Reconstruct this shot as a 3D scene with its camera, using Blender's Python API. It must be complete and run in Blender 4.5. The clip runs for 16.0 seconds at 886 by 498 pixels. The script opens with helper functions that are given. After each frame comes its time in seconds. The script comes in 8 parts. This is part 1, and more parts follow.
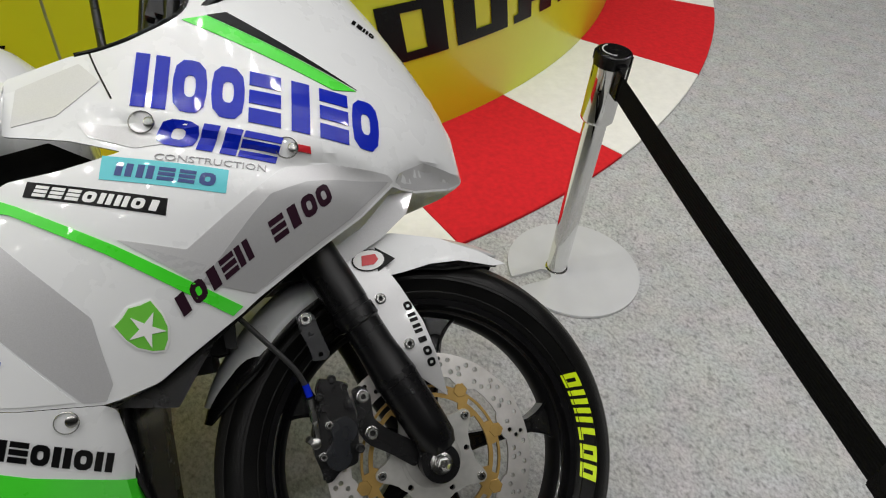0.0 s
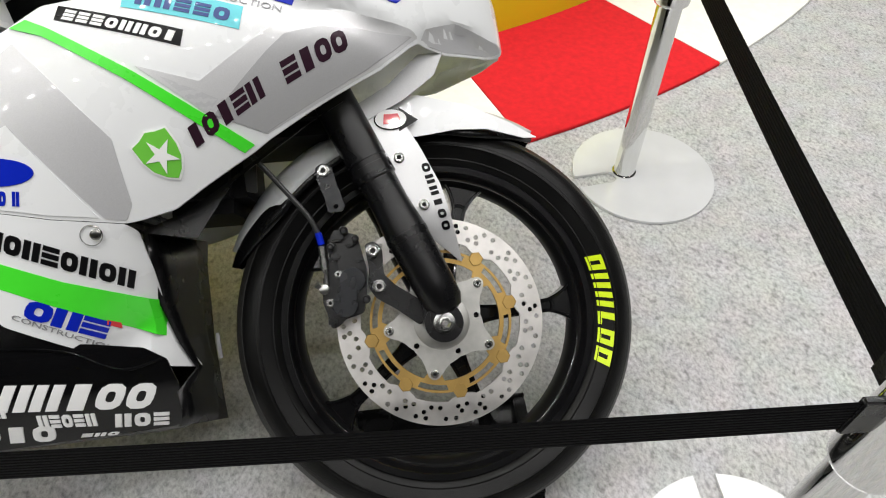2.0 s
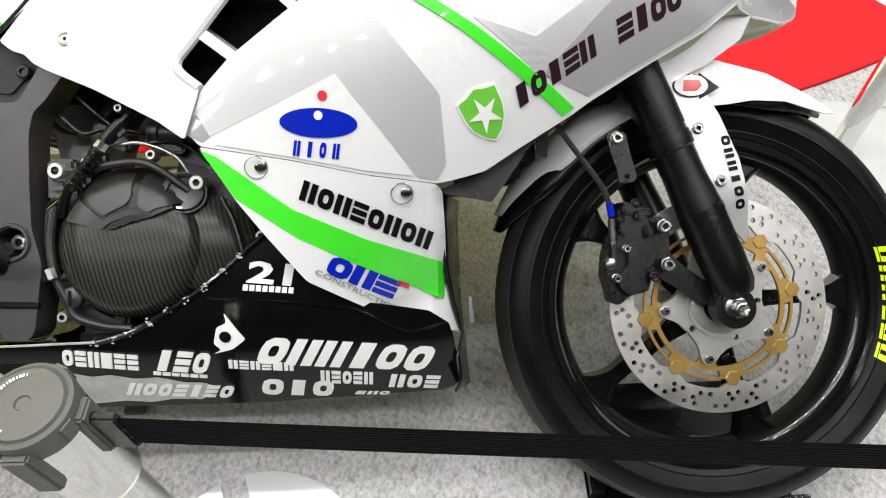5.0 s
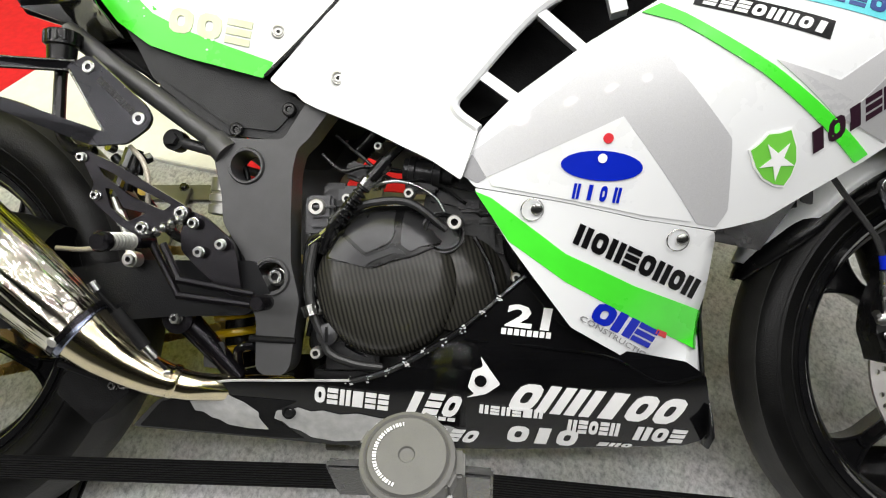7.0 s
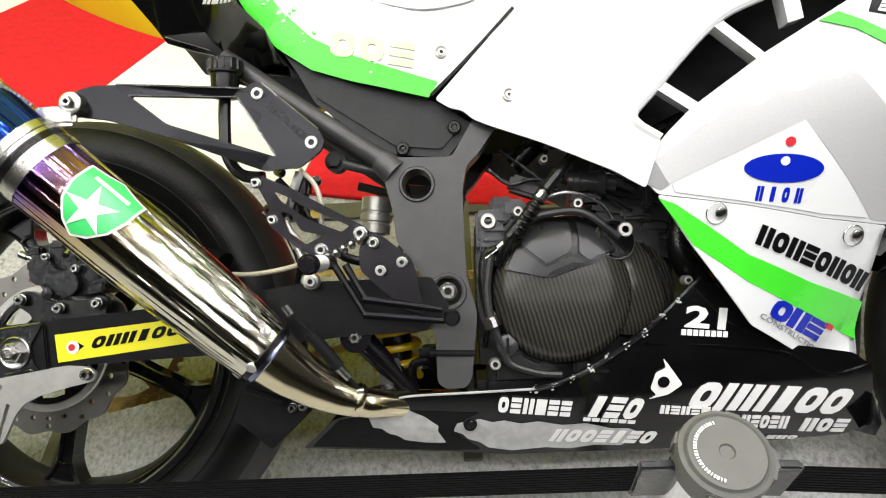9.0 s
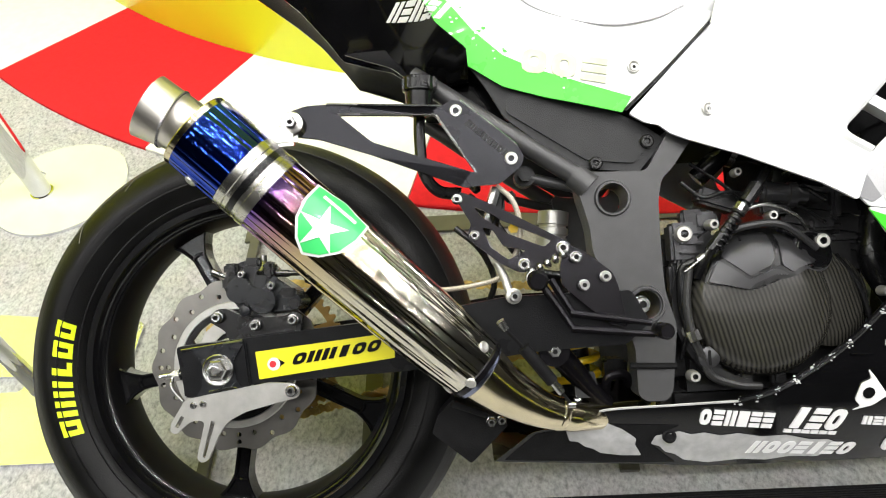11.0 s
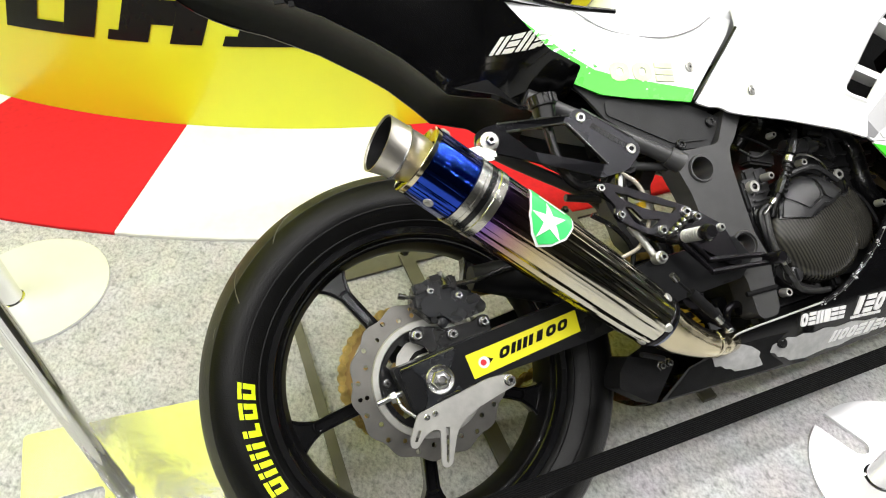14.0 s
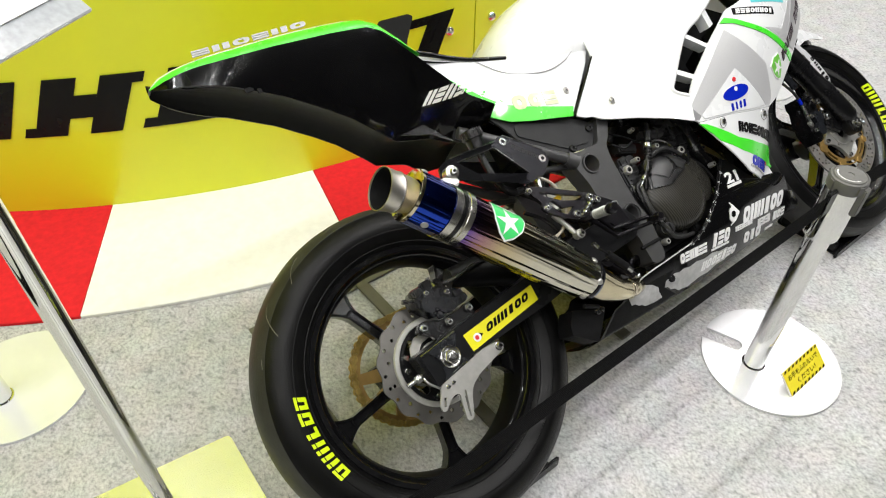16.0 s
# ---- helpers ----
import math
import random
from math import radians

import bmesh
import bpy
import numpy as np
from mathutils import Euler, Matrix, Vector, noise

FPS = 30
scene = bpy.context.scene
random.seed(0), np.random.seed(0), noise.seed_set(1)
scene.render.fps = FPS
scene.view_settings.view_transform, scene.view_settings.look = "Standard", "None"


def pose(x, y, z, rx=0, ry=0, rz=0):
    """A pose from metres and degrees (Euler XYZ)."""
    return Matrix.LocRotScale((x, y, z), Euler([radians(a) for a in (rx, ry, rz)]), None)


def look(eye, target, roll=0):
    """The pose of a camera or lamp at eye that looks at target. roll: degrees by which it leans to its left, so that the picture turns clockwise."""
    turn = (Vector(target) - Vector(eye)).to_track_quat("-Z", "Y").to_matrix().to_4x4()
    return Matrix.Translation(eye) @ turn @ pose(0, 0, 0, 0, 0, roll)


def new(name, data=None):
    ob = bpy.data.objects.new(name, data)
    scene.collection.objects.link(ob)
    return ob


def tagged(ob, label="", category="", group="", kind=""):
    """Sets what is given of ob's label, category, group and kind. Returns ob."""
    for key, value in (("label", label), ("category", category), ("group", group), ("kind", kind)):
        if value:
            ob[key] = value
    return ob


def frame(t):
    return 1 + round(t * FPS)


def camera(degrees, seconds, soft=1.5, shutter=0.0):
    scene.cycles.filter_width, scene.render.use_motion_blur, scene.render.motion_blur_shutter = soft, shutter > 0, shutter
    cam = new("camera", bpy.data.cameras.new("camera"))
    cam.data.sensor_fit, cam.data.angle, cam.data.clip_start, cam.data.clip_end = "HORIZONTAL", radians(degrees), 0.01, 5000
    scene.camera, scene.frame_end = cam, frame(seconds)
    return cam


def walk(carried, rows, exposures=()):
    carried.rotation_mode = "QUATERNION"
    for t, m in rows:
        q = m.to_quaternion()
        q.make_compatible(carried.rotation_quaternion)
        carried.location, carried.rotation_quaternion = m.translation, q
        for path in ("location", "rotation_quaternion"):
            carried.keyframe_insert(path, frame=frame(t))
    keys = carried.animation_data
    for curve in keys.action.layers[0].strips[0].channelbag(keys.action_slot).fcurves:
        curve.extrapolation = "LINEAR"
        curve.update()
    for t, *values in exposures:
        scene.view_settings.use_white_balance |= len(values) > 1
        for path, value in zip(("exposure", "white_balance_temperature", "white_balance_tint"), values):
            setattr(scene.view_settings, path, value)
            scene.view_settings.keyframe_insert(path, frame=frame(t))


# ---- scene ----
cam = camera(67.2, 16.0, soft=1.1)
PATH = [
    (0, (1.211, -0.419, 1.094), (1.754, 0.95, -0.259), 6.1),
    (0.5, (1.272, -0.457, 1.073), (1.7, 0.924, -0.31), 5.6),
    (1, (1.305, -0.5, 1.042), (1.622, 0.868, -0.381), 4.6),
    (1.5, (1.325, -0.527, 1.028), (1.567, 0.809, -0.441), 2.9),
    (2, (1.332, -0.514, 1.023), (1.513, 0.799, -0.475), 0.6),
    (2.5, (1.336, -0.494, 1.001), (1.418, 0.771, -0.546), -2.7),
    (3, (1.326, -0.471, 0.999), (1.38, 0.745, -0.588), -2.8),
    (3.5, (1.256, -0.462, 0.998), (1.339, 0.747, -0.594), -1.4),
    (4, (1.157, -0.453, 0.999), (1.256, 0.757, -0.591), -0.3),
    (4.2, (1.125, -0.442, 1.004), (1.213, 0.738, -0.608), -0.1),
    (6.3, (0.886, -0.443, 1.005), (0.793, 0.828, -0.535), -2.6),
    (6.5, (0.859, -0.435, 1.005), (0.745, 0.836, -0.535), -3.3),
    (7, (0.788, -0.418, 1.003), (0.65, 0.865, -0.526), -4.4),
    (7.5, (0.74, -0.407, 1.008), (0.613, 0.878, -0.519), -4.3),
    (8, (0.699, -0.415, 1.023), (0.581, 0.875, -0.501), -4.2),
    (8.5, (0.629, -0.425, 1.028), (0.524, 0.872, -0.49), -4.6),
    (9, (0.549, -0.433, 1.03), (0.489, 0.874, -0.482), -4.6),
    (9.5, (0.484, -0.437, 1.041), (0.426, 0.881, -0.462), -5.2),
    (10, (0.411, -0.441, 1.049), (0.34, 0.883, -0.448), -5.5),
    (10.2, (0.392, -0.438, 1.056), (0.303, 0.877, -0.448), -6.2),
    (12.3, (0.114, -0.42, 1.054), (0.214, 0.921, -0.427), -0.9),
    (12.5, (0.07, -0.428, 1.06), (0.229, 0.912, -0.416), 0.3),
    (13, (-0.039, -0.456, 1.077), (0.274, 0.879, -0.378), 1.4),
    (13.5, (-0.122, -0.477, 1.092), (0.325, 0.846, -0.339), 1.4),
    (14, (-0.185, -0.459, 1.107), (0.341, 0.857, -0.304), 0.7),
    (14.5, (-0.243, -0.447, 1.129), (0.43, 0.82, -0.264), 1.7),
    (15, (-0.315, -0.462, 1.171), (0.467, 0.754, -0.211), 1.8),
    (15.5, (-0.392, -0.499, 1.226), (0.466, 0.672, -0.15), 1.4),
    (16, (-0.452, -0.546, 1.286), (0.449, 0.604, -0.079), 0.2),
]
walk(cam, [(t, look(eye, target, roll)) for t, eye, target, roll in PATH], [(0, -0.76), (1.0, -0.42), (2.5, -0.05), (4.0, 0.16), (7.0, 0.19), (10.0, 0.42), (12.5, 0.54), (13.5, 0.52), (15, 0.21), (16, 0.12)])

# ---------------------------------------------------------------- world and lights
world = bpy.data.worlds.new("hall_air")
scene.world = world
world.use_nodes = True
world.node_tree.nodes["Background"].inputs[0].default_value = (0.9, 0.95, 1.0, 1)
world.node_tree.nodes["Background"].inputs[1].default_value = 0.006


def lamp(name, place, target, watts, size, size_y=None, colour=(1.0, 0.985, 0.965)):
    data = bpy.data.lights.new(name, "AREA")
    data.energy, data.color, data.size = watts, colour, size
    if size_y:
        data.shape, data.size_y = "RECTANGLE", size_y
    else:
        data.shape = "DISK"
    ob = new(name, data)
    ob.matrix_basis = look(place, target)
    return ob


CEIL = 4.4
# rows of round spots on the lighting rails
for row, watts in ((-2.4, 2.0), (-1.4, 4.2), (-0.4, 5.0), (0.7, 5.6), (1.9, 6.6)):
    for k in range(20 if row < 0 else 25):
        lx = -4.1 + 0.43 * k
        lamp("rail_spot", (lx, row, CEIL - 0.4), (lx * 0.85 + 0.1, row * 0.8, 0), watts, 0.08)


# ---------------------------------------------------------------- materials
def material(name, colour, rough=0.5, metal=0.0, coat=0.0, grain=0.0, grain_scale=40.0, bump=0.0, bump_scale=300.0, spec=0.5, rough_var=0.0, coord="Object"):
    m = bpy.data.materials.new(name)
    m.use_nodes = True
    nt = m.node_tree
    b = nt.nodes["Principled BSDF"]
    b.inputs["Base Color"].default_value = (*colour, 1)
    b.inputs["Roughness"].default_value = rough
    b.inputs["Metallic"].default_value = metal
    b.inputs["Coat Weight"].default_value = coat
    b.inputs["Coat Roughness"].default_value = 0.04
    b.inputs["Specular IOR Level"].default_value = spec
    tc = nt.nodes.new("ShaderNodeTexCoord")
    if grain > 0:
        n = nt.nodes.new("ShaderNodeTexNoise")
        n.inputs["Scale"].default_value = grain_scale
        n.inputs["Detail"].default_value = 6
        nt.links.new(tc.outputs[coord], n.inputs["Vector"])
        r = nt.nodes.new("ShaderNodeValToRGB")
        r.color_ramp.elements[0].position, r.color_ramp.elements[1].position = 0.3, 0.7
        r.color_ramp.elements[0].color = (*[c * (1 - grain) for c in colour], 1)
        r.color_ramp.elements[1].color = (*[min(1, c * (1 + grain)) for c in colour], 1)
        nt.links.new(n.outputs["Fac"], r.inputs["Fac"])
        nt.links.new(r.outputs["Color"], b.inputs["Base Color"])
    if rough_var > 0:
        n = nt.nodes.new("ShaderNodeTexNoise")
        n.inputs["Scale"].default_value = 18
        n.inputs["Detail"].default_value = 8
        nt.links.new(tc.outputs[coord], n.inputs["Vector"])
        mr = nt.nodes.new("ShaderNodeMapRange")
        mr.inputs["To Min"].default_value = max(0.02, rough - rough_var)
        mr.inputs["To Max"].default_value = min(1, rough + rough_var)
        nt.links.new(n.outputs["Fac"], mr.inputs["Value"])
        nt.links.new(mr.outputs["Result"], b.inputs["Roughness"])
    if bump > 0:
        n = nt.nodes.new("ShaderNodeTexNoise")
        n.inputs["Scale"].default_value = bump_scale
        n.inputs["Detail"].default_value = 4
        nt.links.new(tc.outputs[coord], n.inputs["Vector"])
        bp = nt.nodes.new("ShaderNodeBump")
        bp.inputs["Strength"].default_value = bump
        bp.inputs["Distance"].default_value = 0.002
        nt.links.new(n.outputs["Fac"], bp.inputs["Height"])
        nt.links.new(bp.outputs["Normal"], b.inputs["Normal"])
    return m


WHITE = material("white_gloss_paint", (0.75, 0.76, 0.77), 0.28, 0.0, 0.7, 0.02, 9, 0.02, 60, rough_var=0.05)
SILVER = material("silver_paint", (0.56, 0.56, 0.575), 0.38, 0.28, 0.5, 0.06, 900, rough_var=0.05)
PALE = material("pale_silver_paint", (0.62, 0.62, 0.63), 0.36, 0.3, 0.6, 0.05, 900, rough_var=0.05)
GREY = material("grey_paint", (0.3, 0.3, 0.31), 0.36, 0.35, 0.6, 0.06, 900, rough_var=0.05)
GREEN = material("lime_green_paint", (0.06, 0.72, 0.03), 0.28, 0.0, 0.6, 0.04, 30, rough_var=0.05)
LEAF = material("leaf_green_decal", (0.16, 0.55, 0.06), 0.3, 0.0, 0.4, 0.08, 12)
MINT = material("mint_green_decal", (0.06, 0.62, 0.16), 0.3, 0.0, 0.4, 0.04, 12)
BLUE = material("blue_decal", (0.003, 0.016, 0.4), 0.25, 0.0, 0.15, 0.04, 30, spec=0.25)
AQUA = material("aqua_decal", (0.1, 0.55, 0.62), 0.35, 0.0, 0.4, 0.03, 30)
NAVY = material("navy_decal", (0.01, 0.04, 0.2), 0.35, 0.0, 0.4, 0.03, 30)
RED = material("red_decal", (0.6, 0.02, 0.03), 0.35, 0.0, 0.4, 0.03, 30)
INK = material("black_decal", (0.005, 0.005, 0.0055), 0.25, 0.0, 0.0, 0.1, 30, spec=0.15)
PLUM = material("plum_black_decal", (0.025, 0.01, 0.018), 0.25, 0.0, 0.0, 0.1, 30, spec=0.25)
PAPER = material("white_decal", (0.82, 0.82, 0.82), 0.4, 0.0, 0.2, 0.02, 30)
SAND = material("faded_gold_decal", (0.62, 0.66, 0.42), 0.4, 0.0, 0.2, 0.15, 60)
GLOSSBLACK = material("black_gloss_paint", (0.003, 0.003, 0.0034), 0.14, 0.0, 0.3, 0.2, 30, spec=0.2, rough_var=0.05)
SATIN = material("black_satin_plastic", (0.004, 0.004, 0.0044), 0.26, 0.0, 0.0, 0.2, 60, 0.15, 500, spec=0.35, rough_var=0.12)
DARK = material("dark_rough_plastic", (0.007, 0.007, 0.0075), 0.6, 0.0, 0.0, 0.25, 60, 0.3, 400, spec=0.1)
FRAMEGREY = material("grey_powder_coat", (0.051, 0.051, 0.0525), 0.36, 0.2, 0.0, 0.12, 40, 0.12, 900, rough_var=0.08)
PLASTICGREY = material("dark_grey_plastic", (0.031, 0.0313, 0.0325), 0.36, 0.0, 0.0, 0.12, 40, 0.3, 700, spec=0.16, rough_var=0.08)
RIMBLACK = material("black_rim_paint", (0.004, 0.004, 0.0045), 0.42, 0.0, 0.0, 0.2, 60, spec=0.16, rough_var=0.08)
MATTEBLACK = material("matte_black_plastic", (0.0035, 0.0035, 0.004), 0.5, 0.0, 0.0, 0.3, 80, 0.15, 500, spec=0.15, rough_var=0.1)
WHEELBLACK = material("black_wheel_paint", (0.004, 0.004, 0.0045), 0.16, 0.0, 0.5, 0.2, 60, spec=0.5, rough_var=0.06)
CAST = material("cast_metal", (0.026, 0.026, 0.027), 0.34, 0.5, 0.0, 0.3, 30, 0.3, 200, rough_var=0.12)
ANODISED = material("black_anodised_metal", (0.013, 0.012, 0.0145), 0.22, 0.7, 0.0, 0.2, 60, spec=0.4, rough_var=0.08)
FORKBLACK = material("black_fork_paint", (0.004, 0.004, 0.0045), 0.28, 0.0, 0.0, 0.2, 60, 0.1, 500, spec=0.3, rough_var=0.08)
SWINGGREY = material("dark_swingarm_paint", (0.007, 0.0072, 0.008), 0.3, 0.0, 0.0, 0.15, 40, 0.2, 600, spec=0.12, rough_var=0.1)
HANGER = material("dark_brushed_metal", (0.016, 0.016, 0.019), 0.26, 0.75, 0.0, 0.15, 60, rough_var=0.06)
DISCSTEEL = material("brake_disc_steel", (0.62, 0.6, 0.58), 0.42, 1.0, 0.0, 0.12, 40, 0.05, 400, rough_var=0.1)
CLAMPSTEEL = material("brushed_clamp_steel", (0.5, 0.49, 0.45), 0.25, 1.0, 0.0, 0.1, 60, rough_var=0.1)
ALLOY = material("bare_alloy", (0.46, 0.455, 0.43), 0.36, 0.7, 0.0, 0.1, 60, 0.1, 400, rough_var=0.1)
STEEL = material("bright_bolt_steel", (0.36, 0.36, 0.35), 0.26, 1.0, 0.0, 0.15, 90, rough_var=0.1)
CHROME = material("polished_steel", (0.74, 0.74, 0.73), 0.06, 1.0, 0.0, 0.03, 20, rough_var=0.04)
PLATE = material("satin_steel_plate", (0.86, 0.87, 0.89), 0.17, 0.32, 0.0, 0.04, 12, 0.03, 80, rough_var=0.08)
GOLD = material("gold_anodised_metal", (0.42, 0.27, 0.085), 0.4, 0.75, 0.0, 0.12, 40, rough_var=0.08)
SPRING = material("yellow_spring_paint", (0.75, 0.5, 0.01), 0.3, 0.0, 0.4, 0.05, 30)
BRASS = material("brass_chain", (0.55, 0.4, 0.12), 0.32, 0.9, 0.0, 0.2, 120, rough_var=0.1)
RUBBER = material("tyre_rubber", (0.0045, 0.0045, 0.0045), 0.34, 0.0, 0.0, 0.3, 25, 0.25, 500, spec=0.16, rough_var=0.12)
TREAD = material("dusty_tyre_tread", (0.021, 0.0208, 0.0192), 0.5, 0.0, 0.0, 0.35, 22, 0.3, 300, spec=0.3, rough_var=0.14)
HOSE = material("braided_hose", (0.42, 0.38, 0.31), 0.4, 0.3, 0.0, 0.35, 700)
BELT = material("black_webbing", (0.005, 0.005, 0.0055), 0.75, 0.0, 0.0, 0.25, 200, 0.4, 700, spec=0.08)
GREYCAP = material("grey_plastic_cap", (0.11, 0.108, 0.102), 0.55, 0.0, 0.0, 0.06, 60, 0.2, 600)
YELLOWDECAL = material("yellow_decal", (0.78, 0.72, 0.01), 0.35, 0.0, 0.3, 0.03, 30)
NEON = material("yellow_green_tyre_paint", (0.62, 0.8, 0.0), 0.45, 0.0, 0.0, 0.08, 60)
STAND = material("olive_grey_steel", (0.13, 0.125, 0.105), 0.5, 0.4, 0.0, 0.15, 20, 0.1, 200)
SEAT = material("seat_foam", (0.006, 0.006, 0.0065), 0.8, 0.0, 0.0, 0.2, 80, 0.4, 500, spec=0.15)
SOCKET = material("oily_socket", (0.006, 0.006, 0.006), 0.5, spec=0.3)
CALIPER = material("slate_black_caliper_paint", (0.008, 0.009, 0.011), 0.26, 0.0, 0.0, 0.15, 60, 0.2, 500, spec=0.32, rough_var=0.1)
# grey for reflections painted on the belly pan and for its bright worn rim
GLINTWEAR = material("grey_glint_and_wear", (0.42, 0.42, 0.42), 0.4, 0.1, 0.2, 0.18, 70, 0.1, 200, rough_var=0.1)
# silver paint darkened to carry the shade of the fairing recess and chin
SHADEDSILVER = material("shaded_silver_paint", (0.44, 0.44, 0.45), 0.36, 0.3, 0.5, 0.06, 900, rough_var=0.05)
CASTPALE = material("pale_cast_alloy", (0.055, 0.055, 0.058), 0.32, 0.6, 0.0, 0.3, 30, 0.3, 200, rough_var=0.12)
GLOSSPLATE = material("polished_dark_plate", (0.045, 0.045, 0.047), 0.3, 0.6, 0.0, 0.1, 40, 0.05, 200, rough_var=0.06)
DARKBRAID = material("dark_braided_sleeve", (0.03, 0.03, 0.03), 0.35, 0.3, 0.0, 0.8, 900)


def carbon_material():
    m = material("carbon_fibre", (0.02, 0.02, 0.019), 0.25, 0.0, 0.3, spec=0.15)
    nt = m.node_tree
    b = nt.nodes["Principled BSDF"]
    b.inputs["Coat Roughness"].default_value = 0.2
    tc = nt.nodes.new("ShaderNodeTexCoord")
    mp = nt.nodes.new("ShaderNodeMapping")
    mp.inputs["Rotation"].default_value = (0, radians(14), 0)
    nt.links.new(tc.outputs["Object"], mp.inputs["Vector"])
    w = nt.nodes.new("ShaderNodeTexWave")
    w.wave_type, w.bands_direction = "BANDS", "X"
    w.inputs["Scale"].default_value = 62
    w.inputs["Distortion"].default_value = 1.2
    w.inputs["Detail"].default_value = 1
    nt.links.new(mp.outputs["Vector"], w.inputs["Vector"])
    r = nt.nodes.new("ShaderNodeValToRGB")
    r.color_ramp.elements[0].color = (0.012, 0.0118, 0.0105, 1)
    r.color_ramp.elements[1].color = (0.04, 0.038, 0.032, 1)
    nt.links.new(w.outputs["Fac"], r.inputs["Fac"])
    nt.links.new(r.outputs["Color"], b.inputs["Base Color"])
    return m


CARBON = carbon_material()


def titanium_material():
    """Heat-tinted titanium: the tint runs along the silencer's own length (object z)."""
    m = material("heat_tinted_titanium", (0.6, 0.58, 0.52), 0.13, 1.0)
    nt = m.node_tree
    b = nt.nodes["Principled BSDF"]
    tc = nt.nodes.new("ShaderNodeTexCoord")
    sep = nt.nodes.new("ShaderNodeSeparateXYZ")
    nt.links.new(tc.outputs["Object"], sep.inputs[0])
    mr = nt.nodes.new("ShaderNodeMapRange")
    mr.inputs["From Min"].default_value, mr.inputs["From Max"].default_value = 0.0, 0.42
    nt.links.new(sep.outputs["Z"], mr.inputs["Value"])
    r = nt.nodes.new("ShaderNodeValToRGB")
    e = r.color_ramp.elements
    e[0].position, e[0].color = 0.0, (0.62, 0.6, 0.52, 1)
    e[1].position, e[1].color = 1.0, (0.02, 0.06, 0.42, 1)
    for p, c in ((0.42, (0.6, 0.57, 0.46)), (0.6, (0.52, 0.42, 0.24)), (0.69, (0.36, 0.2, 0.22)), (0.77, (0.14, 0.08, 0.34)), (0.86, (0.02, 0.05, 0.4))):
        k = e.new(p)
        k.color = (*c, 1)
    n = nt.nodes.new("ShaderNodeTexNoise")
    n.inputs["Scale"].default_value = 14
    nt.links.new(tc.outputs["Object"], n.inputs["Vector"])
    ad = nt.nodes.new("ShaderNodeMath")
    ad.operation = "MULTIPLY_ADD"
    ad.inputs[1].default_value = 0.07
    nt.links.new(n.outputs["Fac"], ad.inputs[0])
    nt.links.new(mr.outputs["Result"], ad.inputs[2])
    nt.links.new(ad.outputs[0], r.inputs["Fac"])
    nt.links.new(r.outputs["Color"], b.inputs["Base Color"])
    rolled(m, 1.7)
    return m


def rolled(m, strength):
    """Fine lengthwise waviness of rolled sheet, along object z."""
    nt = m.node_tree
    b = nt.nodes["Principled BSDF"]
    tc = nt.nodes.new("ShaderNodeTexCoord")
    mp = nt.nodes.new("ShaderNodeMapping")
    mp.inputs["Scale"].default_value = (1.0, 1.0, 0.015)
    nt.links.new(tc.outputs["Object"], mp.inputs["Vector"])
    n = nt.nodes.new("ShaderNodeTexNoise")
    n.inputs["Scale"].default_value = 75
    n.inputs["Detail"].default_value = 1.5
    nt.links.new(mp.outputs["Vector"], n.inputs["Vector"])
    bp = nt.nodes.new("ShaderNodeBump")
    bp.inputs["Strength"].default_value = strength
    bp.inputs["Distance"].default_value = 0.005
    nt.links.new(n.outputs["Fac"], bp.inputs["Height"])
    nt.links.new(bp.outputs["Normal"], b.inputs["Normal"])
    b.inputs["Roughness"].default_value = 0.09


TITANIUM = titanium_material()
PIPE = material("straw_tinted_pipe", (0.62, 0.55, 0.38), 0.14, 1.0, 0.0, 0.12, 22, rough_var=0.05)
BLUESTEEL = material("blued_weld", (0.2, 0.22, 0.3), 0.25, 1.0, 0.0, 0.3, 200)
RAWTITAN = material("raw_titanium", (0.6, 0.57, 0.52), 0.38, 1.0, 0.0, 0.12, 30, rough_var=0.1)


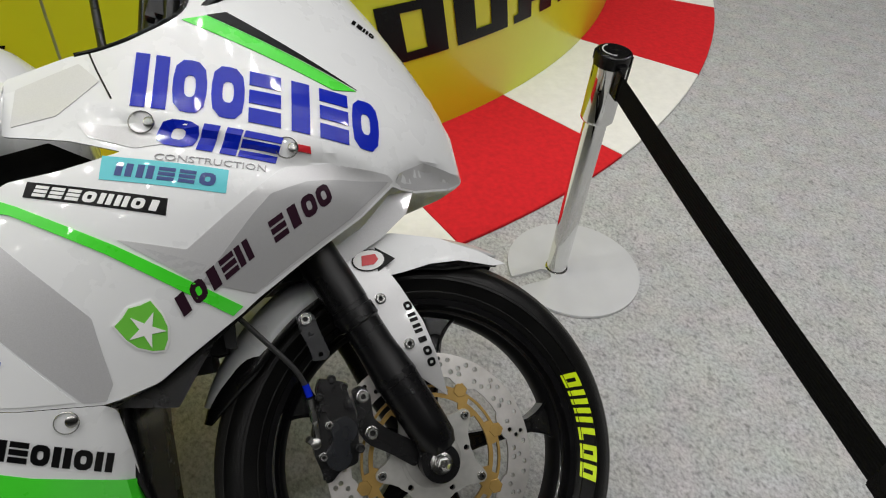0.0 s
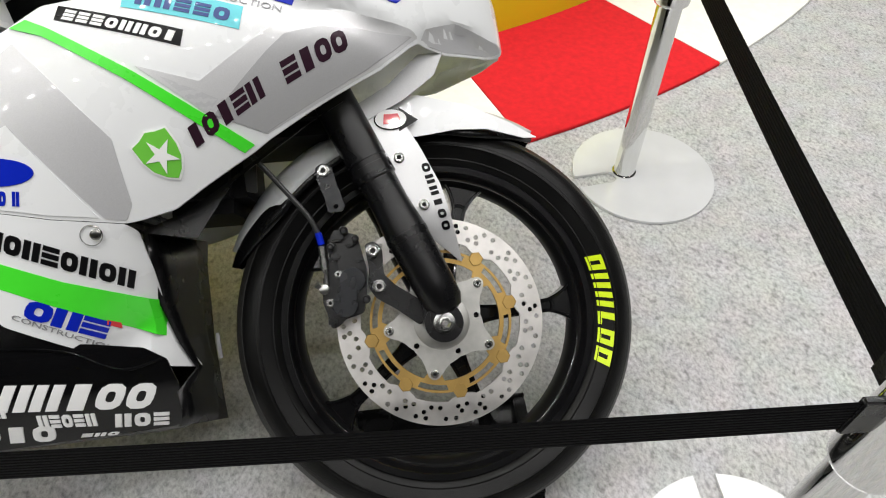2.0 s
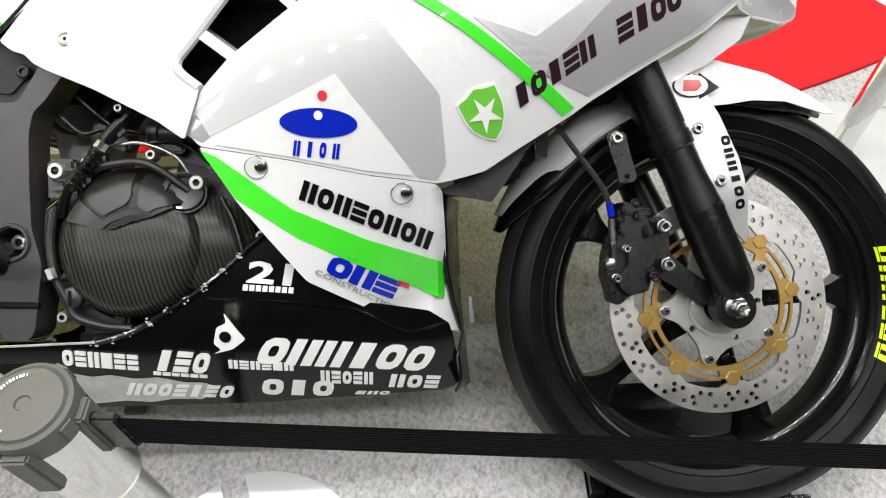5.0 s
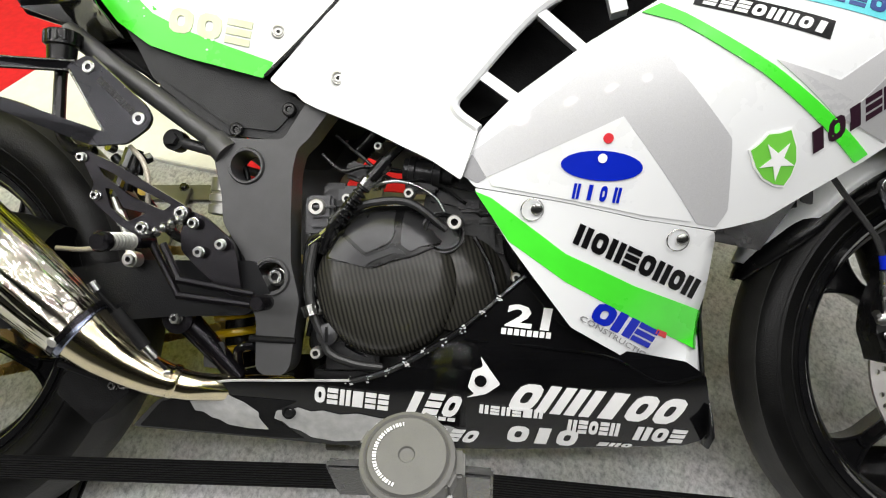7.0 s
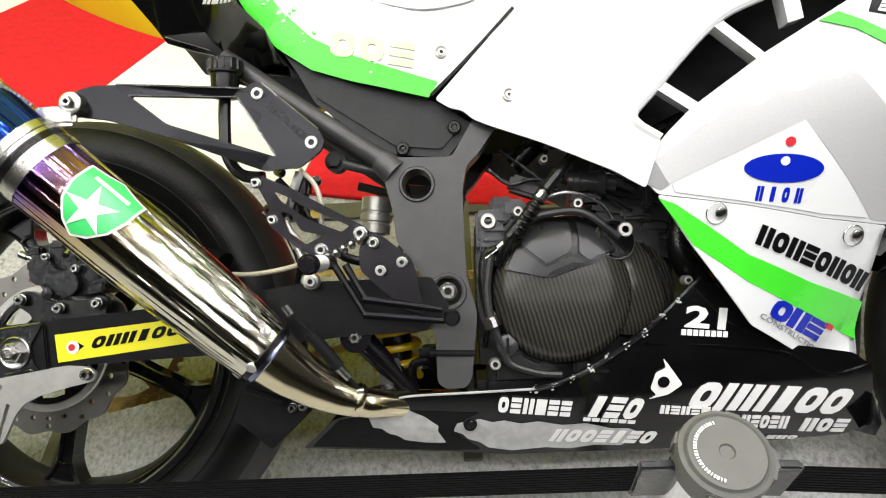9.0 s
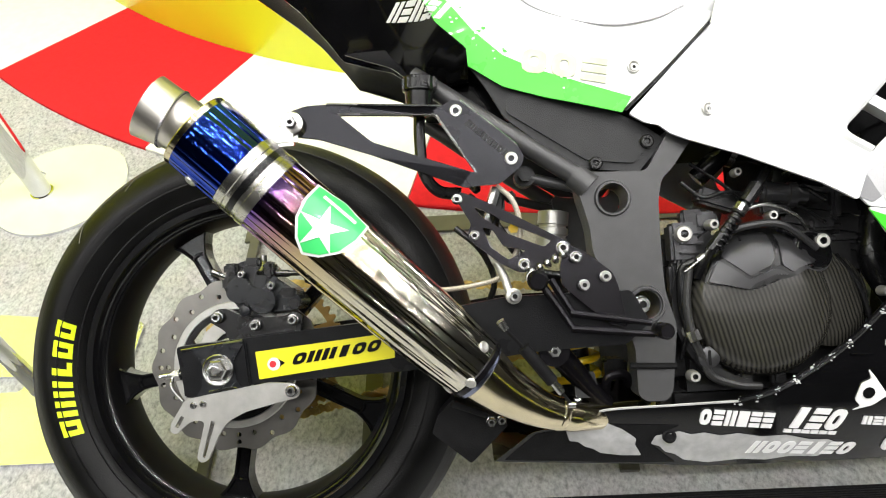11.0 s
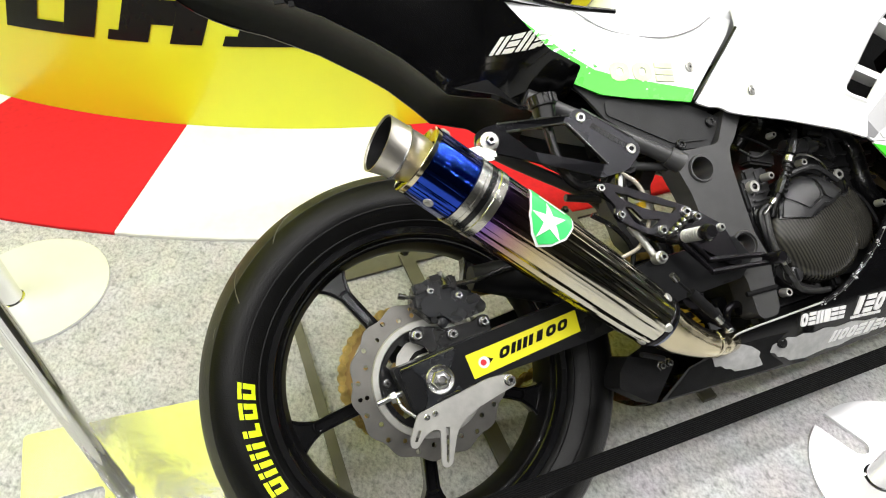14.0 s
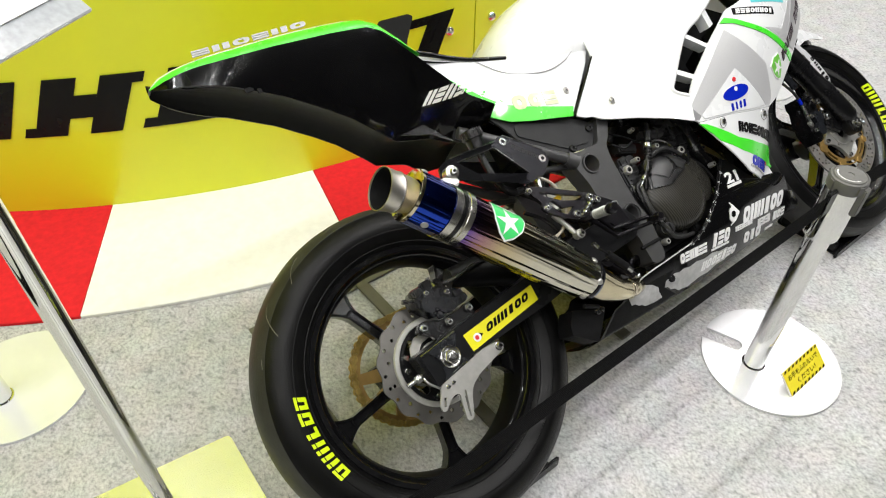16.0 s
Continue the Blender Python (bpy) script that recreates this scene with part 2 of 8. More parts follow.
def carpet_material():
    m = material("grey_needle_felt_carpet", (0.4, 0.4, 0.4), 0.95, spec=0.15)
    nt = m.node_tree
    b = nt.nodes["Principled BSDF"]
    tc = nt.nodes.new("ShaderNodeTexCoord")
    fine = nt.nodes.new("ShaderNodeTexNoise")
    fine.inputs["Scale"].default_value = 150
    fine.inputs["Detail"].default_value = 8
    fine.inputs["Roughness"].default_value = 0.7
    broad = nt.nodes.new("ShaderNodeTexNoise")
    broad.inputs["Scale"].default_value = 14
    broad.inputs["Detail"].default_value = 5
    mp = nt.nodes.new("ShaderNodeMapping")
    mp.inputs["Scale"].default_value = (1.0, 0.75, 1.0)
    mp.inputs["Rotation"].default_value = (0, 0, radians(35))
    nt.links.new(tc.outputs["Object"], mp.inputs["Vector"])
    nt.links.new(mp.outputs["Vector"], fine.inputs["Vector"])
    nt.links.new(tc.outputs["Object"], broad.inputs["Vector"])
    r = nt.nodes.new("ShaderNodeValToRGB")
    e = r.color_ramp.elements
    e[0].position, e[0].color = 0.31, (0.25, 0.248, 0.247, 1)
    e[1].position, e[1].color = 0.7, (0.62, 0.617, 0.62, 1)
    k = e.new(0.5)
    k.color = (0.45, 0.446, 0.449, 1)
    nt.links.new(fine.outputs["Fac"], r.inputs["Fac"])
    mx = nt.nodes.new("ShaderNodeMix")
    mx.data_type, mx.blend_type = "RGBA", "OVERLAY"
    mx.inputs[0].default_value = 0.35
    nt.links.new(r.outputs["Color"], mx.inputs[6])
    nt.links.new(broad.outputs["Color"], mx.inputs[7])
    fleck = nt.nodes.new("ShaderNodeTexNoise")
    fleck.inputs["Scale"].default_value = 70
    fleck.inputs["Detail"].default_value = 3
    nt.links.new(mp.outputs["Vector"], fleck.inputs["Vector"])
    fr = nt.nodes.new("ShaderNodeValToRGB")
    fr.color_ramp.elements[0].position, fr.color_ramp.elements[0].color = 0.3, (0.66, 0.66, 0.66, 1)
    fr.color_ramp.elements[1].position, fr.color_ramp.elements[1].color = 0.46, (1, 1, 1, 1)
    nt.links.new(fleck.outputs["Fac"], fr.inputs["Fac"])
    mf = nt.nodes.new("ShaderNodeMix")
    mf.data_type, mf.blend_type = "RGBA", "MULTIPLY"
    mf.inputs[0].default_value = 1.0
    nt.links.new(mx.outputs[2], mf.inputs[6])
    nt.links.new(fr.outputs["Color"], mf.inputs[7])
    hs = nt.nodes.new("ShaderNodeHueSaturation")
    hs.inputs["Saturation"].default_value = 0.25
    nt.links.new(mf.outputs[2], hs.inputs["Color"])
    nt.links.new(hs.outputs["Color"], b.inputs["Base Color"])
    bp = nt.nodes.new("ShaderNodeBump")
    bp.inputs["Strength"].default_value = 0.45
    bp.inputs["Distance"].default_value = 0.004
    nt.links.new(fine.outputs["Fac"], bp.inputs["Height"])
    nt.links.new(bp.outputs["Normal"], b.inputs["Normal"])
    return m


CARPET = carpet_material()
FELTRED = material("red_felt", (0.66, 0.018, 0.025), 0.9, 0.0, 0.0, 0.1, 60, 0.4, 500, spec=0.2)
FELTWHITE = material("cream_felt", (0.86, 0.85, 0.81), 0.9, 0.0, 0.0, 0.04, 40, 0.4, 500, spec=0.2)
YELLOWWALL = material("yellow_vinyl", (0.75, 0.8, 0.02), 0.3, 0.0, 0.25, 0.02, 3, 0.02, 40, rough_var=0.05)
HALLWHITE = material("white_hall_paint", (0.15, 0.153, 0.156), 0.7, 0.0, 0.0, 0.04, 2, 0.05, 100)
CEILGREY = material("dark_ceiling_paint", (0.05, 0.05, 0.052), 0.8, 0.0, 0.0, 0.1, 2, 0.05, 100)
MIRROR = material("mirror_steel", (0.85, 0.86, 0.84), 0.12, 0.8, 0.0, 0.03, 12, 0.25, 30)
ACRYLIC = material("clear_acrylic", (0.4, 0.42, 0.44), 0.12, 0.0, 0.3, 0.12, 120)
HAZARD = material("hazard_yellow", (0.78, 0.66, 0.02), 0.5, 0.0, 0.0, 0.04, 40)


# ---------------------------------------------------------------- mesh helpers
def make(name, bm, mat, parent=None, label="", smooth=35.0, split=False, kind=""):
    """Link a bmesh as one object, or, with split, as one object for each loose piece."""
    if split:
        seen, first = set(), None
        bm.verts.ensure_lookup_table()
        for v in bm.verts:
            if v in seen:
                continue
            todo, piece = [v], []
            seen.add(v)
            while todo:
                q = todo.pop()
                piece.append(q)
                for e in q.link_edges:
                    o = e.other_vert(q)
                    if o not in seen:
                        seen.add(o)
                        todo.append(o)
            sub = bmesh.new()
            new_v = {q: sub.verts.new(q.co) for q in piece}
            for f in {f for q in piece for f in q.link_faces}:
                sub.faces.new([new_v[q] for q in f.verts]).material_index = f.material_index
            ob = make(name, sub, mat, parent, label, smooth)
            first = first or ob
        bm.free()
        return first
    me = bpy.data.meshes.new(name)
    bmesh.ops.recalc_face_normals(bm, faces=bm.faces[:])
    bm.to_mesh(me)
    bm.free()
    for p in me.polygons:
        p.use_smooth = smooth > 0
    if smooth > 0:
        me.set_sharp_from_angle(angle=radians(smooth))
    me.materials.append(mat)
    if any(p.material_index for p in me.polygons):
        me.materials.append(SOCKET)
    ob = new(name, me)
    if parent is not None:
        ob.parent = parent
    if label or kind:
        tagged(ob, label, kind=kind)
    return ob


def box(bm, cx, cy, cz, sx, sy, sz, m=None, bevel=0.0):
    r = bmesh.ops.create_cube(bm, size=1.0)
    vs = r["verts"]
    for v in vs:
        v.co = Vector((cx + v.co.x * sx, cy + v.co.y * sy, cz + v.co.z * sz))
    if bevel:
        es = list({e for v in vs for e in v.link_edges})
        r = bmesh.ops.bevel(bm, geom=es, offset=bevel, segments=2, affect="EDGES")
        vs = r["verts"]
    if m is not None:
        bmesh.ops.transform(bm, matrix=m, verts=vs)
    return vs


def tilt(x, y, z, degrees):
    """A turn about the y axis through one place."""
    return Matrix.Translation((x, y, z)) @ pose(0, 0, 0, 0, degrees, 0) @ Matrix.Translation((-x, -y, -z))


def rod(bm, a, b, r1, r2=None, n=20, caps=True):
    """A tapered round bar from a to b."""
    a, b = Vector(a), Vector(b)
    r2 = r1 if r2 is None else r2
    q = (b - a).to_track_quat("Z", "Y").to_matrix()
    rings = []
    for p, r in ((a, r1), (b, r2)):
        rings.append([bm.verts.new(p + q @ Vector((r * math.cos(2 * math.pi * i / n), r * math.sin(2 * math.pi * i / n), 0))) for i in range(n)])
    for i in range(n):
        bm.faces.new((rings[0][i], rings[0][(i + 1) % n], rings[1][(i + 1) % n], rings[1][i]))
    if caps:
        bm.faces.new(rings[0][::-1])
        bm.faces.new(rings[1])


def spin(bm, profile, origin, axis, n=40, closed=False, mark=0):
    """Turn a profile of (distance along the axis, radius) round the axis."""
    o, axis = Vector(origin), Vector(axis).normalized()
    q = axis.to_track_quat("Z", "Y").to_matrix()
    rings = []
    for h, r in profile:
        rings.append([bm.verts.new(o + q @ Vector((r * math.cos(2 * math.pi * i / n), r * math.sin(2 * math.pi * i / n), h))) for i in range(n)])
    k = len(rings)
    for j in range(k if closed else k - 1):
        for i in range(n):
            f = bm.faces.new((rings[j][i], rings[j][(i + 1) % n], rings[(j + 1) % k][(i + 1) % n], rings[(j + 1) % k][i]))
            if mark and j >= k - 1 - mark:
                f.material_index = 1
    if not closed:
        bm.faces.new(rings[0][::-1])
        f = bm.faces.new(rings[-1])
        if mark:
            f.material_index = 1


def bent(points, steps=6):
    """Smooth points along a Catmull-Rom line."""
    ps = [Vector(p) for p in points]
    ps = [2 * ps[0] - ps[1]] + ps + [2 * ps[-1] - ps[-2]]
    out = []
    for i in range(1, len(ps) - 2):
        for s in range(steps):
            t = s / steps
            a, b, c, d = ps[i - 1], ps[i], ps[i + 1], ps[i + 2]
            out.append(0.5 * ((2 * b) + (c - a) * t + (2 * a - 5 * b + 4 * c - d) * t * t + (3 * b - a - 3 * c + d) * t ** 3))
    out.append(ps[-2])
    return out


def tube(bm, points, r, n=10, radii=None, steps=6):
    ps = bent(points, steps)
    m = len(ps)
    rings = []
    up = Vector((0.13, 0.97, 0.2))
    for i, p in enumerate(ps):
        d = (ps[min(i + 1, m - 1)] - ps[max(i - 1, 0)]).normalized()
        x = d.cross(up).normalized()
        y = x.cross(d)
        if radii:
            f = i / (m - 1) * (len(radii) - 1)
            k = min(int(f), len(radii) - 2)
            rr = radii[k] + (radii[k + 1] - radii[k]) * (f - k)
        else:
            rr = r
        rings.append([bm.verts.new(p + rr * (x * math.cos(2 * math.pi * j / n) + y * math.sin(2 * math.pi * j / n))) for j in range(n)])
    for i in range(m - 1):
        for j in range(n):
            bm.faces.new((rings[i][j], rings[i][(j + 1) % n], rings[i + 1][(j + 1) % n], rings[i + 1][j]))
    bm.faces.new(rings[0][::-1])
    bm.faces.new(rings[-1])


def loops_fill(loops, thick, flip=False):
    """A flat plate in x, z from an outline and its holes, with thickness along y (from 0 to thick)."""
    bm = bmesh.new()
    for lp in loops:
        vs = [bm.verts.new((x, 0, z)) for x, z in lp]
        for i in range(len(vs)):
            bm.edges.new((vs[i], vs[(i + 1) % len(vs)]))
    bmesh.ops.triangle_fill(bm, use_beauty=True, use_dissolve=False, edges=bm.edges[:], normal=(0, -1, 0))
    thicken(bm, thick)
    return bm


def thicken(bm, thick):
    """Give an open sheet a back, thick metres further along +y, and rims."""
    fs = bm.faces[:]
    rim = [e for e in bm.edges if len(e.link_faces) == 1]
    back = {v: bm.verts.new((v.co.x, v.co.y + thick, v.co.z)) for v in bm.verts[:]}
    for f in fs:
        bm.faces.new([back[v] for v in reversed(f.verts)])
    for e in rim:
        a, b = e.verts
        bm.faces.new((a, b, back[b], back[a]))


def circle(cx, cz, r, n=24, a0=0.0):
    return [(cx + r * math.cos(a0 + 2 * math.pi * i / n), cz + r * math.sin(a0 + 2 * math.pi * i / n)) for i in range(n)]


def rounded(points, r=0.006, n=4):
    """Round the corners of an outline."""
    out = []
    k = len(points)
    for i in range(k):
        p, a, b = (Vector((*points[i], 0)) for i in (i, i - 1, (i + 1) % k))
        d = min(r, (a - p).length * 0.45, (b - p).length * 0.45)
        s, e = p + (a - p).normalized() * d, p + (b - p).normalized() * d
        for j in range(n + 1):
            t = j / n
            q = s * (1 - t) ** 2 + p * 2 * t * (1 - t) + e * t * t
            out.append((q.x, q.y))
    return out


def sheet(outline, surf, off=0.0, thick=0.003, step=0.02, side=-1, corner=0.004):
    """A skin panel: an outline in x, z laid on the surface y = side * (surf + off), with real thickness."""
    bm = bmesh.new()
    pts = rounded(outline, corner, 3) if corner else outline
    bm.faces.new([bm.verts.new((x, 0, z)) for x, z in pts])
    xs, zs = [p[0] for p in pts], [p[1] for p in pts]
    for lo, hi, n in ((min(xs), max(xs), (1, 0, 0)), (min(zs), max(zs), (0, 0, 1))):
        c = lo + step
        while c < hi - step * 0.3:
            bmesh.ops.bisect_plane(bm, geom=bm.verts[:] + bm.edges[:] + bm.faces[:], plane_co=(c * n[0], 0, c * n[2]), plane_no=n)
            c += step
    bm.normal_update()
    bmesh.ops.triangulate(bm, faces=[f for f in bm.faces if len(f.verts) > 4])
    for v in bm.verts:
        v.co.y = side * (surf(v.co.x, v.co.z) + off)
    thicken(bm, -side * thick)
    return bm


def blocks(code, bl, br, tl, surf, off=0.0014, thick=0.0025, gap=0.16, lean=0.0):
    """Plain bars and rings standing for a brand mark: o ring, l two uprights, b one bar, e three level bars."""
    bm = bmesh.new()
    bl, br, tl = Vector(bl), Vector(br), Vector(tl)
    n = len(code)

    def quad(u0, v0, u1, v1):
        k, rows = 3, 4 if v1 - v0 > 0.5 else 2
        grid = [[at(u0 + (u1 - u0) * i / k, v0 + (v1 - v0) * j / rows) for i in range(k + 1)] for j in range(rows + 1)]
        for j in range(rows):
            for i in range(k):
                bm.faces.new((grid[j][i], grid[j][i + 1], grid[j + 1][i + 1], grid[j + 1][i]))

    def at(u, v):
        p = bl + (br - bl) * (u + lean * v / n) + (tl - bl) * v
        return bm.verts.new((p.x, -(surf(p.x, p.y) + off), p.y))

    for i, c in enumerate(code):
        u0, u1 = (i + gap / 2) / n, (i + 1 - gap / 2) / n
        w = u1 - u0
        if c == "b":
            quad(u0 + w * 0.2, 0, u1 - w * 0.2, 1)
        elif c == "l":
            quad(u0, 0, u0 + w * 0.41, 1)
            quad(u1 - w * 0.41, 0, u1, 1)
        elif c == "e":
            for v in (0, 0.365, 0.73):
                quad(u0, v, u1, v + 0.27)
        elif c == "s":
            quad(u0, 0, u1, 1)
        elif c == "o":
            m = 14
            ring = []
            for j in range(m):
                a = 2 * math.pi * (j + 0.5) / m
                ca, sa = math.cos(a), math.sin(a)
                q = (abs(ca) ** 3.2 + abs(sa) ** 3.2) ** (-1 / 3.2)
                ring.append((at((u0 + u1) / 2 + w / 2 * q * ca, 0.5 + 0.5 * q * sa), at((u0 + u1) / 2 + w * 0.17 * q * ca, 0.5 + 0.21 * q * sa)))
            for j in range(m):
                bm.faces.new((ring[j][0], ring[(j + 1) % m][0], ring[(j + 1) % m][1], ring[j][1]))
    thicken(bm, thick)
    return bm


def words(text, bl, br, tl, surf, off=0.0016, thick=0.001, bold=0.0):
    """Real words in the built-in font, fitted between three corners on a surface."""
    cu = bpy.data.curves.new("words", "FONT")
    cu.body = text
    cu.resolution_u = 2
    cu.offset = bold
    ob = bpy.data.objects.new("words", cu)
    scene.collection.objects.link(ob)
    me = bpy.data.meshes.new_from_object(ob.evaluated_get(bpy.context.evaluated_depsgraph_get()))
    bm = bmesh.new()
    bm.from_mesh(me)
    bpy.data.objects.remove(ob)
    bpy.data.curves.remove(cu)
    bpy.data.meshes.remove(me)
    xs = [v.co.x for v in bm.verts]
    ys = [v.co.y for v in bm.verts]
    x0, x1, y0, y1 = min(xs), max(xs), min(ys), max(ys)
    bl, br, tl = Vector(bl), Vector(br), Vector(tl)
    for v in bm.verts:
        p = bl + (br - bl) * ((v.co.x - x0) / (x1 - x0)) + (tl - bl) * ((v.co.y - y0) / (y1 - y0))
        v.co = (p.x, -(surf(p.x, p.y) + off), p.y)
    thicken(bm, thick)
    return bm


def bolt(bm, x, y, z, r, h=0.006, hexed=False):
    """A flanged socket bolt whose head looks along -y."""
    r *= 0.8
    spin(bm, [(0, r * 1.12), (0.0012, r * 1.12), (0.0015, r * 0.96), (h * 0.85, r * 0.96), (h, r * 0.84), (h, r * 0.46), (h - 0.0045, r * 0.43)], (x, y, z), (0, -1, 0), 6 if hexed else 18, mark=1)

# ================================================================ the motorcycle
# Its own frame: x forwards, y to its left, z up, the rear axle at the origin; it leans to its left.
LEAN = 52.2
bike = tagged(new("racing_motorcycle"), "white, green and silver racing motorcycle leant far over on black trays", "motorcycle")
bike.matrix_basis = pose(0.0, 0.1042, 0.2397, -LEAN, 0, 0)

FAIR = (0.2352, -0.0183, 0.2399, -0.6873, 0.977, -1.4272, -0.8301, 1.1191, -4.018, -0.9682)


def fair_poly(x, z):
    x, z = x - 1.05, z - 0.25
    terms = (1, x, z, x * x, x * z, z * z, x ** 3, x * x * z, x * z * z, z ** 3)
    return sum(a * b for a, b in zip(FAIR, terms))


def nose_line(z):
    return float(np.interp(z, (0.30, 0.337, 0.408, 0.466, 0.536, 0.6, 0.655, 0.8), (1.52, 1.542, 1.537, 1.52, 1.487, 1.453, 1.419, 1.31)))


def ease(t):
    t = min(1.0, max(0.0, t))
    return t * t * (3 - 2 * t)


def upper_side(x, z):
    """Half width of the upper fairing, with its moulded groove and the scoop under the nose."""
    zc = float(np.interp(x, (1.05, 1.067, 1.13, 1.244, 1.32, 1.403, 1.44), (0.44, 0.434, 0.409, 0.367, 0.358, 0.33, 0.32)))
    groove = 0.010 * ease((zc - z) / 0.014) * (1 - ease((zc - z - 0.016) / 0.045)) * ease((x - 1.04) / 0.05) * (1 - ease((x - 1.35) / 0.05))
    zt = float(np.interp(x, (1.403, 1.46, 1.498, 1.546), (0.33, 0.358, 0.35, 0.343)))
    scoop = 0.02 * ease((zt - z) / 0.012) * ease((x - 1.39) / 0.03)
    return max(0.002, upper_skin(x, z) - groove - scoop)


def upper_skin(x, z):
    """Half width of the smooth upper fairing."""
    d = max(0.0, nose_line(z) - x)
    a = fair_poly(x, min(z, 0.44)) - 0.3 * max(0, z - 0.44)
    b = 0.443 * (1 - max(0, z - 0.4)) * math.sqrt(d)
    return min(a, b) if abs(a - b) > 0.02 else 0.5 * (a + b) - 0.005 - 12.5 * (a - b) ** 2


def lower_side(x, z):
    """Half width of the lower fairing; its front edge turns in towards the wheel."""
    d = max(0.0, x - 1.034)
    return max(fair_poly(x, z), 0.1) - 1.8 * d - 18 * d * d


def tank_side(x, z):
    return 0.144 + 0.25 * (x - 0.52) - 0.25 * max(0, z - 0.36) - 1.2 * max(0, z - 0.40) ** 1.5


def seat_side(x, z):
    return 0.145 - 0.08 * max(0, 0.45 - x)


def belly_side(x, z):
    d = max(0, -0.05 - z)
    return 0.152 - 0.16 * max(0, x - 0.8) - 0.06 * max(0, 0.6 - x) - 2.6 * d * d - 0.25 * d


TAIL_LOW = ((-0.207, -0.18, -0.08, 0.0, 0.065, 0.1, 0.136, 0.157, 0.225, 0.262, 0.328), (0.677, 0.66, 0.615, 0.565, 0.512, 0.4795, 0.435, 0.406, 0.383, 0.352, 0.348))
TAIL_TOP = ((-0.207, -0.123, 0.007, 0.12, 0.191, 0.21, 0.242, 0.29, 0.328), (0.680, 0.671, 0.651, 0.628, 0.609, 0.575, 0.512, 0.41, 0.368))


def tail_side(x, z):
    """Half width of the tail: narrow along its lower edge, wide at the top one."""
    top = max(0.012, 0.05 + (x + 0.2) * 0.25 - 0.03 * max(0.0, min(1.0, (-0.13 - x) / 0.077)) ** 2)
    low = min(top * 0.95, 0.068 + 0.3 * max(0, x - 0.2))
    zl, zt = float(np.interp(x, *TAIL_LOW)), float(np.interp(x, *TAIL_TOP))
    f = min(1.0, max(0.0, (z - zl) / max(0.004, zt - zl)))
    return low + (top - low) * f ** 0.8


def both(name, outline, surf, mat, thick=0.003, step=0.02, label="", off=0.0):
    """A panel and its mirror twin; returns the right one."""
    make(name, sheet(outline, surf, off, thick, step, 1), mat, bike, label)
    return make(name, sheet(outline, surf, off, thick, step, -1), mat, bike, label)


def decal(name, outline, surf, mat, parent, off=0.0008, label="", step=0.02, corner=0.002):
    return make(name, sheet(outline, surf, off, 0.003, step, -1, corner), mat, parent, label)


def flat(y):
    return lambda x, z: y


# ---------------------------------------------------------------- wheels
def tyre_profile(R, w, ri):
    h = w / 2
    return [(-h * 0.60, ri), (-h * 0.74, ri + 0.004), (-h * 0.86, ri + 0.016), (-h * 0.96, ri + 0.03), (-h, R - h * 0.72), (-h * 0.97, R - h * 0.6), (-h * 0.9, R - h * 0.44), (-h * 0.76, R - h * 0.26), (-h * 0.55, R - h * 0.12), (-h * 0.28, R - h * 0.03), (0, R),
            (h * 0.28, R - h * 0.03), (h * 0.55, R - h * 0.12), (h * 0.76, R - h * 0.26), (h * 0.9, R - h * 0.44), (h, R - h * 0.72), (h * 0.96, ri + 0.03), (h * 0.74, ri + 0.004), (h * 0.60, ri)]


def side_of(profile, r):
    """How far out the right sidewall stands at radius r."""
    pts = sorted((b, -a) for a, b in profile if a < 0)
    return float(np.interp(r, [p[0] for p in pts], [p[1] for p in pts]))


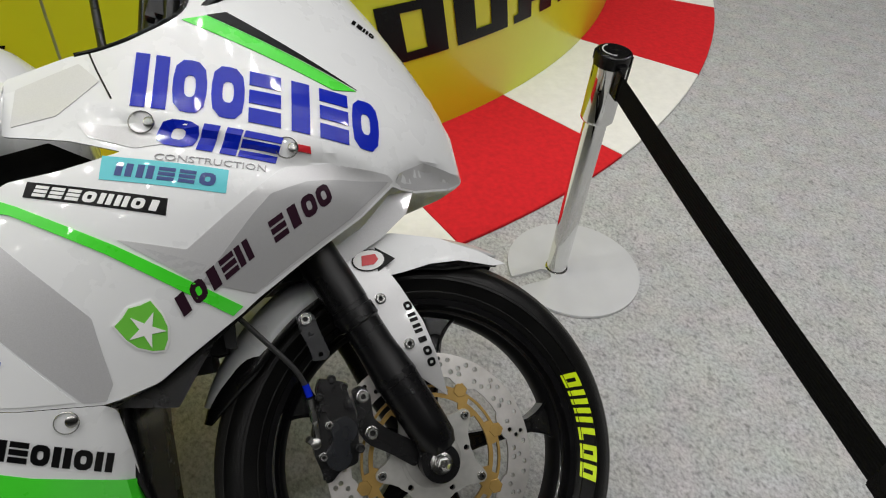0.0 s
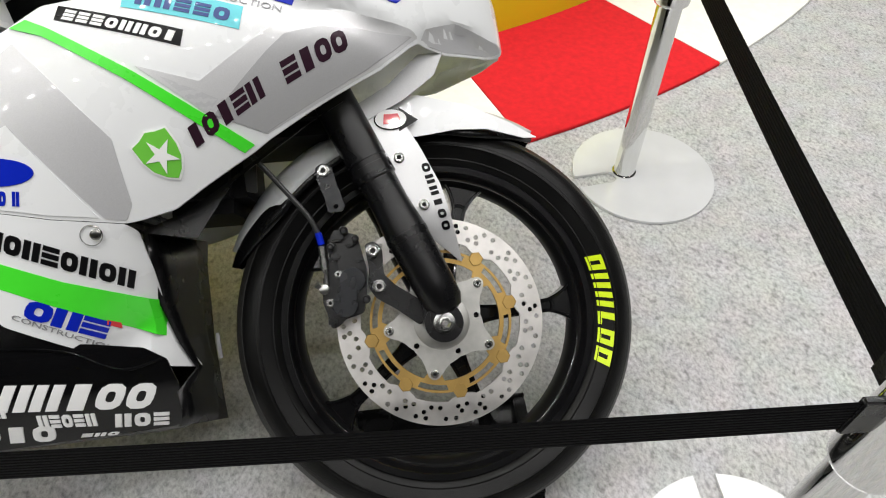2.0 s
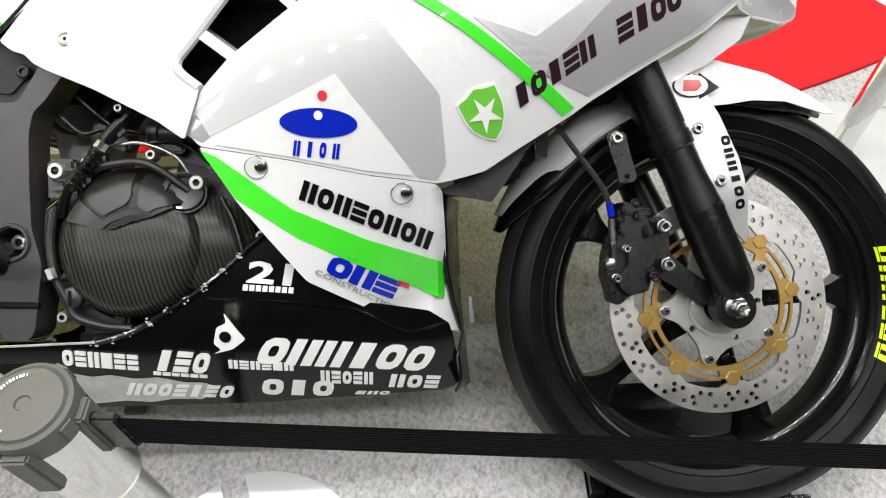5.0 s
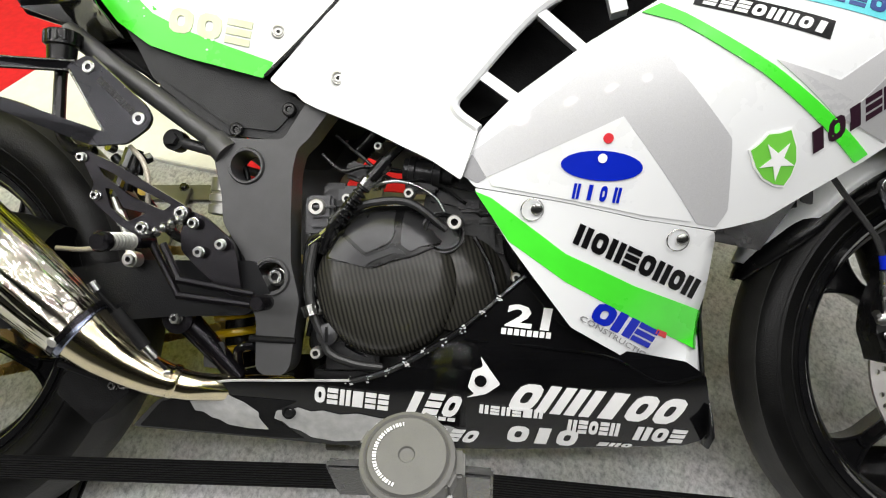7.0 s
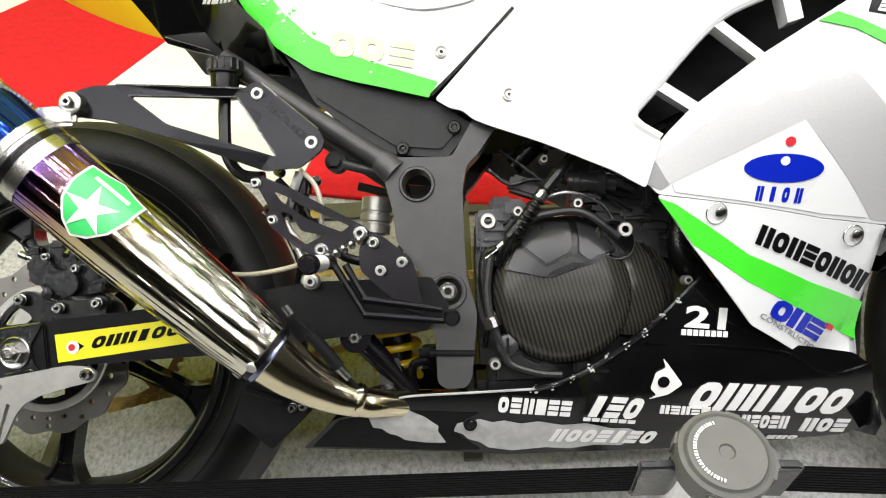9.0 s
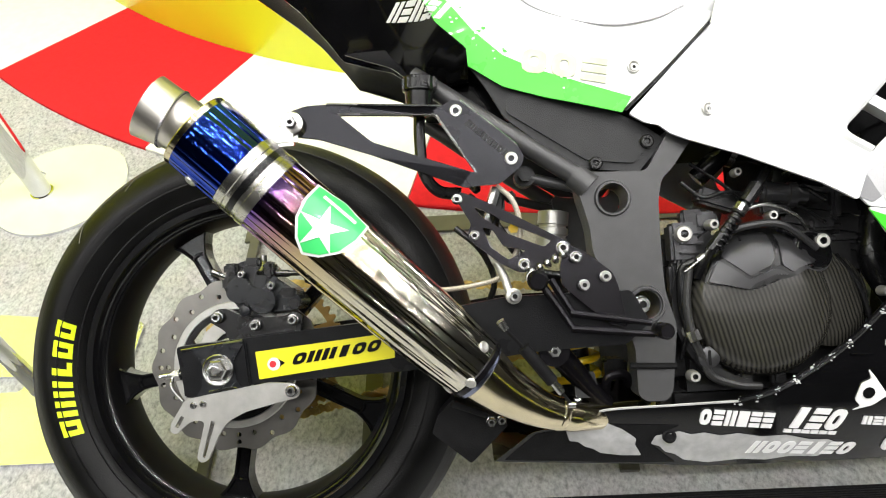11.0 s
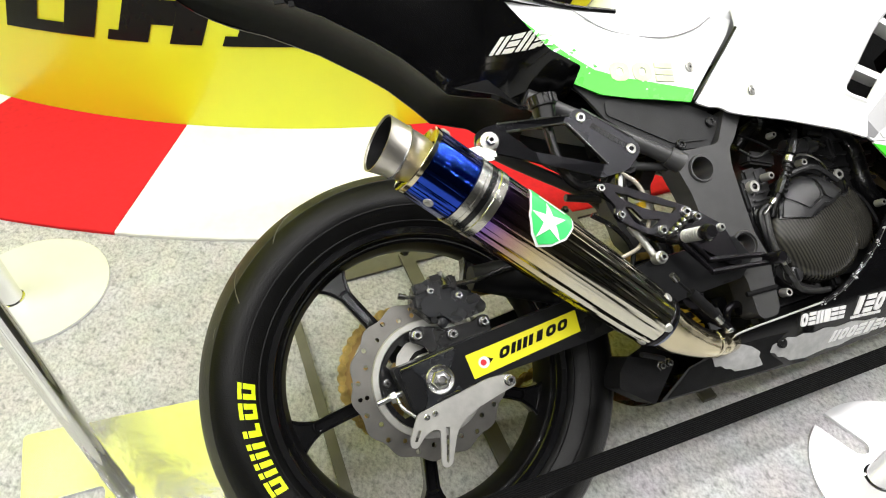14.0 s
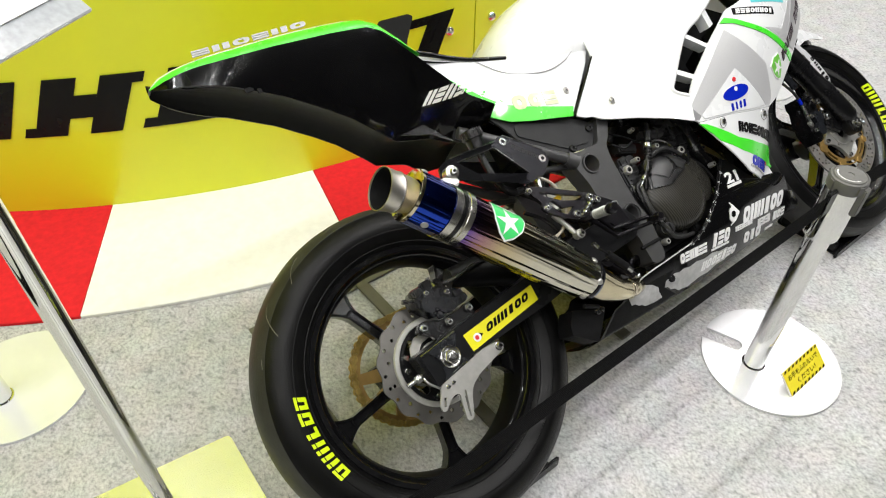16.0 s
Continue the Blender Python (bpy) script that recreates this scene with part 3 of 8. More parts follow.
def wheel(name, cx, cz, R, w, rim_w, ri, spoke0, disc_y, label):
    rim = bmesh.new()
    h = rim_w / 2
    spin(rim, [(-h, ri + 0.006), (-h - 0.004, ri + 0.002), (-h - 0.003, ri - 0.006), (-h + 0.008, ri - 0.010), (-h + 0.014, ri - 0.018), (-h * 0.35, ri - 0.024), (h * 0.35, ri - 0.024), (h - 0.014, ri - 0.018), (h - 0.008, ri - 0.010), (h + 0.003, ri - 0.006), (h + 0.004, ri + 0.002), (h, ri + 0.006), (h * 0.6, ri - 0.006), (-h * 0.6, ri - 0.006)], (0, 0, 0), (0, 1, 0), 96, True)
    rim_ob = make(name, rim, RIMBLACK, bike, label)
    rim_ob.location = (cx, 0, cz)
    lip = bmesh.new()
    spin(lip, [(-h - 0.002, ri + 0.0035), (-h - 0.0048, ri + 0.002), (-h - 0.0038, ri - 0.0065), (-h + 0.0078, ri - 0.0108), (-h + 0.012, ri - 0.0165), (-h + 0.016, ri - 0.014), (-h + 0.004, ri - 0.004)], (0, 0, 0), (0, 1, 0), 96, True)
    make("rim_lip", lip, WHEELBLACK, rim_ob, "glossy black rolled rim lip")
    hub = bmesh.new()
    spin(hub, [(-0.055, 0.018), (-0.055, 0.042), (-0.03, 0.047), (0.03, 0.05), (0.055, 0.045), (0.055, 0.018)], (0, 0, 0), (0, 1, 0), 40, True)
    make("hub", hub, WHEELBLACK, rim_ob)
    # forked spokes
    for k in range(5):
        sp = bmesh.new()
        m = Matrix.Rotation(-radians(spoke0 + 72 * k), 4, "Y")
        rr = ri - 0.022
        half = [(0.038, 0.019), (0.07, 0.0115), (0.1, 0.0092), (rr - 0.042, 0.0086), (rr - 0.03, 0.0105), (rr - 0.018, 0.0155), (rr - 0.008, 0.0215), (rr, 0.029), (rr + 0.004, 0.033)]
        body = [(x, -z) for x, z in half] + half[::-1]
        vs = [sp.verts.new(m @ Vector((x, -0.014, z))) for x, z in body]
        sp.faces.new(vs)
        vb = [sp.verts.new(m @ Vector((x, 0.016, z))) for x, z in body]
        sp.faces.new(vb[::-1])
        for i in range(len(vs)):
            sp.faces.new((vs[i], vs[(i + 1) % len(vs)], vb[(i + 1) % len(vs)], vb[i]))
        for s in (-1, 1):
            tube(sp, [m @ Vector((x, -0.016, s * z)) for x, z in ((0.045, 0.0155), (0.07, 0.0105), (0.1, 0.0082), (rr - 0.042, 0.0078), (rr - 0.03, 0.0097), (rr - 0.018, 0.0145), (rr - 0.008, 0.0205), (rr, 0.0275))], 0.0026, 6, steps=3)
        tube(sp, [m @ Vector((x, -0.016, z)) for x, z in ((rr - 0.031, -0.009), (rr - 0.028, 0.0), (rr - 0.031, 0.009))], 0.0026, 6, steps=3)
        make("spoke", sp, WHEELBLACK, rim_ob)
    prof = tyre_profile(R, w, ri)
    bm = bmesh.new()
    spin(bm, prof, (0, 0, 0), (0, 1, 0), 128, True)
    make("tyre", bm, RUBBER, rim_ob, "black racing slick with fine mould lines", 50)
    # dusty running surface
    bm = bmesh.new()
    mid = [(a, r + 0.0005) for a, r in prof if abs(a) < w * 0.41 and r > R - w * 0.2]
    spin(bm, mid + [(a, r - 0.003) for a, r in reversed(mid)], (0, 0, 0), (0, 1, 0), 128, True)
    make("tread", bm, TREAD, rim_ob, "dusty grey-black running surface", 50)
    # fine raised rings on the sidewall
    bm = bmesh.new()
    for r in (ri + 0.012, ri + 0.034):
        y = -side_of(prof, r)
        spin(bm, [(y - 0.001, r - 0.001), (y - 0.0012, r), (y - 0.001, r + 0.001), (y + 0.002, r)], (0, 0, 0), (0, 1, 0), 96, True)
    make("sidewall_ring", bm, RUBBER, rim_ob, split=True)
    return rim_ob, prof


def tyre_mark(parent, prof, code, a0, a1, r0, r1):
    """Painted blocks round the sidewall from angle a0 to a1."""
    bm = bmesh.new()

    def at(a, r):
        return bm.verts.new((r * math.cos(radians(a)), -side_of(prof, r) - 0.0012, r * math.sin(radians(a))))

    n = len(code)

    def quad(u0, v0, u1, v1):
        g = [[at(a0 + (a1 - a0) * (u0 + (u1 - u0) * i / 3 + 0.18 / n * (v - 0.5)), r0 + (r1 - r0) * v) for i in range(4)] for v in (v0, (v0 + v1) / 2, v1)]
        for j in range(2):
            for i in range(3):
                bm.faces.new((g[j][i], g[j][i + 1], g[j + 1][i + 1], g[j + 1][i]))

    for i, c in enumerate(code):
        u0, u1 = (i + 0.1) / n, (i + 0.9) / n
        w = u1 - u0
        if c == "o":
            quad(u0, 0, u0 + w * 0.36, 1), quad(u1 - w * 0.36, 0, u1, 1), quad(u0 + w * 0.36, 0, u1 - w * 0.36, 0.22), quad(u0 + w * 0.36, 0.78, u1 - w * 0.36, 1)
        elif c == "l":
            quad(u0, 0, u0 + w * 0.38, 1), quad(u1 - w * 0.38, 0, u1, 1)
        else:
            quad(u0 + w * 0.12, 0, u0 + w * 0.55, 1), quad(u0 + w * 0.55, 0, u1, 0.25)
    make("tyre_marking", bm, NEON, parent, "fluorescent yellow blocks painted on the sidewall", 0, kind="stuff")


FX, FZ = 1.405, -0.053
front_wheel, fprof = wheel("front_wheel", FX, FZ, 0.292, 0.112, 0.076, 0.222, 2, -0.06, "black five-spoke cast front wheel")
tyre_mark(front_wheel, fprof, "ollboo", 18, -21, 0.23, 0.251)
rear_wheel, rprof = wheel("rear_wheel", 0, 0, 0.319, 0.147, 0.104, 0.222, 45, -0.09, "black five-spoke cast rear wheel")
tyre_mark(rear_wheel, rprof, "ollboo", 201, 164, 0.239, 0.262)

# front brake disc: perforated steel ring on a gold floating carrier and an alloy centre
n_out = 120
holes = []
for k in range(60):
    a = radians(6 * k)
    for j, r in enumerate((0.121, 0.1285, 0.1365)):
        if (k + j) % 3 != 0 and not (j == 1 and k % 2):
            holes.append(circle(r * math.cos(a + 0.03 * j), r * math.sin(a + 0.03 * j), 0.0036, 8))
inner = []
for k in range(120):
    a = 2 * math.pi * k / 120
    near = min(abs((math.degrees(a) - 45 * i - 10 + 180) % 360 - 180) for i in range(8))
    r = 0.1065 if near < 6 else (0.1125 if near > 9 else 0.1085)
    inner.append((r * math.cos(a), r * math.sin(a)))
disc = make("brake_disc", loops_fill([circle(0, 0, 0.145, n_out), inner] + holes, 0.005), DISCSTEEL, front_wheel, "bright perforated steel brake disc", 0)
disc.location = (0, -0.057, 0)
bm = bmesh.new()
ring_o, ring_i = [], []
for k in range(160):
    d = 360 * k / 160
    a = radians(d)
    near = min(abs((d - 45 * i - 10 + 180) % 360 - 180) for i in range(8))
    ring_o.append(((0.108 if near < 5 else 0.1), a))
    near5 = min(abs((d - 72 * i - 41 + 180) % 360 - 180) for i in range(5))
    ring_i.append(((0.0755 if near5 < 9 else 0.083), a))
wins = []
for i in range(8):
    c = 45 * i + 10 + 22.5
    near5 = min(abs((c - 72 * j - 41 + 180) % 360 - 180) for j in range(5))
    lo = 0.089
    w = []
    for s in range(9):
        a = radians(c - 13 + 26 * s / 8)
        w.append((0.0965 * math.cos(a), 0.0965 * math.sin(a)))
    for s in range(9):
        a = radians(c + 12 - 24 * s / 8)
        w.append((lo * math.cos(a), lo * math.sin(a)))
    wins.append(w)
carrier = make("disc_carrier", loops_fill([[(r * math.cos(a), r * math.sin(a)) for r, a in ring_o], [(r * math.cos(a), r * math.sin(a)) for r, a in ring_i]] + wins, 0.005), GOLD, front_wheel, "gold anodised disc carrier with windows", 0)
carrier.location = (0, -0.0585, 0)
bm = bmesh.new()
for i in range(8):
    a = radians(45 * i + 10)
    spin(bm, [(0, 0.0105), (0.0022, 0.0105), (0.003, 0.0095)], (0.1005 * math.cos(a), -0.057, 0.1005 * math.sin(a)), (0, -1, 0), 6)
make("disc_bobbin", bm, GOLD, front_wheel, "gold floating disc buttons", split=True)
star = []
for k in range(140):
    d = 360 * k / 140
    near5 = min(abs((d - 72 * i - 41 + 180) % 360 - 180) for i in range(5))
    r = float(np.interp(near5, (0, 4, 8, 13, 20, 36), (0.082, 0.081, 0.074, 0.0655, 0.0595, 0.0555)))
    star.append((r * math.cos(radians(d)), r * math.sin(radians(d))))
centre = make("disc_centre", loops_fill([star, circle(0, 0, 0.024, 24)] + [circle(0.05 * math.cos(radians(72 * k + 77)), 0.047 * math.sin(radians(72 * k + 77)), 0.0042, 10) for k in range(5)], 0.009), ALLOY, front_wheel, "bare alloy five-armed disc centre", 0)
centre.location = (0, -0.064, 0)
step_ring = make("centre_step", loops_fill([circle(0, 0, 0.044, 40), circle(0, 0, 0.036, 40)], 0.003), ALLOY, front_wheel, "", 20)
step_ring.location = (0, -0.0665, 0)
bm = bmesh.new()
spin(bm, [(0.0, 0.04), (0.004, 0.04), (0.006, 0.037), (0.006, 0.024), (0.0, 0.024)], (0, -0.062, 0), (0, -1, 0), 40, True)
make("hub_flange", bm, ALLOY, front_wheel)
bm = bmesh.new()
for i in range(5):
    a = radians(72 * i + 41)
    bolt(bm, 0.0735 * math.cos(a), -0.0645, 0.0735 * math.sin(a), 0.0065, 0.006)
make("disc_bolt", bm, STEEL, front_wheel, split=True)

# rear brake disc, wavy edge, black inner carrier
wave = []
for k in range(180):
    d = 2 * k
    wave.append(((0.111 + 0.0028 * math.cos(radians(d * 14))) * math.cos(radians(d)), (0.111 + 0.0028 * math.cos(radians(d * 14))) * math.sin(radians(d))))
holes = []
for k in range(28):
    a = radians(360 / 28 * k)
    for j, r in enumerate((0.092, 0.1015)):
        if (k + j) % 2 == 0 or k % 7 == 0:
            holes.append(circle(r * math.cos(a), r * math.sin(a), 0.0036, 8))
rdisc = make("brake_disc", loops_fill([wave, circle(0, 0, 0.08, 60)] + holes, 0.005), material("worn_disc_steel", (0.19, 0.183, 0.17), 0.36, 1.0, 0, 0.15, 30, rough_var=0.1), rear_wheel, "worn steel wave-edged rear brake disc", 0)
rdisc.location = (0, -0.092, 0)
bm = bmesh.new()
spin(bm, [(-0.0945, 0.0722), (-0.0965, 0.0735), (-0.0965, 0.0815), (-0.0945, 0.083), (-0.088, 0.083), (-0.088, 0.0722)], (0, 0, 0), (0, 1, 0), 72, True)
make("disc_rim_band", bm, ALLOY, rear_wheel, "bright band inside the brake disc")
slots = []
for k in range(5):
    c = 72 * k + 62
    slots.append([(r * math.cos(radians(c + a)), r * math.sin(radians(c + a))) for r, a in ((0.05, -15), (0.05, 0), (0.05, 15), (0.058, 19), (0.0655, 15), (0.0655, 0), (0.0655, -15), (0.058, -19))])
rcar = make("disc_carrier", loops_fill([circle(0, 0, 0.0722, 60), circle(0, 0, 0.02, 30)] + slots, 0.006), SATIN, rear_wheel, "black rear disc carrier", 0)
rcar.location = (0, -0.0965, 0)
bm = bmesh.new()
spin(bm, [(0, 0.036), (0.004, 0.036), (0.006, 0.033), (0.007, 0.02)], (0.0, -0.0965, 0.0), (0, -1, 0), 36)
make("hub_cover", bm, ALLOY, rear_wheel)
bm = bmesh.new()
for k in range(5):
    a = radians(72 * k + 30)
    bolt(bm, 0.0615 * math.cos(a - 0.07), -0.0965, 0.0615 * math.sin(a - 0.07), 0.0062, 0.006)
make("disc_bolt", bm, STEEL, rear_wheel, split=True)
# pale curved scuffs on the rear running surface
bm = bmesh.new()
for a0, a1, r0, r1 in ((113, 123, 0.3105, 0.292), (132, 142, 0.312, 0.284), (150, 153, 0.304, 0.303), (96, 101, 0.312, 0.309)):
    line = []
    for u in np.linspace(0, 1, 7):
        a, r = radians(a0 + (a1 - a0) * u), r0 + (r1 - r0) * u * u
        line.append((r * math.cos(a), -side_of(rprof, r) - 0.0006, r * math.sin(a)))
    tube(bm, line, 0.0006, 5, steps=2)
make("scuff", bm, STAND, rear_wheel, "pale curved rubber scuffs", split=True)
# sprocket and chain on the far side
teeth = []
for k in range(43 * 4):
    r = 0.1035 + (0.0075 if k % 4 in (1, 2) else 0)
    a = 2 * math.pi * k / (43 * 4)
    teeth.append((r * math.cos(a), r * math.sin(a)))
spr = make("sprocket", loops_fill([teeth, circle(0, 0, 0.0945, 60)], 0.006), GOLD, rear_wheel, "gold rear sprocket", 0)
spr.location = (0, 0.085, 0)
for k in range(5):
    a = radians(72 * k + 20)
    ca, sa = math.cos(a), math.sin(a)
    arm = [(0.05 * ca - 0.014 * sa, 0.05 * sa + 0.014 * ca), (0.096 * ca - 0.011 * sa, 0.096 * sa + 0.011 * ca), (0.096 * ca + 0.011 * sa, 0.096 * sa - 0.011 * ca), (0.05 * ca + 0.014 * sa, 0.05 * sa - 0.014 * ca)]
    make("sprocket_arm", loops_fill([arm], 0.005), GOLD, spr, "", 0)
bm = bmesh.new()
path = [(0.1087 * math.cos(radians(a)), 0.1087 * math.sin(radians(a))) for a in np.arange(95, 270, 8.4)]
for s in range(30):
    u = s / 29
    path.append((-0.004 + 0.56 * u, -0.1087 + 0.12 * u))
for s in range(30):
    u = s / 29
    path.append((-0.008 + 0.56 * u, 0.1087 - 0.035 * u))
for i, (x, z) in enumerate(path):
    ang = math.atan2(z, x) + math.pi / 2 if i < 21 else (0.18 if i < 51 else -0.03)
    m = Matrix.Translation((x, 0.088, z)) @ Matrix.Rotation(-ang, 4, "Y")
    w = 0.0066 if i % 2 else 0.0092
    for y in (-w, w):
        box(bm, 0, y, 0, 0.0085, 0.0018, 0.0085, m)
        for dx in (-0.0072, 0.0072):
            spin(bm, [(-0.0009, 0.0072), (0.0009, 0.0072)], m @ Vector((dx, y, 0)), (0, 1, 0), 10)
    rod(bm, m @ Vector((0.0078, -0.011, 0)), m @ Vector((0.0078, 0.011, 0)), 0.0048, n=8)
make("drive_chain", bm, BRASS, bike, "gold drive chain", 0, kind="stuff")

# ---------------------------------------------------------------- swingarm, axle, caliper carrier
ARM = [(-0.056, 0.03), (0.0, 0.034), (0.21, 0.050), (0.3, 0.062), (0.36, 0.07), (0.51, 0.07), (0.53, 0.03), (0.5, 0.005), (0.4, 0.002), (0.23, -0.014), (0.045, -0.020), (-0.045, -0.034)]
bm = bmesh.new()
for y0 in (-0.147, 0.112):
    q = loops_fill([rounded(ARM, 0.006)], 0.036)
    me = bpy.data.meshes.new("tmp")
    q.to_mesh(me)
    q.free()
    me.transform(Matrix.Translation((0, y0, 0)))
    bm.from_mesh(me)
    bpy.data.meshes.remove(me)
box(bm, 0.38, 0, 0.035, 0.05, 0.24, 0.06, bevel=0.006)
swing = make("swingarm", bm, SWINGGREY, bike, "dark grey box-section swingarm", 20)
bm = bmesh.new()
box(bm, -0.006, -0.149, 0.0, 0.084, 0.005, 0.058, tilt(-0.006, -0.149, 0.0, -5), 0.002)
make("axle_plate", bm, SWINGGREY, swing, "dark axle block at the end of the swingarm")
BOW = [(-0.034, 0.026), (0.014, 0.0315), (0.0324, 0.0325), (0.0184, 0.009), (0.0216, -0.0141), (0.0345, -0.0285), (-0.0305, -0.0335), (-0.0215, -0.0205), (-0.0215, 0.008)]
bow = make("axle_slider", loops_fill([rounded(BOW, 0.004)], 0.003), CALIPER, swing, "raised bow-shaped chain adjuster slider", 20)
bow.location = (0, -0.1545, 0)
bm = bmesh.new()
tube(bm, [(-0.047, -0.152, 0.0255), (-0.02, -0.153, 0.0285), (0.03, -0.153, 0.034)], 0.0018, 6, steps=2)
tube(bm, [(-0.012, -0.1555, -0.0265), (0.018, -0.1555, -0.022), (0.022, -0.1555, -0.026)], 0.0016, 6, steps=2)
make("block_edge", bm, STEEL, swing, "", split=True)
bm = bmesh.new()
spin(bm, [(0, 0.0195), (0.003, 0.0195), (0.0042, 0.018), (0.0032, 0.0145)], (0, -0.1545, 0), (0, -1, 0), 32)
spin(bm, [(0.003, 0.0135), (0.009, 0.0135), (0.0105, 0.012), (0.0105, 0.0085), (0.016, 0.008), (0.0165, 0.006), (0.014, 0.0045)], (0, -0.1545, 0), (0, -1, 0), 6)
make("axle_nut", bm, STEEL, swing, "bright rear axle nut and washer")
bm = bmesh.new()
rod(bm, (-0.085, -0.13, -0.008), (-0.05, -0.13, -0.004), 0.004)
rod(bm, (-0.066, -0.13, -0.007), (-0.058, -0.13, -0.006), 0.008, n=6)
tube(bm, [(-0.06, -0.15, -0.008), (-0.058, -0.156, -0.02), (-0.045, -0.156, -0.036)], 0.0022)
make("chain_adjuster", bm, STEEL, swing, "steel chain adjuster bolt")
HOOK = [(-0.042, -0.034), (-0.018, -0.030), (0.063, -0.018), (0.09, -0.020), (0.101, -0.027), (0.098, -0.038), (0.072, -0.043), (0.033, -0.052), (0.012, -0.062), (0.001, -0.075), (-0.015, -0.108), (-0.024, -0.111), (-0.029, -0.105), (-0.018, -0.062), (-0.027, -0.059), (-0.038, -0.062), (-0.054, -0.075), (-0.061, -0.072), (-0.06, -0.062), (-0.048, -0.044)]
hook = make("hook_plate", loops_fill([rounded(HOOK, 0.005), [(-0.005, -0.062), (-0.010, -0.061), (-0.022, -0.103), (-0.019, -0.105)], [(-0.043, -0.055), (-0.047, -0.053), (-0.055, -0.066), (-0.051, -0.068)]], 0.005), ALLOY, swing, "bare alloy stand hook plate", 0)
hook.location = (0, -0.158, 0)
bm = bmesh.new()
bolt(bm, 0.091, -0.158, -0.029, 0.0085, 0.009)
bolt(bm, -0.031, -0.158, -0.041, 0.0045, 0.004)
bolt(bm, -0.019, -0.158, -0.040, 0.0045, 0.004)
make("hook_bolt", bm, STEEL, swing, split=True)
STICK = [(0.044, 0.019), (0.218, 0.034), (0.217, 0.003), (0.048, -0.015)]
decal("swingarm_sticker", STICK, flat(0.1475), YELLOWDECAL, swing, 0.0, "yellow rectangular sticker with black bars", 0.05, 0.001)
make("sticker_mark", blocks("ollboo", (0.087, 0.0), (0.199, 0.013), (0.091, 0.014), flat(0.1475), 0.0008, lean=0.12), INK, swing, "", 0, kind="stuff")
decal("sticker_dot", circle(0.067, 0.003, 0.008, 18), flat(0.1475), PAPER, swing, 0.001, "", 0.05, 0)
decal("sticker_arrow", [(0.069, 0.011), (0.081, 0.004), (0.068, -0.005), (0.073, 0.003)], flat(0.1475), INK, swing, 0.0006, "", 0.05, 0)
decal("sticker_pip", circle(0.066, 0.003, 0.0042, 14), flat(0.1475), RED, swing, 0.0018, "", 0.05, 0)
# rear caliper
def peanut(c1, c2, r, waist, n=18):
    """Outline of two round piston housings joined by a waist."""
    (x1, z1), (x2, z2) = c1, c2
    a = math.atan2(z2 - z1, x2 - x1)
    d = math.hypot(x2 - x1, z2 - z1)
    pts = []
    for k in range(n + 1):
        q = math.pi * 0.72 * (2 * k / n - 1)
        pts.append((d + r * math.cos(q), r * math.sin(q)))
    pts.append((d / 2, waist))
    for k in range(n + 1):
        q = math.pi + math.pi * 0.72 * (2 * k / n - 1)
        pts.append((r * math.cos(q), r * math.sin(q)))
    pts.append((d / 2, -waist))
    return [(x1 + u * math.cos(a) - v * math.sin(a), z1 + u * math.sin(a) + v * math.cos(a)) for u, v in pts]


def caliper_face(c1, c2, r, y, parent):
    ob = make("piston_housing", loops_fill([peanut(c1, c2, r, r * 0.66)], 0.03), CALIPER, parent, "slate black twin piston housing", 30)
    ob.location = (0, y, 0)
    b = ob.modifiers.new("worn_edge", "BEVEL")
    b.width, b.segments, b.limit_method = 0.003, 3, "ANGLE"


decal("bracket_ring", [(-0.046, 0.012), (-0.043, 0.03), (-0.0376, 0.0441), (-0.0217, 0.0564), (0.0017, 0.0573), (0.0148, 0.0465), (-0.0039, 0.0424), (-0.0127, 0.0415), (-0.022, 0.034), (-0.0291, 0.0263), (-0.035, 0.012)], flat(0.1), ALLOY, bike, 0.0, "pale cast alloy bracket ring", 0.02, 0.0035)
RCAL = [(0.0, 0.1), (0.002, 0.1136), (0.0104, 0.1276), (0.028, 0.1341), (0.0458, 0.1253), (0.0577, 0.1282), (0.0667, 0.1115), (0.0875, 0.0968), (0.1003, 0.0795), (0.0947, 0.0689), (0.06, 0.066), (0.02, 0.072)]
rcal = make("rear_caliper", loops_fill([rounded(RCAL, 0.004)], 0.05), CALIPER, bike, "black two-piston rear brake caliper", 25)
rcal.location = (0, -0.128, 0)
RC = Vector((0, 0.128, 0))
caliper_face((0.0225, 0.0965), (0.0525, 0.0815), 0.0165, -0.01, rcal)
for dims in ((0.012, -0.122, 0.124, 0.018, 0.03, 0.014), (0.038, -0.12, 0.131, 0.02, 0.024, 0.012), (0.06, -0.122, 0.121, 0.012, 0.026, 0.02), (0.083, -0.124, 0.09, 0.022, 0.016, 0.012), (0.09, -0.126, 0.076, 0.016, 0.014, 0.012), (0.005, -0.118, 0.106, 0.012, 0.03, 0.016)):
    bm = bmesh.new()
    box(bm, *dims, Matrix.Translation(RC), 0.003)
    make("caliper_lug", bm, SATIN, rcal)
bm = bmesh.new()
for x, z, r in ((-0.0086, 0.0634, 0.0085), (0.0401, 0.0511, 0.008), (0.0884, 0.0554, 0.008)):
    bolt(bm, x, -0.1305, z, r, 0.007)
for x, z, r in ((0.026, 0.1161, 0.0058), (0.0635, 0.0999, 0.0062)):
    bolt(bm, x, -0.134, z, r, 0.005)
rod(bm, (0.0505, -0.118, 0.128), (0.0495, -0.13, 0.116), 0.006, n=12)
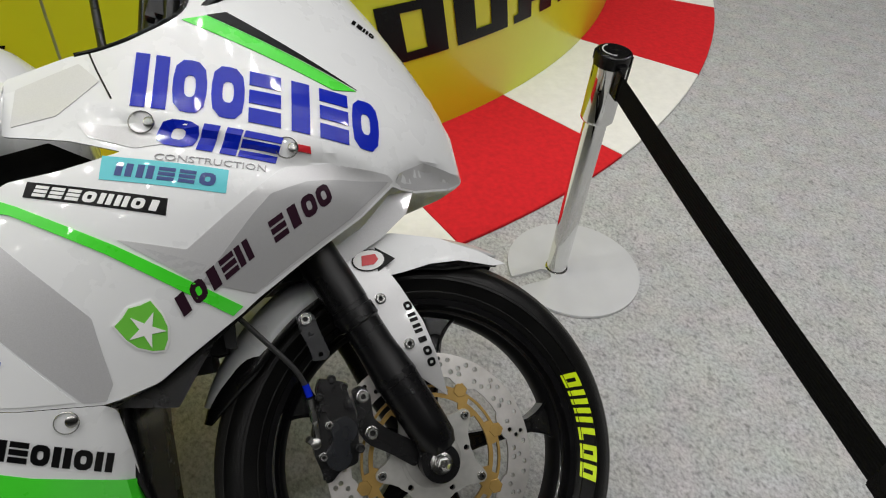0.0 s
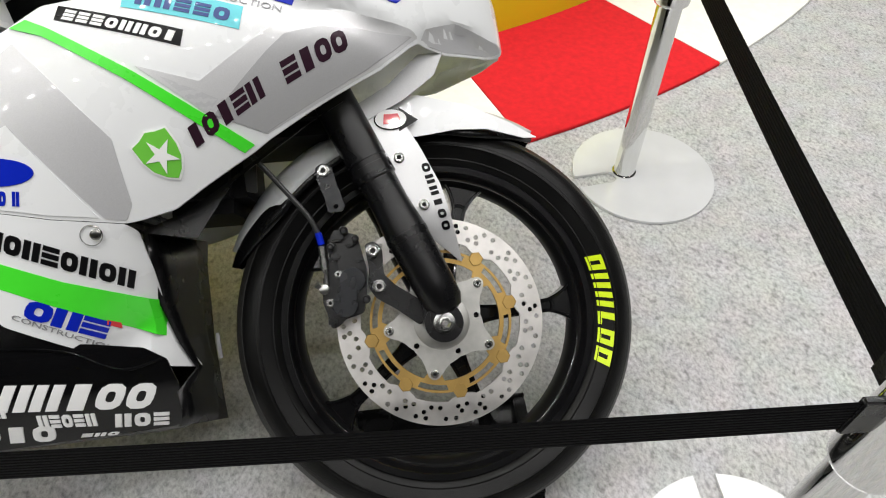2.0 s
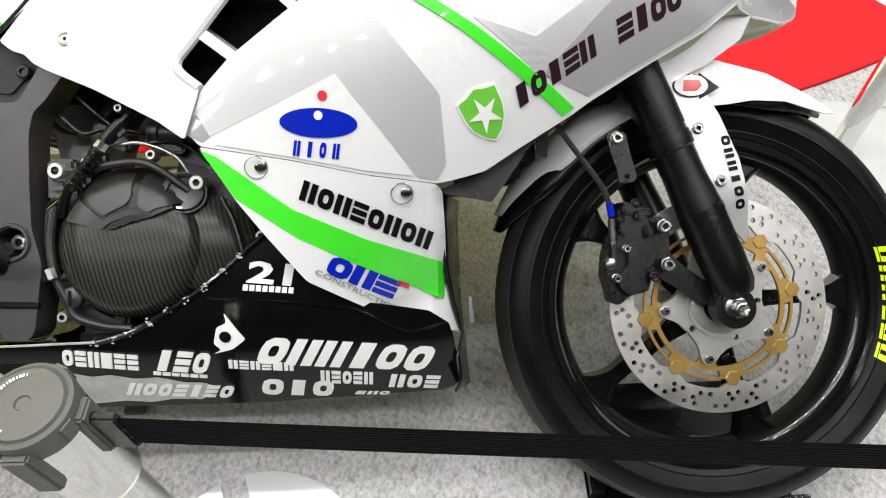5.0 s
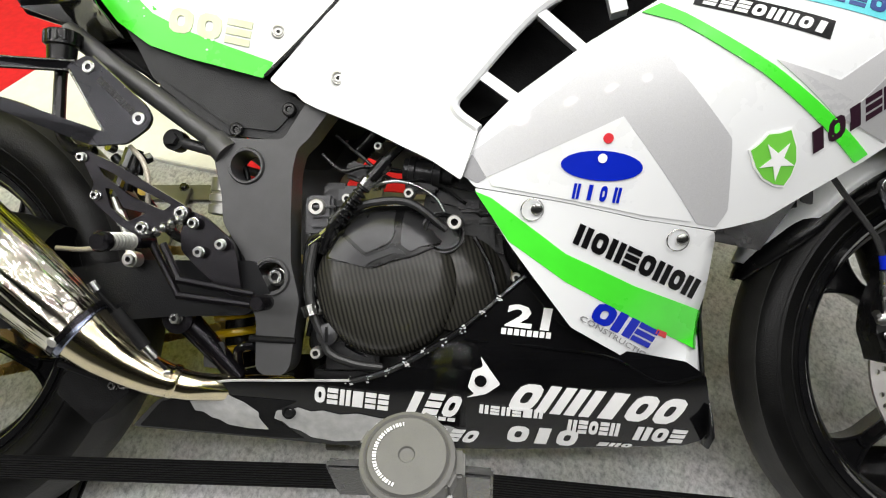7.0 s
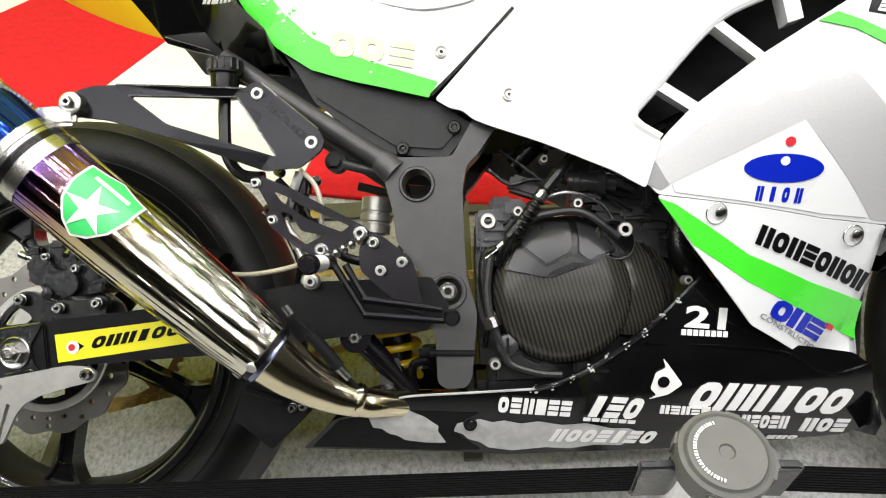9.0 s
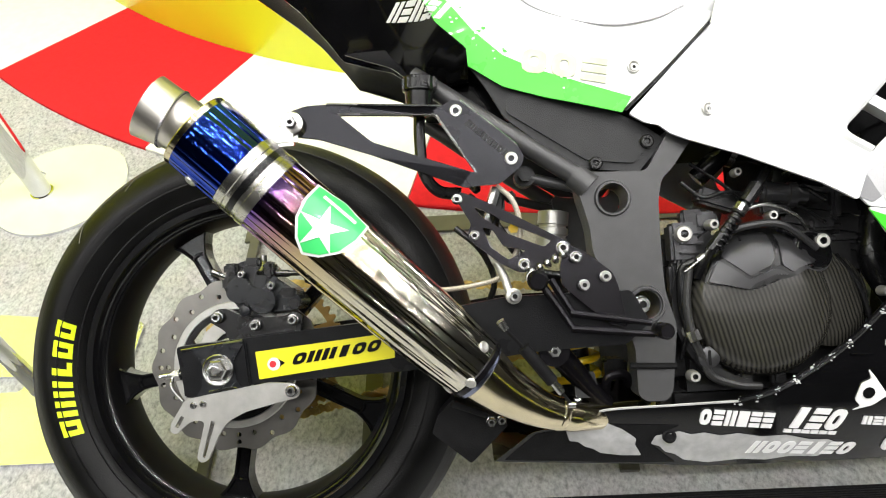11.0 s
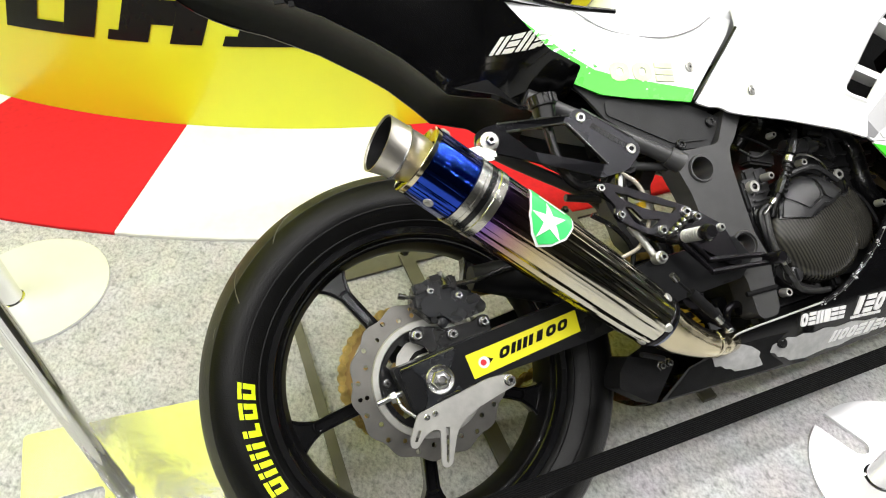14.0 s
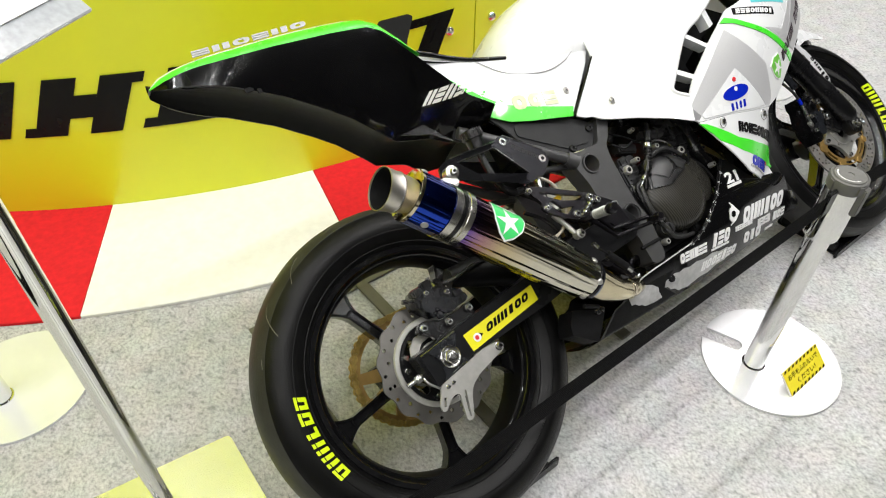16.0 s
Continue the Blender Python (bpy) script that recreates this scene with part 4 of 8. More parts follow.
rod(bm, (0.05, -0.118, 0.14), (0.05, -0.118, 0.128), 0.0042, n=10)
rod(bm, (-0.0167, -0.12, 0.1224), (-0.0075, -0.12, 0.118), 0.0045, n=10)
rod(bm, (-0.0075, -0.12, 0.118), (0.003, -0.12, 0.114), 0.003, n=8)
bmesh.ops.translate(bm, verts=bm.verts[:], vec=RC)
make("caliper_bolt", bm, STEEL, rcal, split=True)
bm = bmesh.new()
spin(bm, [(0, 0.0068), (0.006, 0.0068), (0.0065, 0.0055)], Vector((0.0295, -0.1335, 0.0699)) + RC, (0, -1, 0), 18)
make("slide_pin_cap", bm, CALIPER, rcal)
bm = bmesh.new()
rod(bm, (0.0605, -0.12, 0.1166), (0.083, -0.12, 0.115), 0.0048, n=10)
rod(bm, (0.083, -0.12, 0.115), (0.1017, -0.12, 0.1145), 0.0036, n=10)
bmesh.ops.translate(bm, verts=bm.verts[:], vec=RC)
make("hose_fitting", bm, STEEL, rcal, "bright crimped hose fitting", split=True)
bm = bmesh.new()
tube(bm, [Vector(p) + RC for p in ((0.1, -0.12, 0.1145), (0.13, -0.12, 0.117), (0.16, -0.115, 0.118), (0.22, -0.1, 0.11))], 0.0042)
make("rear_brake_hose", bm, SATIN, rcal, "black rear brake hose")
CBR = [(-0.02, 0.058), (-0.014, 0.073), (0.0, 0.075), (0.017, 0.066), (0.03, 0.061), (0.0763, 0.0603), (0.0886, 0.0665), (0.0992, 0.062), (0.0955, 0.034), (0.04, 0.02), (0.01, 0.02), (0.0, 0.045)]
cb = make("caliper_bracket", loops_fill([rounded(CBR, 0.006)], 0.01), SATIN, bike, "", 20)
cb.location = (0, -0.126, 0)
bm = bmesh.new()
tube(bm, [(0.10, -0.09, 0.12), (0.16, -0.085, 0.105), (0.23, -0.09, 0.08)], 0.03, 14, radii=[0.018, 0.03, 0.036])
make("rear_hugger", bm, MATTEBLACK, bike, "black chain and tyre guard")

# ---------------------------------------------------------------- silencer
A0, A1 = Vector((0.317, -0.18, -0.012)), Vector((0.025, -0.264, 0.271))
axis = (A1 - A0).normalized()
LEN = (A1 - A0).length
can_pose = Matrix.Translation(A0) @ axis.to_track_quat("Z", "Y").to_matrix().to_4x4()
bm = bmesh.new()
spin(bm, [(0.0, 0.0375), (0.002, 0.0397), (0.05, 0.0432), (0.12, 0.0462), (0.2, 0.0478), (LEN - 0.105, 0.0468), (LEN - 0.104, 0.0452), (LEN - 0.06, 0.0452)], (0, 0, 0), (0, 0, 1), 64)
can = make("silencer", bm, TITANIUM, bike, "conical heat-tinted titanium silencer, blue towards the tip")
can.matrix_basis = can_pose
bm = bmesh.new()
spin(bm, [(LEN - 0.066, 0.0448), (LEN - 0.065, 0.0462), (LEN - 0.010, 0.0458), (LEN - 0.003, 0.0452), (LEN - 0.002, 0.044), (LEN - 0.012, 0.0435), (LEN - 0.02, 0.0446)], (0, 0, 0), (0, 0, 1), 64, True)
make("end_cap", bm, TITANIUM, can, "blue heat-tinted end cap")
bm = bmesh.new()
spin(bm, [(LEN - 0.008, 0.0452), (LEN, 0.0462), (LEN + 0.001, 0.0455), (LEN - 0.002, 0.042), (LEN - 0.004, 0.036), (LEN - 0.007, 0.03), (LEN - 0.012, 0.03)], (0, 0, 0), (0, 0, 1), 64, True)
make("end_cap_rim", bm, PIPE, can, "straw-coloured rolled rim")
bm = bmesh.new()
for k in range(9):
    a, h, r = radians(62 + (k * 37) % 34), LEN - 0.012 - 0.0038 * k, 0.0462
    d = Vector((math.cos(a), math.sin(a), 0))
    spin(bm, [(-0.001, 0.0032 - 0.0002 * k), (0.0008, 0.0026 - 0.0001 * k), (0.0014, 0.001)], d * r + Vector((0, 0, h)), d, 9)
make("weld_spatter", bm, RAWTITAN, can, "", kind="stuff")
bm = bmesh.new()
spin(bm, [(LEN - 0.106, 0.0455), (LEN - 0.106, 0.0478), (LEN - 0.0955, 0.0478), (LEN - 0.0945, 0.0468), (LEN - 0.0765, 0.0468), (LEN - 0.0755, 0.0478), (LEN - 0.066, 0.0478), (LEN - 0.066, 0.0455)], (0, 0, 0), (0, 0, 1), 64, True)
make("clamp_band", bm, CLAMPSTEEL, can, "polished double clamp band")
bm = bmesh.new()
spin(bm, [(LEN - 0.0895, 0.0465), (LEN - 0.0895, 0.0474), (LEN - 0.0815, 0.0474), (LEN - 0.0815, 0.0465)], (0, 0, 0), (0, 0, 1), 64, True)
make("clamp_rubber", bm, SATIN, can, "black rubber strip between the bands")
bm = bmesh.new()
tip_axis = (can_pose.inverted().to_3x3() @ Vector((-0.82, -0.25, 0.515))).normalized()
o = Vector((0, 0, LEN - 0.008))
spin(bm, [(0, 0.0275), (0.008, 0.0295), (0.016, 0.031), (0.0185, 0.0313), (0.021, 0.0315), (0.03, 0.0325), (0.0325, 0.0345), (0.035, 0.0333), (0.058, 0.0358), (0.0605, 0.0362), (0.0605, 0.0348), (0.035, 0.031), (0.0, 0.026)], o, tip_axis, 48, True)
make("tail_pipe", bm, RAWTITAN, can, "raw titanium tail pipe with weld rings")
bm = bmesh.new()
for h, r in ((0.0325, 0.0336),):
    q = tip_axis.to_track_quat("Z", "Y").to_matrix()
    for k in range(80):
        a = 2 * math.pi * k / 80
        p = o + q @ Vector((r * math.cos(a), r * math.sin(a), h))
        spin(bm, [(-0.0016, 0.0005), (0, 0.0012), (0.0016, 0.0005)], p, tip_axis, 6)
make("weld_bead", bm, BLUESTEEL, can, "blued weld bead", kind="stuff")
bm = bmesh.new()
spin(bm, [(0.004, 0.001), (0.006, 0.0265), (0.008, 0.0265)], o, tip_axis, 32)
make("tail_pipe_mesh", bm, DARK, can)
bm = bmesh.new()
spin(bm, [(0.058, 0.0345), (0.035, 0.0306), (0.006, 0.0262), (0.006, 0.025), (0.035, 0.0296), (0.058, 0.0338)], o, tip_axis, 40, True)
make("pipe_bore", bm, DARK, can, "sooty black bore of the tail pipe")
bm = bmesh.new()
for a, h, r in ((8, LEN - 0.035, 0.0455), (150, LEN - 0.012, 0.0455), (60, 0.006, 0.039), (-5, 0.012, 0.039), (120, 0.02, 0.04)):
    a = radians(a - 90)
    d = Vector((math.cos(a), math.sin(a), 0))
    spin(bm, [(0, 0.0068), (0.0014, 0.0066), (0.003, 0.0045), (0.0025, 0.002)], d * r + Vector((0, 0, h)), d, 14)
make("rivet", bm, ALLOY, can, split=True)
bm = bmesh.new()
spin(bm, [(0.0, 0.0378), (0.0, 0.041), (0.006, 0.0415), (0.008, 0.0398)], (0, 0, 0), (0, 0, 1), 48, True)
make("lower_rim", bm, ANODISED, can)


def on_can(u, v, lift):
    """A place on the silencer's outer face: u round it, v along it."""
    p = Vector((u, 0, v))
    h = v
    r = float(np.interp(h, (0, 0.05, 0.12, 0.2, 0.31), (0.0397, 0.0432, 0.0462, 0.0478, 0.0468))) + lift
    side = can_pose.inverted().to_3x3() @ Vector((0.08, -0.9, 0.42))
    side.z = 0
    side.normalize()
    w = Vector((0, 0, 1)).cross(side)
    a = u / r
    return side * (r * math.cos(a)) + w * (r * math.sin(a)) + Vector((0, 0, h))


def can_patch(name, outline, lift, mat, label=""):
    bm = bmesh.new()
    f = bm.faces.new([bm.verts.new((u, v, 0)) for u, v in outline])
    for c in np.arange(-0.04, 0.041, 0.005):
        bmesh.ops.bisect_plane(bm, geom=bm.verts[:] + bm.edges[:] + bm.faces[:], plane_co=(c, 0, 0), plane_no=(1, 0, 0))
    for v in bm.verts:
        v.co = on_can(v.co.x, v.co.y, lift)
    make(name, bm, mat, can, label)


def shield_outline(cx, cy, s, turn):
    base = [(-0.5, 0.42), (-0.25, 0.46), (0, 0.55), (0.25, 0.46), (0.5, 0.42), (0.5, 0.05), (0.42, -0.22), (0.22, -0.45), (0, -0.58), (-0.22, -0.45), (-0.42, -0.22), (-0.5, 0.05)]
    c, n = math.cos(radians(turn)), math.sin(radians(turn))
    return [(cx + s * (0.9 * x * c - y * n), cy + s * (0.9 * x * n + y * c)) for x, y in base]


def spark_outline(cx, cy, s, turn):
    """A five-pointed spark."""
    pts = []
    for k in range(10):
        r = s * (0.5 if k % 2 == 0 else 0.17)
        a = radians(90 + 36 * k + turn)
        pts.append((cx + r * math.cos(a), cy + r * math.sin(a)))
    return pts


can_patch("emblem_edge", shield_outline(0.0017, 0.240, 0.080, -90), 0.0008, PAPER)
can_patch("emblem", shield_outline(0.0017, 0.240, 0.074, -90), 0.0016, MINT, "green shield sticker with a white spark")
can_patch("emblem_spark", spark_outline(-0.008, 0.241, 0.058, -70), 0.0024, PAPER)
can_patch("emblem_bar", [(0.021, 0.262), (0.026, 0.262), (0.026, 0.218), (0.021, 0.218)], 0.0024, PAPER)

bm = bmesh.new()
tube(bm, [(0.317, -0.18, -0.012), (0.345, -0.17, -0.037), (0.385, -0.157, -0.063), (0.42, -0.145, -0.077), (0.45, -0.13, -0.083), (0.53, -0.06, -0.095)], 0.03, 24, radii=[0.036, 0.031, 0.0235, 0.0185, 0.0165, 0.0165])
make("link_pipe", bm, PIPE, bike, "straw-coloured titanium link pipe")
bm = bmesh.new()
jd = (Vector((0.345, -0.17, -0.037)) - Vector((0.317, -0.18, -0.012))).normalized()
spin(bm, [(-0.004, 0.0372), (-0.003, 0.0388), (0.003, 0.0388), (0.0045, 0.037)], (0.317, -0.18, -0.012), jd, 48, True)
make("joint_ring", bm, BLUESTEEL, bike, "blued weld ring at the pipe joint")
bm = bmesh.new()
spin(bm, [(-0.002, 0.0196), (0.0, 0.0212), (0.006, 0.0208), (0.008, 0.0192)], (0.412, -0.148, -0.0735), (0.86, 0.29, -0.34), 32, True)
make("pipe_collar", bm, PIPE, bike, "brown-tinted collar on the link pipe")
STAY = [(0.2568, -0.0943), (0.2647, -0.073), (0.2845, -0.0536), (0.3372, -0.078), (0.3518, -0.0883), (0.3037, -0.1331)]
stay = make("belly_stay", loops_fill([rounded(STAY, 0.004)], 0.05), DARK, bike, "black folded stay behind the belly pan", 20)
stay.location = (0, -0.13, 0)
bm = bmesh.new()
for x, z in ((0.331, -0.083), (0.344, -0.082)):
    bolt(bm, x, 0.0, z, 0.0075, 0.008, True)
make("stay_bolt", bm, STEEL, stay, split=True)
TAB = [(0.4375, -0.033), (0.4627, -0.0291), (0.4689, -0.0621), (0.4387, -0.061)]
tab = make("footboard_tab", loops_fill([rounded(TAB, 0.003), circle(0.452, -0.047, 0.005, 12)], 0.004), PLASTICGREY, bike, "grey tab with a hole", 0)
tab.location = (0, -0.12, 0)
bm = bmesh.new()
rod(bm, (0.371, -0.2, 0.012), (0.402, -0.193, -0.029), 0.0075)
for a, b in (((0.35, -0.207, 0.036), (0.371, -0.2, 0.012)), ((0.402, -0.193, -0.029), (0.422, -0.184, -0.055))):
    rod(bm, a, b, 0.002, n=8)
rod(bm, (0.285, -0.17, -0.052), (0.325, -0.155, -0.07), 0.004)
make("spring_sleeve", bm, DARK, bike, "black spring sleeves on the exhaust joint", split=True)
bm = bmesh.new()
rod(bm, (0.402, -0.193, -0.029), (0.412, -0.188, -0.042), 0.005)
rod(bm, (0.346, -0.209, 0.044), (0.352, -0.206, 0.034), 0.005)
spin(bm, [(-0.004, 0.004), (0.004, 0.004)], (0.424, -0.182, -0.058), (1, 0, 0), 12)
make("spring_hook", bm, STEEL, bike, split=True)

# silencer hanger, footrest, brake reservoir
HANG = [(0.138, 0.302), (0.16, 0.3045), (0.293, 0.307), (0.303, 0.314), (0.315, 0.312), (0.382, 0.252), (0.389, 0.238), (0.384, 0.226), (0.357, 0.207), (0.34, 0.207), (0.316, 0.205), (0.21, 0.246), (0.15, 0.264), (0.122, 0.266), (0.114, 0.278), (0.12, 0.294)]
hg = make("silencer_hanger", loops_fill([rounded(HANG, 0.006), rounded([(0.172, 0.293), (0.283, 0.2965), (0.329, 0.222), (0.208, 0.262)], 0.005)], 0.006), HANGER, bike, "dark brushed metal triangular silencer hanger", 0)
for v in hg.data.vertices:
    v.co.y -= 0.42 * max(0.0, 0.27 - v.co.x)
hg.location = (0, -0.166, 0)
bm = bmesh.new()
for line in (((0.285, 0.2965), (0.33, 0.222)), ((0.172, 0.2935), (0.283, 0.297)), ((0.16, 0.305), (0.292, 0.3075)), ((0.315, 0.3125), (0.382, 0.2525))):
    p = [(x, -0.0006 - 0.42 * max(0.0, 0.27 - x), z) for x, z in line]
    tube(bm, p, 0.0012, 6, steps=4)
make("bright_edge", bm, STEEL, hg, "bright chamfered edges", split=True)
make("hanger_engraving", blocks("elelelol", (0.318, 0.283), (0.366, 0.238), (0.324, 0.289), flat(0.162), 0.0004, 0.0008), PLASTICGREY, hg, "", 0, kind="stuff").location = (0, 0.162, 0)
bm = bmesh.new()
for x, z in ((0.309, 0.300), (0.373, 0.237)):
    bolt(bm, x, -0.162, z, 0.0105, 0.006)
make("hanger_bolt", bm, STEEL, bike, "bright socket bolts", split=True)
bm = bmesh.new()
box(bm, 0.108, -0.245, 0.262, 0.05, 0.011, 0.022, None, 0.004)
spin(bm, [(-0.012, 0.0135), (0.0, 0.0135), (0.003, 0.0125), (0.004, 0.010)], (0.128, -0.247, 0.275), (0, -1, 0), 28)
make("hanger_lug", bm, CLAMPSTEEL, bike, "bare alloy clamp lug")
bm = bmesh.new()
bolt(bm, 0.128, -0.25, 0.275, 0.0085, 0.008, True)
make("lug_nut", bm, STEEL, bike)
PLATE_A = [(0.3, 0.198), (0.312, 0.199), (0.347, 0.1825), (0.384, 0.161), (0.424, 0.138), (0.438, 0.13), (0.436, 0.118), (0.4156, 0.113), (0.385, 0.0985), (0.374, 0.0985), (0.352, 0.111), (0.32, 0.138), (0.315, 0.148), (0.32, 0.16)]
rp = make("footrest_plate", loops_fill([rounded(PLATE_A, 0.004), rounded([(0.324, 0.181), (0.3446, 0.1715), (0.358, 0.162), (0.4153, 0.1345), (0.4058, 0.1275), (0.364, 0.1455), (0.3321, 0.169)], 0.003), rounded([(0.3334, 0.1555), (0.345, 0.152), (0.3572, 0.131), (0.3845, 0.1245), (0.3622, 0.1145), (0.341, 0.131)], 0.003)], 0.007), ANODISED, bike, "dark anodised skeleton footrest plate", 20)
rp.location = (0, -0.166, 0)
PLATE_B = [(0.434, 0.129), (0.452, 0.122), (0.487, 0.092), (0.492, 0.076), (0.5, 0.026), (0.48, 0.03), (0.442, 0.064), (0.425, 0.081), (0.424, 0.105)]
rpb = make("footrest_bracket", loops_fill([rounded(PLATE_B, 0.005)], 0.008), ANODISED, rp, "black footrest bracket", 20)
rpb.location = (0, 0.007, 0)
bm = bmesh.new()
for x, z, r in ((0.3045, 0.191, 0.0072), (0.3232, 0.1455, 0.0072), (0.3805, 0.1073, 0.0088), (0.4276, 0.125, 0.0092), (0.4426, 0.113, 0.008), (0.4501, 0.079, 0.0078), (0.476, 0.088, 0.0078), (0.367, 0.07, 0.0085)):
    bolt(bm, x, -0.166, z, r, 0.006)
bmesh.ops.translate(bm, verts=bm.verts[:], vec=(0, 0.166, 0))
make("footrest_bolt", bm, STEEL, rp, "bright socket bolts", split=True)
bm = bmesh.new()
spin(bm, [(0, 0.009), (0.035, 0.009), (0.036, 0.0075), (0.08, 0.0075), (0.083, 0.0095), (0.088, 0.0112), (0.097, 0.0112), (0.102, 0.008)], (0.39, -0.165, 0.092), (-0.04, -0.997, -0.055), 24)
make("footrest", bm, ANODISED, bike, "black footrest with bright knurled rings")
bm = bmesh.new()
for k in range(7):
    h = 0.04 + 0.006 * k
    spin(bm, [(h, 0.0078), (h + 0.0008, 0.0098), (h + 0.0024, 0.0098), (h + 0.0032, 0.0078)], (0.39, -0.165, 0.092), (-0.04, -0.997, -0.055), 20)
make("knurled_ring", bm, ALLOY, bike, "", split=True)
bm = bmesh.new()
for a, b in (((0.395, -0.172, 0.09), (0.432, -0.178, 0.029)), ((0.43, -0.178, 0.029), (0.525, -0.182, 0.018)), ((0.43, -0.178, 0.047), (0.522, -0.182, 0.031)), ((0.41, -0.174, 0.088), (0.434, -0.178, 0.045))):
    rod(bm, a, b, 0.0048, 0.004, 8)
spin(bm, [(0, 0.0095), (0.03, 0.0095), (0.034, 0.007)], (0.533, -0.172, 0.022), (0, -1, 0), 20)
make("brake_pedal", bm, ANODISED, bike, "black brake pedal with a round toe piece")
bm = bmesh.new()
tube(bm, [(0.3485, -0.15, 0.1136), (0.3569, -0.152, 0.0929), (0.361, -0.155, 0.078), (0.366, -0.158, 0.0705)], 0.0052, 12)
rod(bm, (0.3425, -0.15, 0.128), (0.3487, -0.15, 0.113), 0.0072, n=6)
spin(bm, [(0, 0.0095), (0.016, 0.0095), (0.017, 0.008)], (0.366, -0.15, 0.0705), (0, -1, 0), 20)
rod(bm, (0.3345, -0.15, 0.145), (0.3425, -0.15, 0.128), 0.004, n=8)
make("pedal_linkage", bm, ALLOY, bike, "bare alloy brake linkage", split=True)
bm = bmesh.new()
rod(bm, (0.344, -0.148, 0.173), (0.3355, -0.148, 0.148), 0.0068, n=8)
rod(bm, (0.354, -0.146, 0.205), (0.3465, -0.146, 0.183), 0.0075, n=8)
spin(bm, [(0, 0.007), (0.008, 0.007)], (0.372, -0.135, 0.196), (-0.5, -0.7, -0.4), 6)
spin(bm, [(0, 0.006), (0.01, 0.006)], (0.329, -0.14, 0.206), (-0.3, -0.9, 0.2), 12)
make("banjo_fitting", bm, STEEL, bike, "bright hydraulic fittings above the footrest", split=True)
bm = bmesh.new()
box(bm, 0.3725, -0.147, 0.153, 0.014, 0.012, 0.01, None, 0.002)
make("fluid_tag", bm, SPRING, bike, "small yellow tag")
bm = bmesh.new()
for k in range(5):
    a, c = Vector((0.389, -0.168, 0.098)), Vector((0.4265, -0.168, 0.1165))
    p = a + (c - a) * (k / 4)
    spin(bm, [(-0.0035, 0.004), (-0.001, 0.006), (0.0025, 0.006), (0.004, 0.004)], p, c - a, 10)
make("adjuster_rod", bm, STEEL, bike, "bright threaded brake adjuster", split=True)
bm = bmesh.new()
rod(bm, (0.358, -0.14, 0.2), (0.345, -0.14, 0.155), 0.008)
box(bm, 0.354, -0.135, 0.19, 0.018, 0.024, 0.03, bevel=0.004)
make("rear_master_cylinder", bm, SATIN, bike, "black rear brake master cylinder")
bm = bmesh.new()
spin(bm, [(0, 0.016), (0.028, 0.0175), (0.03, 0.0205), (0.046, 0.0205), (0.048, 0.017)], (0.263, -0.148, 0.302), (0.05, -0.05, 1), 24)
make("brake_fluid_reservoir", bm, SATIN, bike, "black brake fluid reservoir with a ribbed cap")
bm = bmesh.new()
for k in range(14):
    a = 2 * math.pi * k / 14
    box(bm, 0.2655 + 0.0205 * math.cos(a), -0.15 + 0.0205 * math.sin(a), 0.34, 0.003, 0.003, 0.013)
make("cap_rib", bm, SATIN, bike, split=True)
bm = bmesh.new()
tube(bm, [(0.263, -0.148, 0.303), (0.262, -0.148, 0.27), (0.265, -0.15, 0.23), (0.282, -0.15, 0.205), (0.31, -0.15, 0.2)], 0.0075)
make("reservoir_hose", bm, SATIN, bike)
bm = bmesh.new()
tube(bm, [(0.3541, -0.15, 0.2073), (0.3713, -0.152, 0.1892), (0.379, -0.152, 0.1644), (0.3771, -0.15, 0.1331), (0.3665, -0.148, 0.1126)], 0.0033)
tube(bm, [(0.245, -0.12, 0.085), (0.29, -0.132, 0.083), (0.34, -0.14, 0.09), (0.36, -0.142, 0.1)], 0.0032)
make("brake_hose", bm, HOSE, bike, "braided brake hose", split=True)
bm = bmesh.new()
tube(bm, [(0.318, -0.12, 0.2), (0.345, -0.125, 0.17), (0.372, -0.12, 0.13), (0.4, -0.115, 0.1), (0.44, -0.11, 0.09)], 0.0062, 10)
tube(bm, [(0.472, -0.1, 0.2), (0.482, -0.1, 0.17), (0.475, -0.1, 0.12), (0.44, -0.105, 0.06), (0.44, -0.11, 0.02)], 0.0045, 10)
tube(bm, [(0.3, -0.125, 0.16), (0.33, -0.13, 0.13), (0.345, -0.13, 0.09), (0.33, -0.12, 0.05)], 0.004, 8)
make("drain_hose", bm, SATIN, bike, "black drain and breather hoses", split=True)
bm = bmesh.new()
spin(bm, [(0, 0.014), (0.002, 0.021), (0.013, 0.021), (0.0145, 0.0185), (0.017, 0.0185), (0.0185, 0.0215), (0.027, 0.0215), (0.0285, 0.0185), (0.031, 0.0185), (0.0325, 0.021), (0.05, 0.021), (0.052, 0.012)], (0.429, -0.045, 0.132), (0.12, 0.0, 1), 28)
make("shock_reservoir", bm, ALLOY, bike, "bare alloy shock reservoir")
